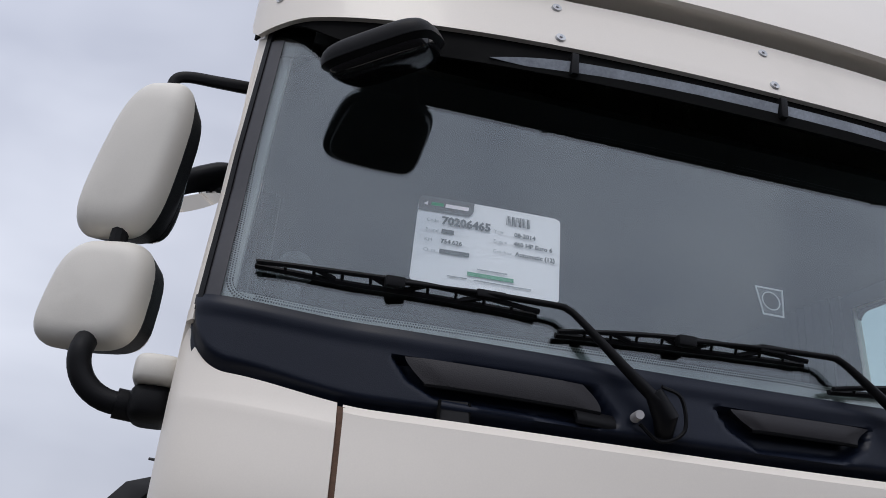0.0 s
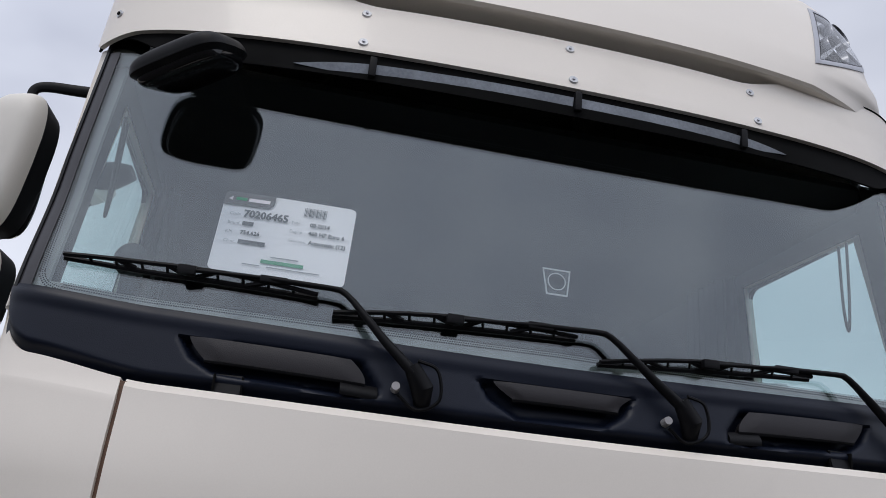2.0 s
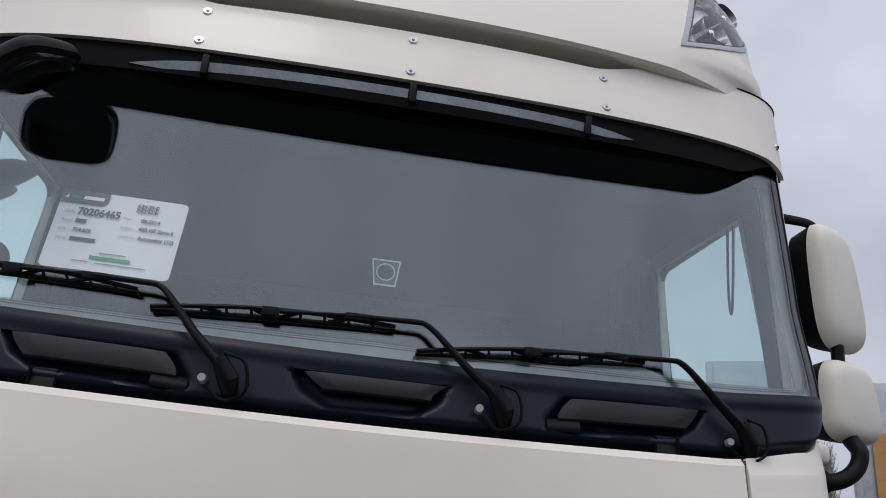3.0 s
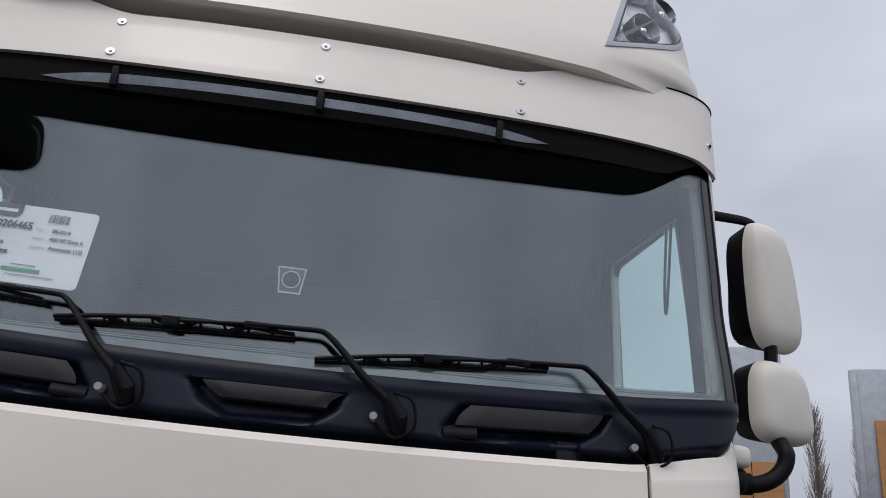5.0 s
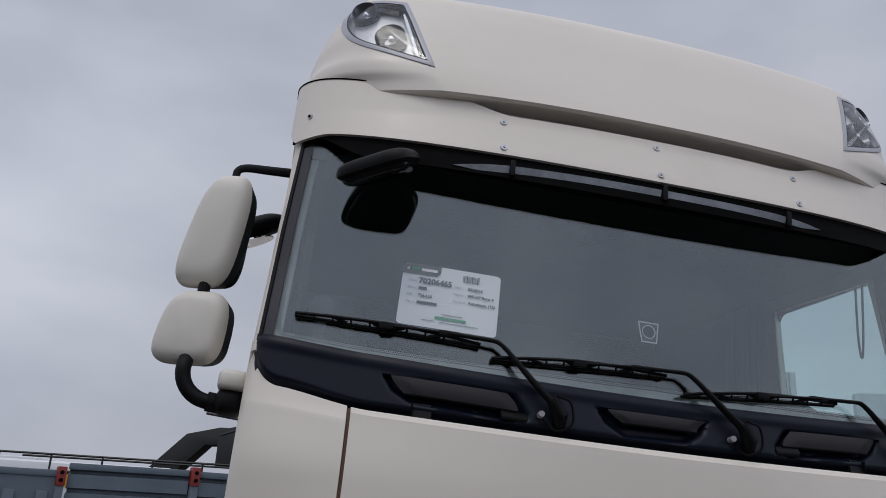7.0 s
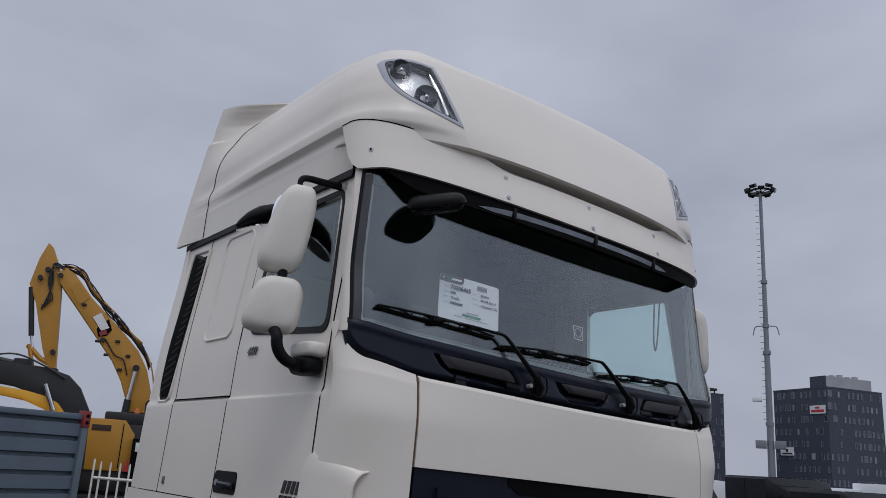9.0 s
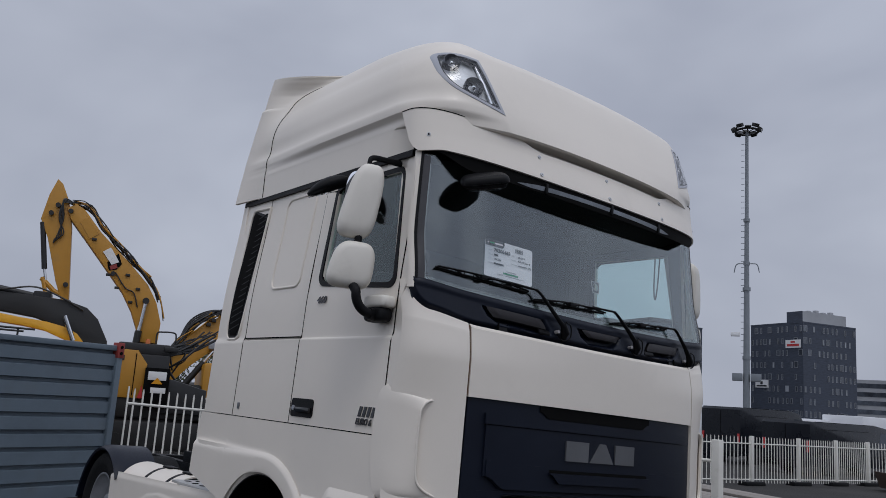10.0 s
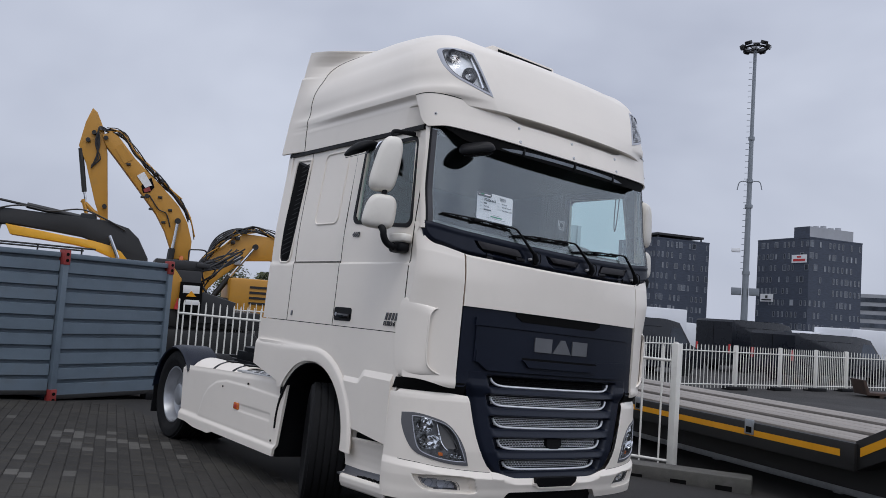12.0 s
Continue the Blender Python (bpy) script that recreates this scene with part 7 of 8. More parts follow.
box_truck = thing("box_trailer", "white high box trailer standing far behind containers", "trailer", m=pose(-11.0, 22.0, 0.08, 0, 0, -8))
part("body", box((-8.0, -1.25, 0.9), (4.8, 1.25, 2.38), 0.05), WHITE_BOX, box_truck)
part("nose", prism([(4.85, 0.7), (6.9, 0.7), (6.9, 1.5), (6.2, 2.05), (4.85, 2.18)], 2.3, "y", -1.15, 0.06), WHITE_BOX, box_truck)
part("window", prism([(5.6, 1.6), (6.3, 1.6), (6.0, 1.9), (5.6, 1.95)], 0.02, "y", -1.16), GLOSS_BLACK, box_truck)
for x in (-6.5, -5.2, 3.6):
    part("wheel", tube([(x, -1.2, 0.5), (x, -0.9, 0.5)], 0.5, 24), RUBBER, box_truck)
    part("wheel", tube([(x, 0.9, 0.5), (x, 1.2, 0.5)], 0.5, 24), RUBBER, box_truck)
part("chassis", box((-8.0, -0.5, 0.6), (6.5, 0.5, 1.0)), DARK_STEEL, box_truck)

# ---------------------------------------------------------------- fences
PICKET = bpy.data.meshes.new("picket")
bm = add_tube(bmesh.new(), [(0, 0, 0.06), (0, 0, 1.42), (0, 0, 1.46)], 0.0125, 8, [1, 1, 0.4])
finish(bm)
bm.to_mesh(PICKET)
bm.free()
PICKET.materials.append(FENCE)


def fence_panel(a, b, base_a, base_b, pickets, height=1.46, foot=True, thick_post=0.05):
    """One panel of picket fence from a to b, with the post at a and its concrete foot."""
    va, vb = Vector((*a, base_a)), Vector((*b, base_b))
    root = thing("fence_panel", "white painted steel picket fence panel on a concrete foot", "fence", "white picket fence panels")
    root.matrix_basis = Matrix.Translation(va)
    d = vb - va
    for k in range(pickets):
        p = new("picket", PICKET)
        p.parent = root
        q = d * ((k + 0.7) / (pickets + 0.4))
        p.matrix_basis = Matrix.Translation(q) @ Matrix.Diagonal((1, 1, height / 1.46, 1))
    for z in (0.16, height - 0.20):
        part("rail", tube([Vector((0, 0, z)), d + Vector((0, 0, z))], 0.018, 8), FENCE, root)
    part("post", box((-thick_post, -thick_post, 0.02), (thick_post, thick_post, height + 0.02), 0.01), FENCE, root)
    if foot:
        yaw = math.degrees(math.atan2(d.y, d.x))
        part("foot", box((-0.42, -0.16, -0.03), (0.42, 0.16, 0.11), 0.03), BLACK, root, "black rubber fence foot", at=pose(0, 0, 0, 0, 0, yaw))
    return root


line = [(16.0, 10.45), (18.6, 10.10), (20.75, 9.85), (22.6, 9.62), (24.3, 9.42), (27.0, 9.05)]
for a, b in zip(line, line[1:]):
    fence_panel(a, b, -0.245, -0.245, 16, 1.36)
fence_panel((0.10, 8.00), (2.0, 7.95), ground_z(0.1), ground_z(2.0), 16, 1.52, True, 0.012)
line = [(2.0, 7.95), (3.9, 8.05), (6.0, 8.6), (8.5, 9.2), (11.0, 9.8), (13.5, 10.2), (16.0, 10.45)]
for a, b in zip(line, line[1:]):
    fence_panel(a, b, ground_z(a[0]), ground_z(b[0]), 15, 1.52)
# a second fence farther back, beyond the machines
fence_panel((3.6, 16.4), (7.2, 14.8), -0.2, -0.2, 24, 1.60, False, 0.03)
# gate by the trailer
gate = fence_panel((4.20, 1.86), (3.72, 2.78), ground_z(4.2), ground_z(3.7), 4, 1.60, True, 0.046)
gate2 = fence_panel((3.66, 2.86), (3.2, 3.8), ground_z(3.66), ground_z(3.2), 5, 1.60, False, 0.02)
slab = thing("concrete_block", "long dark concrete fence block lying on pavers", "block", m=pose(3.86, 1.55, ground_z(3.86), 0, 0, -60))
part("block", box((-0.75, -0.17, -0.03), (0.85, 0.17, 0.16), 0.03), CONCRETE, slab)
for x in (-0.45, 0.05, 0.55):
    part("slot", box((x - 0.09, -0.178, -0.02), (x + 0.09, -0.168, 0.05)), SEAM, slab)

# ---------------------------------------------------------------- low-loader trailer
yaw = -14.4
trailer = thing("flat_trailer", "dark low flat trailer with plank deck and yellow edge stripe", "trailer", m=pose(4.15, -0.31, 0.0, 0, 0, yaw))
Z = 0.55
for k in range(9):
    x0 = 0.05 + 0.29 * k
    part("deck_plank", box((x0, -0.10, Z - 0.04), (x0 + 0.275, 11.0, Z - (0.035 if k in (2, 6) else 0.0)), 0.006), DECK if k not in (2, 6) else DARK_STEEL, trailer)
part("side_rail", box((-0.04, -0.12, Z - 0.30), (0.05, 11.0, Z - 0.02), 0.01), DARK_STEEL, trailer)
part("side_rail", box((2.66, -0.12, Z - 0.30), (2.75, 11.0, Z - 0.02), 0.01), DARK_STEEL, trailer)
part("edge_stripe", box((-0.046, 0.05, Z - 0.175), (-0.042, 11.0, Z - 0.105)), STRIPE, trailer, "yellow reflective edge stripe")
part("frame", box((0.3, -0.5, Z - 0.55), (2.4, 10.8, Z - 0.08)), DARK_STEEL, trailer)
neck = part("neck", prism([(-0.10, Z - 0.30), (-0.10, Z), (-0.75, Z + 0.34), (-3.2, Z + 0.42), (-3.2, Z + 0.10), (-0.75, Z + 0.02)], 2.70, "x", 0.0, 0.01), DARK_STEEL, trailer, "raised dark gooseneck end")
part("neck_stripe", prism([(-0.16, Z - 0.15), (-0.16, Z - 0.06), (-0.72, Z + 0.24), (-0.72, Z + 0.15)], 0.004, "x", -0.006), STRIPE, trailer)
for y in (1.3, 3.4, 5.5):
    lash = part("lashing_point", box((-0.062, y - 0.07, Z - 0.16), (-0.046, y + 0.07, Z + 0.01), 0.006), GALV, trailer)
    part("lashing_ring", box((-0.068, y - 0.04, Z - 0.14), (-0.062, y + 0.04, Z - 0.07), 0.004), SEAM, lash)
for z in (-0.10, 0.04):
    part("guard_rail", box((0.42, -0.4, z), (0.46, 4.8, z + 0.085), 0.015), GALV, trailer, "galvanised side guard rail")
for y in (0.5, 2.4, 4.4):
    part("guard_post", box((0.46, y - 0.05, -0.12), (0.52, y + 0.05, Z - 0.28)), GALV, trailer)
for y in (6.5, 7.8, 9.1):
    for x in (0.1, 2.1):
        part("wheel", tube([(x, y, 0.10), (x + 0.45, y, 0.10)], 0.36, 24), RUBBER, trailer)

for k, (x, y, w, top, wood) in enumerate(((3.96, 5.25, 0.58, 3.30, 2.25), (5.20, 4.95, 0.60, 3.13, 2.66))):
    st = thing("stake_panel", "galvanised steel stake panel with orange plywood boards on a trailer", "panel", "stake panels on the trailer", m=pose(x, y, Z, 0, 0, -24))
    part("plate", box((-w / 2, -0.03, 0), (w / 2, 0.03, top - Z), 0.008), GALV, st)
    for sx in (-1, 1):
        part("flange", box((sx * w / 2 - 0.03, -0.06, 0), (sx * w / 2 + 0.03, 0.04, top - Z - 0.01), 0.008), GALV, st)
    part("board", box((-w / 2 + 0.14, -0.095, 0.0), (w / 2 - 0.02, -0.065, wood - Z), 0.004), PLY, st, "orange plywood board")
    part("board_seam", box((-w / 2 + 0.30, -0.098, 0.0), (-w / 2 + 0.306, -0.094, wood - Z - 0.01)), SEAM, st)

# ---------------------------------------------------------------- excavators
EX_AT = Matrix(((0.9578, 0.2874, 0, -4.457 + 0.2874 * 22), (-0.2874, 0.9578, 0, -4.412 + 0.9578 * 22), (0, 0, 1, 0), (0, 0, 0, 1)))
CROSS = material("pale_logo_white", (0.75, 0.75, 0.74), 0.5, spread=0.03)


def arm(name, outline, depth, mat, parent, label="", shift=0.0):
    return part(name, prism(outline, depth, "y", -depth / 2 + shift, 0.025), mat, parent, label)


ex = thing("excavator", "yellow tracked excavator with raised folded boom behind fence", "excavator", "excavators", m=EX_AT)
stick = arm("stick", [(-1.15, 5.97), (-1.03, 5.87), (-0.85, 5.48), (-0.72, 4.92), (-0.55, 3.19), (-0.72, 3.21), (-0.88, 3.6), (-1.04, 4.12), (-1.18, 4.58), (-1.38, 5.0), (-1.28, 5.59)], 0.34, YELLOW, ex, "yellow box-section stick")
boom = arm("boom", [(-0.87, 5.31), (-0.69, 5.44), (-0.49, 5.33), (-0.06, 4.83), (0.65, 4.19), (1.09, 3.75), (1.33, 3.35), (1.48, 2.88), (1.46, 2.4), (1.06, 2.4), (0.98, 2.65), (0.8, 3.09), (0.55, 3.51), (0.15, 3.99), (-0.43, 4.68), (-0.75, 5.05)], 0.46, YELLOW, ex, "yellow bent boom")
part("boom_plate", prism([(-0.55, 5.02), (-0.40, 5.16), (-0.12, 4.80), (-0.30, 4.66)], 0.02, "y", -0.245), YELLOW, boom)
part("stick_cylinder", tube([(-1.33, -0.12, 4.93), (-1.15, -0.12, 3.87)], 0.058, 12), DARK_STEEL, ex)
part("stick_rod", tube([(-1.15, -0.12, 3.87), (-1.09, -0.12, 3.62)], 0.028, 10), ROD, ex)
part("link", tube([(-1.18, -0.10, 3.66), (-0.90, -0.10, 3.40), (-0.62, -0.10, 3.26)], 0.055, 8), YELLOW, ex)
part("link", tube([(-1.16, -0.12, 3.68), (-1.02, -0.12, 3.22), (-0.80, -0.12, 3.18)], 0.045, 8), YELLOW, ex)
part("coupler", box((-0.98, -0.2, 3.02), (-0.50, 0.2, 3.22), 0.05), DARK_STEEL, ex)
for off in (-0.30, 0.30):
    part("boom_rod", tube([(1.09, off, 3.35), (1.02, off, 2.62)], 0.042, 10), ROD, ex)
    part("boom_cylinder", tube([(1.02, off, 2.66), (0.96, off, 1.9)], 0.075, 12), DARK_STEEL, ex)
    part("boom_pin", tube([(1.09, off - 0.05, 3.36), (1.09, off + 0.05, 3.36)], 0.075, 12), DARK_STEEL, ex)
for x, z in ((-1.18, 5.15), (-0.78, 5.25), (-1.06, 5.35), (-0.66, 3.55), (0.30, 3.92)):
    part("pin", tube([(x, -0.27, z), (x, 0.27, z)], 0.055, 12), DARK_STEEL, ex)
part("logo_plate", prism([(0.14, 4.16), (0.36, 4.40), (0.46, 4.16), (0.36, 4.02), (0.20, 3.98)], 0.008, "y", -0.244), SEAM, boom)
part("logo_shape", prism([(0.02, 4.40), (0.18, 4.52), (0.40, 4.20), (0.24, 4.12)], 0.006, "y", -0.252), CROSS, boom)
part("logo_shape", prism([(0.20, 4.08), (0.34, 4.16), (0.38, 4.06), (0.24, 4.00)], 0.006, "y", -0.252), CONT_RED, boom)
rng = random.Random(4)
for k in range(5):
    pts = [(-0.80, 5.42), (-0.43, 5.37), (-0.07, 4.94), (0.30, 4.58), (0.65, 4.26), (1.10, 3.84), (1.36, 3.40)]
    part("boom_hose", tube(bend([(x + rng.uniform(-0.01, 0.03), -0.18 + 0.08 * k, z + 0.03 + 0.05 * math.sin(i * 2.1 + k)) for i, (x, z) in enumerate(pts)], 5), 0.017, 6), HOSE, ex)
for k in range(4):
    part("stick_hose", tube(bend([(-0.62 + 0.02 * k, -0.2 + 0.03 * k, 5.36), (-0.95, -0.24, 5.42 + 0.03 * k), (-1.0 + 0.03 * k, -0.24, 5.05), (-0.86 - 0.05 * k, -0.22, 4.72 - 0.05 * k), (-1.05, -0.2, 4.55 - 0.03 * k)], 6), 0.016, 6), HOSE, ex)
for k in range(16):
    t0 = rng.randint(0, 4)
    line = [(-0.80, 5.42), (-0.43, 5.40), (-0.07, 4.96), (0.30, 4.60), (0.65, 4.28), (1.10, 3.86), (1.36, 3.42), (1.52, 2.9)]
    pts = [(x + rng.uniform(-0.02, 0.07), rng.uniform(-0.3, 0.1), z + rng.uniform(-0.02, 0.10)) for x, z in line[t0:t0 + 4]]
    part("boom_hose", tube(bend(pts, 4), rng.choice((0.012, 0.016, 0.02)), 5), YELLOW if k % 3 == 0 else HOSE, ex)
for x, z in ((0.42, 3.60), (0.20, 3.88), (0.75, 3.30), (0.62, 3.92), (0.88, 3.62), (-0.2, 4.66)):
    part("pipe_clip", box((x - 0.05, -0.27, z - 0.03), (x + 0.05, -0.23, z + 0.03), 0.01), DARK_STEEL, ex)
part("side_pipe", tube(bend([(0.35, -0.25, 3.95), (0.60, -0.26, 3.62), (0.80, -0.26, 3.52), (0.92, -0.25, 3.2)]), 0.016, 6), HOSE, ex)
for k in range(12):
    part("deck_hose", tube(bend([(1.5 + rng.uniform(0, 0.5), -0.7, 1.5 + rng.random() * 0.5), (1.6 + rng.uniform(0, 0.5), -0.8, 2.0 + 0.3 * rng.random()), (1.9 + rng.uniform(0, 0.6), -0.7, 2.2 + 0.3 * rng.random()), (2.3 + rng.uniform(0, 0.5), -0.6, 2.4 + 0.4 * rng.random())]), rng.choice((0.014, 0.02, 0.028)), 6), HOSE, ex)
part("side_mirror", box((1.60, -0.95, 2.20), (1.92, -0.85, 2.32), 0.03), HOSE, ex)
# house, counterweight, tracks
body = part("upper_body", prism([(-0.30, 1.14), (1.28, 1.14), (1.28, 1.90), (1.06, 2.19), (0.60, 2.20), (-0.30, 2.20)], 2.3, "y", -1.0, 0.05), YELLOW, ex, "yellow counterweight")
part("side_panel", prism([(1.60, 0.85), (2.60, 0.85), (2.62, 1.40), (1.86, 1.60), (1.60, 1.60)], 2.2, "y", -1.05, 0.04), HOSE, ex)
part("badge_panel", box((1.25, -1.14, 0.95), (1.78, -1.00, 1.83), 0.02), SEAM, ex)
part("badge_shape", box((1.32, -1.15, 1.56), (1.71, -1.138, 1.75), 0.01), CROSS, ex)
part("badge_shape", prism([(1.40, 1.48), (1.64, 1.48), (1.52, 1.62)], 0.006, "y", -1.152), STRIPE, ex)
part("badge_bar", box((1.40, -1.148, 1.28), (1.72, -1.138, 1.40), 0.004), CROSS, ex)
part("red_mark", prism([(1.14, 1.15), (1.25, 1.15), (1.22, 1.45)], 0.006, "y", -1.11), SIGN_RED, ex)
for x0, x1, z0, z1 in ((0.41, 0.79, 1.95, 2.07),):
    part("side_vent", box((x0, -1.012, z0), (x1, -0.99, z1), 0.01), RUST, ex)
for x in (0.22, 1.02):
    part("door_seam", box((x, -1.008, 1.20), (x + 0.02, -0.99, 2.12)), SEAM, ex)
part("engine_block", box((0.95, -0.92, 1.15), (1.75, 1.0, 2.12), 0.04), HOSE, ex)
part("engine_deck", box((0.62, -0.9, 2.10), (1.75, 1.0, 2.36), 0.05), HOSE, ex)
part("exhaust", tube([(1.28, 0.2, 2.3), (1.28, 0.2, 2.75)], 0.05, 10), DARK_STEEL, ex)
part("beacon", disc((1.25, -0.4, 2.36), (0, 0, 1), 0.06, 0.12, 14, 0.8), AMBER, ex)
part("hand_rail", tube(bend([(1.42, -0.6, 2.36), (1.42, -0.6, 2.62), (1.55, -0.6, 2.66), (1.78, -0.6, 2.66), (1.84, -0.6, 2.58), (1.84, -0.6, 2.30)]), 0.018, 8), HOSE, ex)
for y in (-1.25, 0.75):
    track = part("track", prism([(-0.6, 0.35), (-0.35, 0.05), (3.1, 0.05), (3.35, 0.35), (3.1, 0.66), (-0.35, 0.66)], 0.55, "y", y, 0.04), DARK_STEEL, ex, "dark steel crawler track")
    for k in range(5):
        part("track_roller", tube([(0.1 + 0.68 * k, y - 0.02, 0.25), (0.1 + 0.68 * k, y + 0.57, 0.25)], 0.16, 14), DARK_STEEL, ex)
part("undercarriage", box((0.4, -0.8, 0.25), (2.4, 0.9, 0.75)), DARK_STEEL, ex)
part("belly", box((-0.25, -0.95, 0.72), (3.30, 1.20, 1.16), 0.04), DARK_STEEL, ex)

EX2 = Matrix(((0.9578, 0.2874, 0, -4.457 + 0.2874 * 19), (-0.2874, 0.9578, 0, -4.412 + 0.9578 * 19), (0, 0, 1, 0), (0, 0, 0, 1)))
e2 = thing("excavator", "grey and yellow excavator boom lowered behind containers", "excavator", "excavators", m=EX2)
arm("boom", [(-4.3, 2.2), (-3.6, 2.9), (-2.95, 3.05), (-2.35, 3.05), (-1.79, 3.03), (-1.01, 3.0), (-0.42, 2.97), (-0.04, 2.86), (0.18, 2.66), (0.40, 2.25), (0.46, 1.2), (0.05, 1.2), (-0.29, 2.12), (-0.53, 2.47), (-0.97, 2.6), (-1.5, 2.66), (-2.27, 2.73), (-3.2, 2.7), (-3.9, 2.0)], 0.44, DARK_STEEL, e2, "dark grey bent boom")
arm("boom_side", [(-2.40, 2.73), (-1.18, 2.57), (-0.72, 2.53), (-0.38, 2.46), (-0.15, 2.35), (0.0, 2.18), (-0.30, 2.19), (-0.74, 2.36), (-1.12, 2.42), (-2.30, 2.52)], 0.46, YELLOW2, e2, "yellow lower boom side")
part("boom_cylinder", tube([(-2.05, -0.1, 3.15), (-0.95, -0.1, 2.99)], 0.062, 12), HOSE, e2)
part("boom_rod", tube([(-3.3, -0.1, 3.32), (-2.05, -0.1, 3.15)], 0.026, 8), DARK_STEEL, e2)
part("cylinder_eye", box((-1.02, -0.2, 2.88), (-0.70, 0.2, 3.10), 0.05), HOSE, e2)
part("boom_hose", tube(bend([(-2.9, -0.25, 2.9), (-2.2, -0.25, 3.12), (-1.6, -0.25, 3.06), (-1.0, -0.25, 3.16), (-0.5, -0.25, 3.0), (-0.1, -0.25, 2.8)]), 0.018, 6), HOSE, e2)
part("arm_rod", tube([(-0.41, -0.3, 2.66), (-0.20, -0.3, 2.20)], 0.045, 10), ROD, e2)
part("stick_link", prism([(-2.95, 2.3), (-2.6, 2.35), (-2.5, 2.8), (-2.62, 3.08), (-2.95, 3.0)], 0.5, "y", -0.25, 0.03), HOSE, e2)
part("house", box((-1.7, -1.1, 0.8), (0.2, 1.2, 1.50), 0.1), YELLOW2, e2)
for y in (-1.2, 0.7):
    part("track", prism([(-2.6, 0.35), (-2.35, 0.05), (0.2, 0.05), (0.45, 0.35), (0.2, 0.7), (-2.35, 0.7)], 0.5, "y", y, 0.04), DARK_STEEL, e2)

EX3 = Matrix(((0.9578, 0.2874, 0, -4.457 + 0.2874 * 26), (-0.2874, 0.9578, 0, -4.412 + 0.9578 * 26), (0, 0, 1, 0), (0, 0, 0, 1)))
e3 = thing("excavator", "yellow excavator with low bent boom parked behind another", "excavator", "excavators", m=EX3)
b3 = arm("boom", [(1.93, 2.3), (2.36, 2.83), (2.74, 3.12), (3.29, 3.51), (4.13, 3.47), (5.2, 3.0), (5.8, 2.4), (5.5, 2.2), (4.9, 2.6), (4.19, 2.74), (3.36, 2.67), (2.6, 2.02), (2.13, 1.5), (1.8, 1.5)], 0.46, YELLOW, e3, "yellow bent boom")
part("boom_rod", tube([(3.65, -0.3, 3.12), (2.95, -0.3, 2.15)], 0.05, 10), ROD, e3)
part("boom_cylinder", tube([(2.95, -0.3, 2.15), (2.40, -0.3, 1.35)], 0.085, 12), DARK_STEEL, e3)
part("boom_pin", tube([(3.65, -0.36, 3.12), (3.65, 0.36, 3.12)], 0.09, 12), DARK_STEEL, e3)
for k in range(6):
    part("boom_hose", tube(bend([(1.85 + 0.08 * k, -0.34 + 0.1 * k, 1.6), (2.0 + 0.05 * k, -0.36 + 0.1 * k, 2.35 + 0.06 * k), (2.5, -0.34 + 0.1 * k, 2.98 + 0.07 * k), (3.1, -0.3 + 0.1 * k, 3.52 + 0.03 * k), (3.8, -0.25 + 0.08 * k, 3.60), (4.6, -0.2, 3.35)], 5), 0.024, 6), HOSE, e3)
rng = random.Random(11)
for k in range(26):
    s0 = rng.uniform(0.0, 0.55)
    line = [(1.9, 1.9), (2.15, 2.55), (2.6, 3.05), (3.1, 3.48), (3.6, 3.66), (4.2, 3.58), (4.9, 3.2)]
    i0 = rng.randint(0, 3)
    pts = [(x + rng.uniform(-0.10, 0.05), rng.uniform(-0.42, 0.1), z + rng.uniform(-0.12, 0.14)) for x, z in line[i0:i0 + rng.randint(3, 4)]]
    part("boom_hose", tube(bend(pts, 5), rng.choice((0.014, 0.018, 0.024)), 5), YELLOW if k % 3 == 0 else HOSE, e3)
for k in range(7):
    x = rng.uniform(2.0, 3.4)
    z = 1.9 + (x - 1.9) * 1.0
    part("hose_clamp", box((x - 0.06, -0.36, z - 0.05 + 0.25), (x + 0.06, -0.20, z + 0.30), 0.01), DARK_STEEL, e3)
part("work_lamp", box((3.02, -0.45, 2.52), (3.22, -0.30, 2.80), 0.03), STEEL, e3)
part("house", box((2.9, -0.9, 0.9), (5.2, 1.3, 2.12), 0.12), YELLOW, e3)
for k in range(4):
    part("house_vent", box((3.5, -0.92, 1.35 + 0.16 * k), (4.6, -0.90, 1.42 + 0.16 * k)), DARK_STEEL, e3)
part("house_front", box((1.5, -0.9, 0.8), (2.9, 1.3, 1.5), 0.06), DARK_STEEL, e3)
for y in (-1.2, 0.8):
    part("track", prism([(0.8, 0.35), (1.05, 0.0), (4.6, 0.0), (4.85, 0.35), (4.6, 0.75), (1.05, 0.75)], 0.55, "y", y, 0.04), DARK_STEEL, e3)

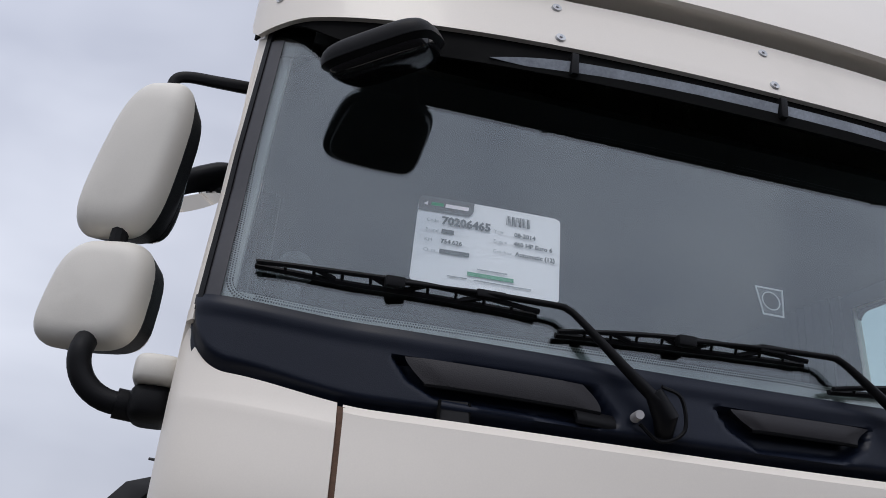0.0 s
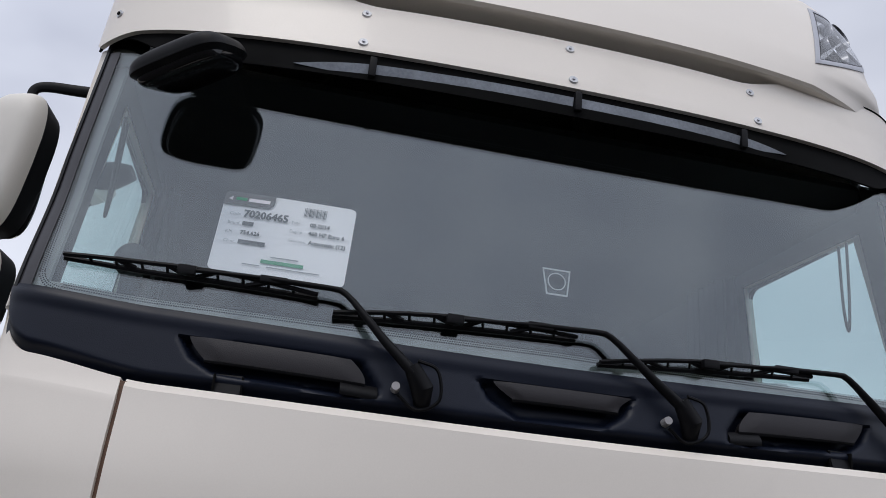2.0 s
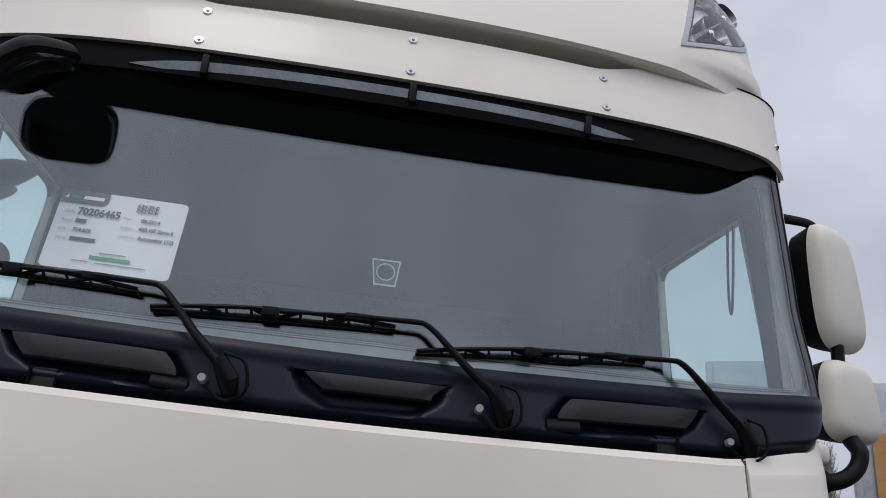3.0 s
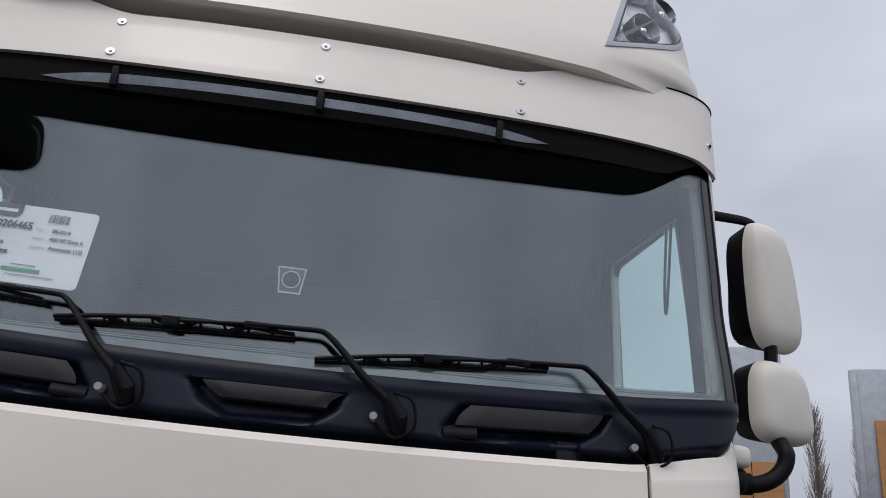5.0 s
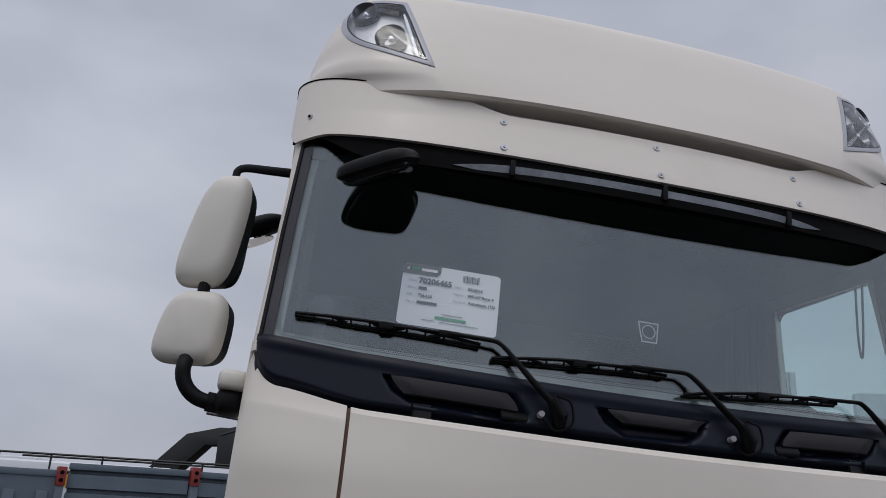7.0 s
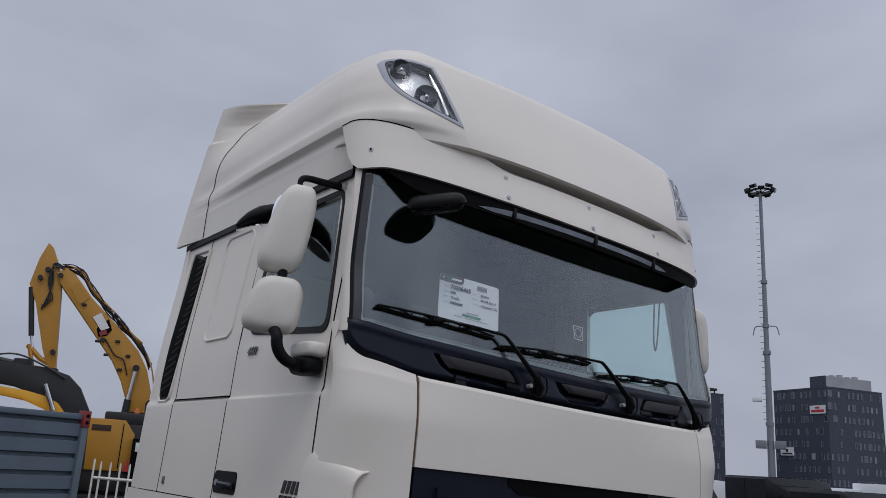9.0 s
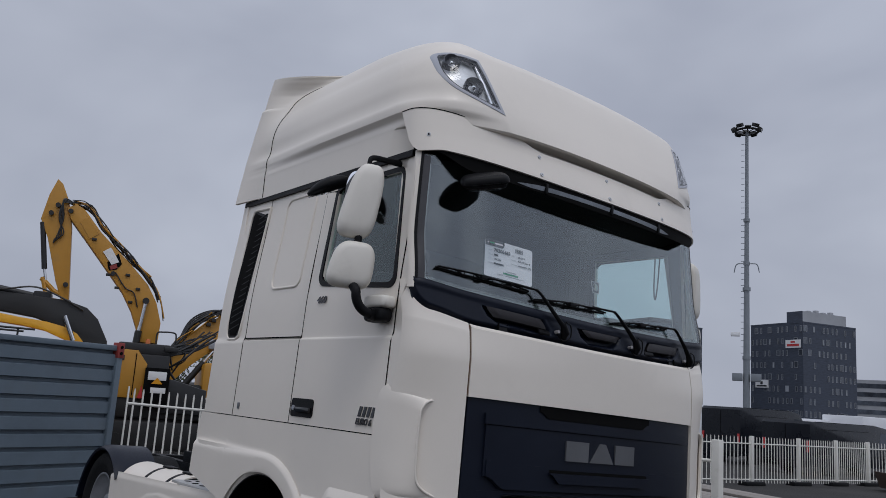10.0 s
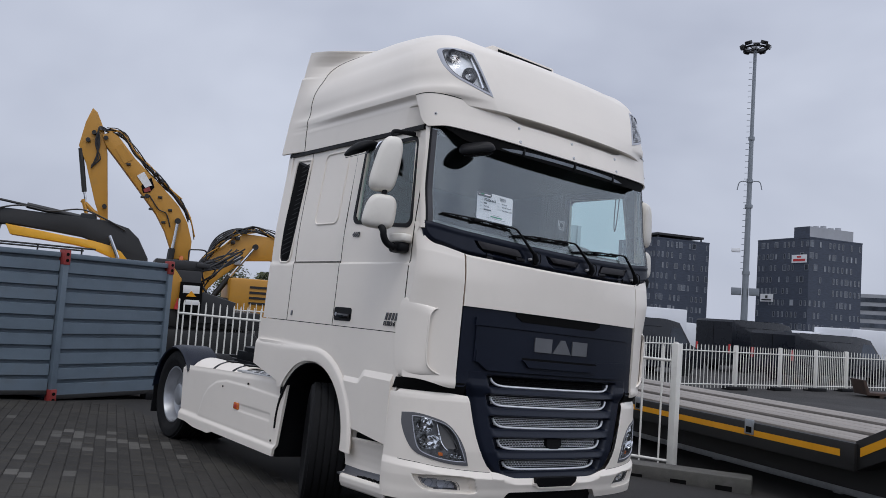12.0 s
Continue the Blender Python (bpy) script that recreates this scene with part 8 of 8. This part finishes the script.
# ---------------------------------------------------------------- vans behind the fence
def van(x, y, z, length, height, mat, label, group, nose=True):
    root = thing("van", label, "van", group, m=pose(x, y, z, 0, 0, -5))
    hh = height
    prof = [(0.0, 0.35), (0.0, hh - 0.10), (0.10, hh), (length * 0.62, hh), (length * 0.74, hh - 0.10), (length * 0.86, hh * 0.58), (length * 0.97, hh * 0.47), (length, hh * 0.30), (length, 0.30)]
    part("body", prism(prof, 1.98, "y", 0.0, 0.05), mat, root)
    part("rear_seam", box((-0.006, 0.98, 0.45), (0.004, 1.0, hh - 0.15)), SEAM, root)
    for sy, yy in ((-1, -0.004), (1, 1.984)):
        w = part("side_window", prism([(length * 0.64, hh * 0.58), (length * 0.83, hh * 0.58), (length * 0.745, hh * 0.86), (length * 0.66, hh * 0.86)], 0.006, "y", yy), PANE, root)
        part("side_rib", box((length * 0.10, yy - 0.006, hh * 0.60), (length * 0.56, yy + 0.008, hh * 0.62), 0.003), mat, root)
        part("side_rib", box((length * 0.10, yy - 0.006, hh * 0.86), (length * 0.56, yy + 0.008, hh * 0.875), 0.003), mat, root)
    part("windscreen", prism([(length * 0.752, hh - 0.14), (length * 0.855, hh * 0.60), (length * 0.865, hh * 0.60), (length * 0.765, hh - 0.13)], 1.7, "y", 0.14), PANE, root)
    for sy in (0.04, 1.82):
        part("tail_lamp", box((-0.02, sy, 0.85), (0.0, sy + 0.11, 1.25), 0.01), SIGN_RED, root)
    part("rear_bumper", box((-0.10, 0.05, 0.30), (0.0, 1.93, 0.55), 0.03), BLACK, root)
    part("belt_rail", box((length * 0.04, -0.012, hh * 0.36), (length * 0.80, 0.0, hh * 0.40), 0.003), BLACK, root)
    part("roof_groove", box((length * 0.05, 0.02, hh - 0.02), (length * 0.60, 0.05, hh + 0.008), 0.003), SEAM, root)
    for fx in (length * 0.2, length * 0.82):
        for yy in (0.0, 1.70):
            part("wheel", tube([(fx, yy - 0.01, 0.34), (fx, yy + 0.29, 0.34)], 0.34, 20), RUBBER, root)
    return root


van(27.6, 16.0, -0.26, 5.6, 2.32, VAN, "black panel van parked behind the white fence", "parked black vans")
van(25.4, 11.9, -0.26, 7.0, 1.93, VAN, "black panel van with a low roof behind the white fence", "parked black vans")
van(17.35, 14.6, -0.26, 5.5, 2.10, VAN, "black panel van parked with its nose by another van", "parked black vans")
for x, y, w, h in ((27.2, 21.6, 4.2, 2.78), (41.5, 17.4, 8.0, 2.45), (36.0, 20.0, 5.0, 2.1)):
    bt = thing("box_van", "white box van standing behind the black vans", "van", "white box vans", m=pose(x, y, -0.3, 0, 0, -8))
    part("body", box((0, 0, 0.8), (w, 2.4, h), 0.06), WHITE_BOX, bt)
    part("cab", prism([(w + 0.02, 0.6), (w + 1.9, 0.6), (w + 1.9, 1.3), (w + 1.2, 2.1), (w + 0.02, 2.15)], 2.1, "y", 0.15, 0.05), WHITE_BOX, bt)
    for fx in (1.2, w + 1.0):
        part("wheel", tube([(fx, 0.0, 0.42), (fx, 0.3, 0.42)], 0.42, 20), RUBBER, bt)
trough = thing("steel_trough", "rusty dark steel trough standing in front of the fence", "trough", m=pose(22.6, 7.9, -0.25, 0, 0, -40))
part("trough", prism([(0.0, 0.08), (3.0, 0.08), (3.15, 0.55), (3.05, 0.55), (2.92, 0.16), (0.08, 0.16), (-0.05, 0.55), (-0.15, 0.55)], 0.9, "y", 0.0, 0.01), RUST, trough)
for x in (0.4, 2.4):
    part("skid", box((x, 0.0, 0.0), (x + 0.12, 0.9, 0.08)), RUST, trough)

# ---------------------------------------------------------------- floodlight mast
mast = thing("floodlight_mast", "tall tapered grey floodlight mast with a ring of lamps", "mast", m=pose(47.46, 27.78, -0.3) @ Matrix.Scale(0.787, 4))
for z0, z1, r in ((0, 7.6, 0.32), (7.6, 13.6, 0.27), (13.6, 19.8, 0.22), (19.8, 28.0, 0.17)):
    part("shaft", tube([(0, 0, z0), (0, 0, z1 + 0.1)], r, 14, [1.0, 0.86]), MAST_GREY, mast)
for z in (7.6, 13.6, 15.9, 19.8):
    part("collar", tube([(0, 0, z - 0.15), (0, 0, z + 0.15)], 0.34 if z < 14 else 0.28, 14), MAST_GREY, mast)
part("lamp_ring", add_tube(bmesh.new(), [(1.0 * math.cos(a), 1.0 * math.sin(a), 28.1) for a in (2 * math.pi * k / 24 for k in range(25))], 0.10, 6), DARK_STEEL, mast)
for k in range(10):
    a = 2 * math.pi * k / 10
    lampm = Matrix.Translation((1.12 * math.cos(a), 1.12 * math.sin(a), 28.15 + 0.25 * (k % 2))) @ pose(0, 0, 0, 0, 28, math.degrees(a))
    lp = part("floodlight", box((-0.18, -0.27, -0.16), (0.20, 0.27, 0.16), 0.03), DARK_STEEL, mast, at=lampm)
    part("lamp_face", box((0.201, -0.22, -0.12), (0.212, 0.22, 0.12)), LENS, lp)
    part("spoke", tube([(0.1 * math.cos(a), 0.1 * math.sin(a), 28.0), (1.0 * math.cos(a), 1.0 * math.sin(a), 28.1)], 0.04, 6), DARK_STEEL, mast)
view = Vector((0.87, 0.49, 0))
left = Vector((-0.49, 0.87, 0))
for sg in (-1, 1):
    part("hook", tube(bend([left * sg * 0.30 + Vector((0, 0, 15.9)), left * sg * 0.85 + Vector((0, 0, 15.8)), left * sg * 1.05 + Vector((0, 0, 15.1))]), 0.05, 6), MAST_GREY, mast)
    part("junction_box", box((-0.35, -0.42, 5.6), (0.35, 0.42, 6.25), 0.04), MAST_GREY, mast, at=Matrix.Translation(left * sg * 0.75) @ pose(0, 0, 0, 0, 0, 29))
part("security_unit", box((-0.22, -0.20, 9.45), (0.22, 0.55, 9.80), 0.05), SIGN_WHITE, mast, at=Matrix.Translation(left * 0.75) @ pose(0, 0, 0, 0, 0, 29))
for k in range(36):
    part("climbing_step", tube([left * 0.20 + Vector((0, 0, 8 + 0.54 * k)), left * 0.48 + Vector((0, 0, 8 + 0.54 * k))], 0.025, 5), MAST_GREY, mast)

# ---------------------------------------------------------------- office blocks
def window_mesh(w, h, mat, name):
    """A pane with a pale frame and a sill."""
    bm = bmesh.new()
    add_box(bm, (-w / 2 + 0.09, -0.05, 0.12), (w / 2 - 0.09, 0.10, h - 0.09))
    panes = len(bm.faces)
    for lo, hi in (((-w / 2, -0.10, 0), (w / 2, 0.10, 0.12)), ((-w / 2, -0.10, h - 0.09), (w / 2, 0.10, h)), ((-w / 2, -0.10, 0.12), (-w / 2 + 0.09, 0.10, h - 0.09)), ((w / 2 - 0.09, -0.10, 0.12), (w / 2, 0.10, h - 0.09))):
        add_box(bm, lo, hi)
    bm.faces.ensure_lookup_table()
    for f in bm.faces[panes:]:
        f.material_index = 1
    finish(bm)
    me = bpy.data.meshes.new(name)
    bm.to_mesh(me)
    bm.free()
    me.materials.append(mat)
    me.materials.append(WINDOW_FRAME)
    return me



WIN_N = window_mesh(0.58, 1.5, PANE, "narrow_window")
WIN_NL = window_mesh(0.58, 1.5, PANE_LIGHT, "narrow_window_pale")
WIN_W = window_mesh(1.25, 1.6, PANE, "wide_window")
WIN_WL = window_mesh(1.25, 1.6, PANE_LIGHT, "wide_window_pale")


def office(corner, yaw, wide, deep, height, floors, seed, label):
    """A block whose near corner stands at corner; its two near walls run to the left and to the right of it."""
    root = thing("office_block", label, "building", "dark office blocks", m=pose(corner[0], corner[1], -1.0, 0, 0, yaw))
    part("wall", box((0, 0, 0), (wide, deep, height), 0.0), BRICK, root)
    part("parapet", box((-0.06, -0.06, height), (wide + 0.06, deep + 0.06, height + 0.35)), BRICK, root)
    r = random.Random(seed)
    step = height / floors
    for f in range(floors):
        z = step * f + step * 0.30
        for wall, length in (("x", wide), ("y", deep)):
            n = int(length / 1.45)
            skip = set(r.sample(range(n), 4))
            wides = set(r.sample(range(n), 2))
            for k in range(n):
                if k in skip:
                    continue
                a = (k + 0.5) * length / n + r.uniform(-0.15, 0.15)
                pale = r.random() < 0.13
                me = (WIN_WL if pale else WIN_W) if k in wides else (WIN_NL if pale else WIN_N)
                w = new("window", me)
                w.parent = root
                w.matrix_basis = pose(a, 0, z) if wall == "x" else pose(0, a, z, 0, 0, -90)
    return root


blk = office((199.8, 104.3), -16.0, 18.6, 18.4, 28.0, 9, 3, "dark blue-grey brick office block with plant room on its roof")
part("plant_room", box((0.9, 0.9, 28.35), (16.2, 6.0, 31.2)), PLANT, blk)
# thin slab in dark brick colour, painting the shade on the plant room's left face
part("plant_room_dark", box((0.6, 0.9, 28.35), (0.9, 6.0, 31.2)), BRICK, blk)
for k in range(4):
    part("roof_unit", box((4 + 2.6 * k, 2, 31.2), (5.1 + 2.6 * k, 3, 31.7 + 0.3 * (k % 2))), PLANT, blk)
s1 = part("sign_board", box((-0.30, 0.6, 21.6), (-0.12, 5.6, 23.7)), SIGN_WHITE, blk, "white sign board with red bars")
part("sign_bar", box((-0.36, 1.0, 22.0), (-0.31, 5.1, 22.6)), SIGN_RED, s1)
part("sign_bar", box((-0.36, 2.4, 22.9), (-0.31, 3.8, 23.35)), SIGN_RED, s1)
s2 = part("sign_board", box((-0.30, 11.8, 11.2), (-0.12, 16.4, 13.3)), SIGN_WHITE, blk, "white sign board with dark bars")
part("sign_bar", box((-0.36, 12.3, 11.5), (-0.31, 15.9, 11.9)), PRINT, s2)
part("sign_bar", box((-0.36, 13.7, 12.1), (-0.31, 14.5, 12.9)), PRINT, s2)
blk2 = office((177.7, 135.9), -16.0, 18.0, 18.0, 26.4, 9, 8, "dark blue-grey brick office block with flat roof canopy")
part("roof_canopy", box((1.0, 1.0, 27.6), (16.8, 15, 28.2)), DARK_STEEL, blk2)
for x, y in ((1.5, 1.5), (16.2, 1.5), (1.5, 14.2), (16.2, 14.2)):
    part("canopy_post", box((x, y, 26.7), (x + 0.3, y + 0.3, 27.6)), DARK_STEEL, blk2)
low = thing("glass_office", "low pale office building with bands of glass", "building", m=pose(272, 104, -1.0, 0, 0, 15))
part("wall", box((0, 0, 0), (60, 30, 17.5)), PLANT, low)
for k in range(6):
    part("glass_band", box((-0.1, -0.1, 1.2 + 2.75 * k), (60.1, 30.1, 2.6 + 2.75 * k)), PANE, low)

# ---------------------------------------------------------------- trees
def poplar(x, y, height, seed):
    r = random.Random(seed)
    root = thing("poplar", "bare upright poplar tree with thin brown twigs", "tree", "bare poplars", m=pose(x, y, -0.4))
    part("trunk", tube([(0, 0, 0), (0.05, 0, height * 0.4), (0, 0.05, height * 0.97)], 0.22, 8, [1, 0.6, 0.12]), BARK, root)
    bm = bmesh.new()
    for k in range(210):
        z = height * (0.12 + 0.84 * r.random())
        a = r.uniform(0, 2 * math.pi)
        length = (0.10 + 0.17 * (1 - z / height)) * height * r.uniform(0.5, 1.0)
        spread = r.uniform(0.14, 0.36)
        p0 = Vector((0, 0, z))
        p1 = p0 + Vector((math.cos(a) * length * spread, math.sin(a) * length * spread, length * 0.5))
        p2 = p0 + Vector((math.cos(a) * length * spread * 1.5, math.sin(a) * length * spread * 1.5, length))
        add_tube(bm, [p0, p1, p2], 0.022, 3, [1, 0.7, 0.3])
        for q in range(3):
            b = a + r.uniform(-1.3, 1.3)
            s = p0.lerp(p2, r.uniform(0.3, 0.9))
            add_tube(bm, [s, s + Vector((math.cos(b) * 0.35, math.sin(b) * 0.35, r.uniform(0.5, 1.1)))], 0.010, 3)
    part("crown", bm, TWIG, root, smooth=80)
    return root


for k, (x, y, h) in enumerate(((31.5, 50.0, 8.6), (33.8, 48.5, 7.4), (36.0, 47.0, 8.0), (38.5, 46.5, 6.8), (29.0, 52.0, 7.2))):
    poplar(x, y, h, 20 + k)


def shrub(x, y, h, w, seed):
    r = random.Random(seed)
    root = thing("tree", "small dull green spring tree far behind machines", "tree", "distant small trees", m=pose(x, y, -0.3))
    bm = bmesh.new()
    add_tube(bm, [(0, 0, 0), (0.1, 0, h * 0.5)], 0.16, 8, [1, 0.6])
    for k in range(9):
        a = r.uniform(0, 6.28)
        add_tube(bm, [(0, 0, h * 0.3), (math.cos(a) * w * 0.35, math.sin(a) * w * 0.35, h * r.uniform(0.6, 0.95))], 0.06, 5, [1, 0.4])
    part("trunk", bm, BARK, root)
    verts, faces = [], []
    for k in range(1500):
        a, q = r.uniform(0, 6.28), r.random() ** 0.5
        z = h * (0.35 + 0.65 * r.random())
        rad = w * 0.5 * q * math.sin(math.pi * min(0.98, (z / h - 0.25) / 0.8)) ** 0.6 * (0.75 + 0.35 * math.sin(3 * a + seed))
        c = Vector((math.cos(a) * rad, math.sin(a) * rad, z))
        u = Vector((r.uniform(-1, 1), r.uniform(-1, 1), r.uniform(-1, 1))).normalized() * 0.11
        v = u.orthogonal().normalized() * 0.07
        b = len(verts)
        verts += [c - u, c + v, c + u, c - v]
        faces.append((b, b + 1, b + 2, b + 3))
    me = bpy.data.meshes.new("crown")
    me.from_pydata(verts, [], faces)
    me.materials.append(LEAF)
    cr = new("crown", me)
    cr.parent = root
    return root


for k, (x, y, h, w) in enumerate(((19.4, 51.0, 4.2, 3.2), (21.6, 50.0, 3.7, 2.8), (17.0, 52.0, 3.6, 3.0), (24.0, 49.0, 3.4, 3.0))):
    shrub(x, y, h, w, 40 + k)

# ---------------------------------------------------------------- paving stones
PAVER = material("worn_paving_brick", (0.034, 0.031, 0.027), 0.82, spec=0.25, spread=0.28, scale=5, fine=150, bump=0.3, per_object=0.20, dirt=(0.062, 0.057, 0.044), dirt_amount=0.45, dirt_scale=0.9)
PAVER_PALE = material("pale_paving_brick", (0.088, 0.083, 0.074), 0.82, spec=0.25, spread=0.2, scale=9, fine=150, bump=0.25, per_object=0.2)
PW, PL, GAP = 0.105, 0.212, 0.005


def paver_mesh(name, mat):
    bm = bmesh.new()
    w, l, b = PW / 2 - GAP / 2, PL / 2 - GAP / 2, 0.006
    low = [bm.verts.new((sx * w, sy * l, -0.02)) for sx, sy in ((-1, -1), (1, -1), (1, 1), (-1, 1))]
    mid = [bm.verts.new((sx * w, sy * l, 0.004)) for sx, sy in ((-1, -1), (1, -1), (1, 1), (-1, 1))]
    top = [bm.verts.new((sx * (w - b), sy * (l - b), 0.009)) for sx, sy in ((-1, -1), (1, -1), (1, 1), (-1, 1))]
    for k in range(4):
        q = (k + 1) % 4
        bm.faces.new((low[k], low[q], mid[q], mid[k]))
        bm.faces.new((mid[k], mid[q], top[q], top[k]))
    bm.faces.new(top)
    me = bpy.data.meshes.new(name)
    bm.to_mesh(me)
    bm.free()
    me.materials.append(mat)
    return me


P_DARK, P_PALE = paver_mesh("paving_brick", PAVER), paver_mesh("paving_brick_pale", PAVER_PALE)
ground_ob = bpy.data.objects["ground"]
r = random.Random(11)
spots = []
TURNED = pose(0, 0, 0, 0, 0, -16)
for i in range(-60, 20):
    for k in range(-12, 44):
        p = TURNED @ Vector((PW * i, PL * (k + 0.5 * (i % 2)), 0))
        if -6.2 < p.x < -0.9 and 0.6 < p.y < 7.25:
            spots.append(p)
spots.sort(key=lambda p: abs(p.x + 2.1) + 0.6 * abs(p.y - 4.0))
PATCHES = [(-2.15, 4.05, 0.42), (-1.45, 4.15, 0.40), (-2.3, 4.7, 0.2), (-2.9, 2.6, 0.25)]
verts, faces = [], []
proto = [v.co.copy() for v in P_DARK.vertices]
pf = [tuple(f.vertices) for f in P_DARK.polygons]
for n, p in enumerate(spots):
    z = ground_z(p.x) + r.uniform(-0.003, 0.002)
    m = Matrix.Translation((p.x, p.y, z)) @ pose(0, 0, 0, r.uniform(-0.6, 0.6), 2.5 + r.uniform(-0.6, 0.6), -16 + r.uniform(-0.8, 0.8))
    near = min(math.hypot((p.x - a) / 1.3, p.y - b) / c for a, b, c in PATCHES)
    pale = r.random() < (0.32 if near < 1 else 0.02)
    if n < 300 or (pale and n < 420):
        ob = new("paving_brick", P_PALE if pale else P_DARK)
        ob.parent = ground_ob
        ob.matrix_basis = m
    else:
        b = len(verts)
        verts += [m @ v for v in proto]
        faces += [tuple(b + q for q in f) for f in pf]
me = bpy.data.meshes.new("paving_bricks")
me.from_pydata(verts, [], faces)
me.materials.append(PAVER)
rest = new("paving_bricks", me)
rest.parent = ground_ob
rest["kind"] = "stuff"
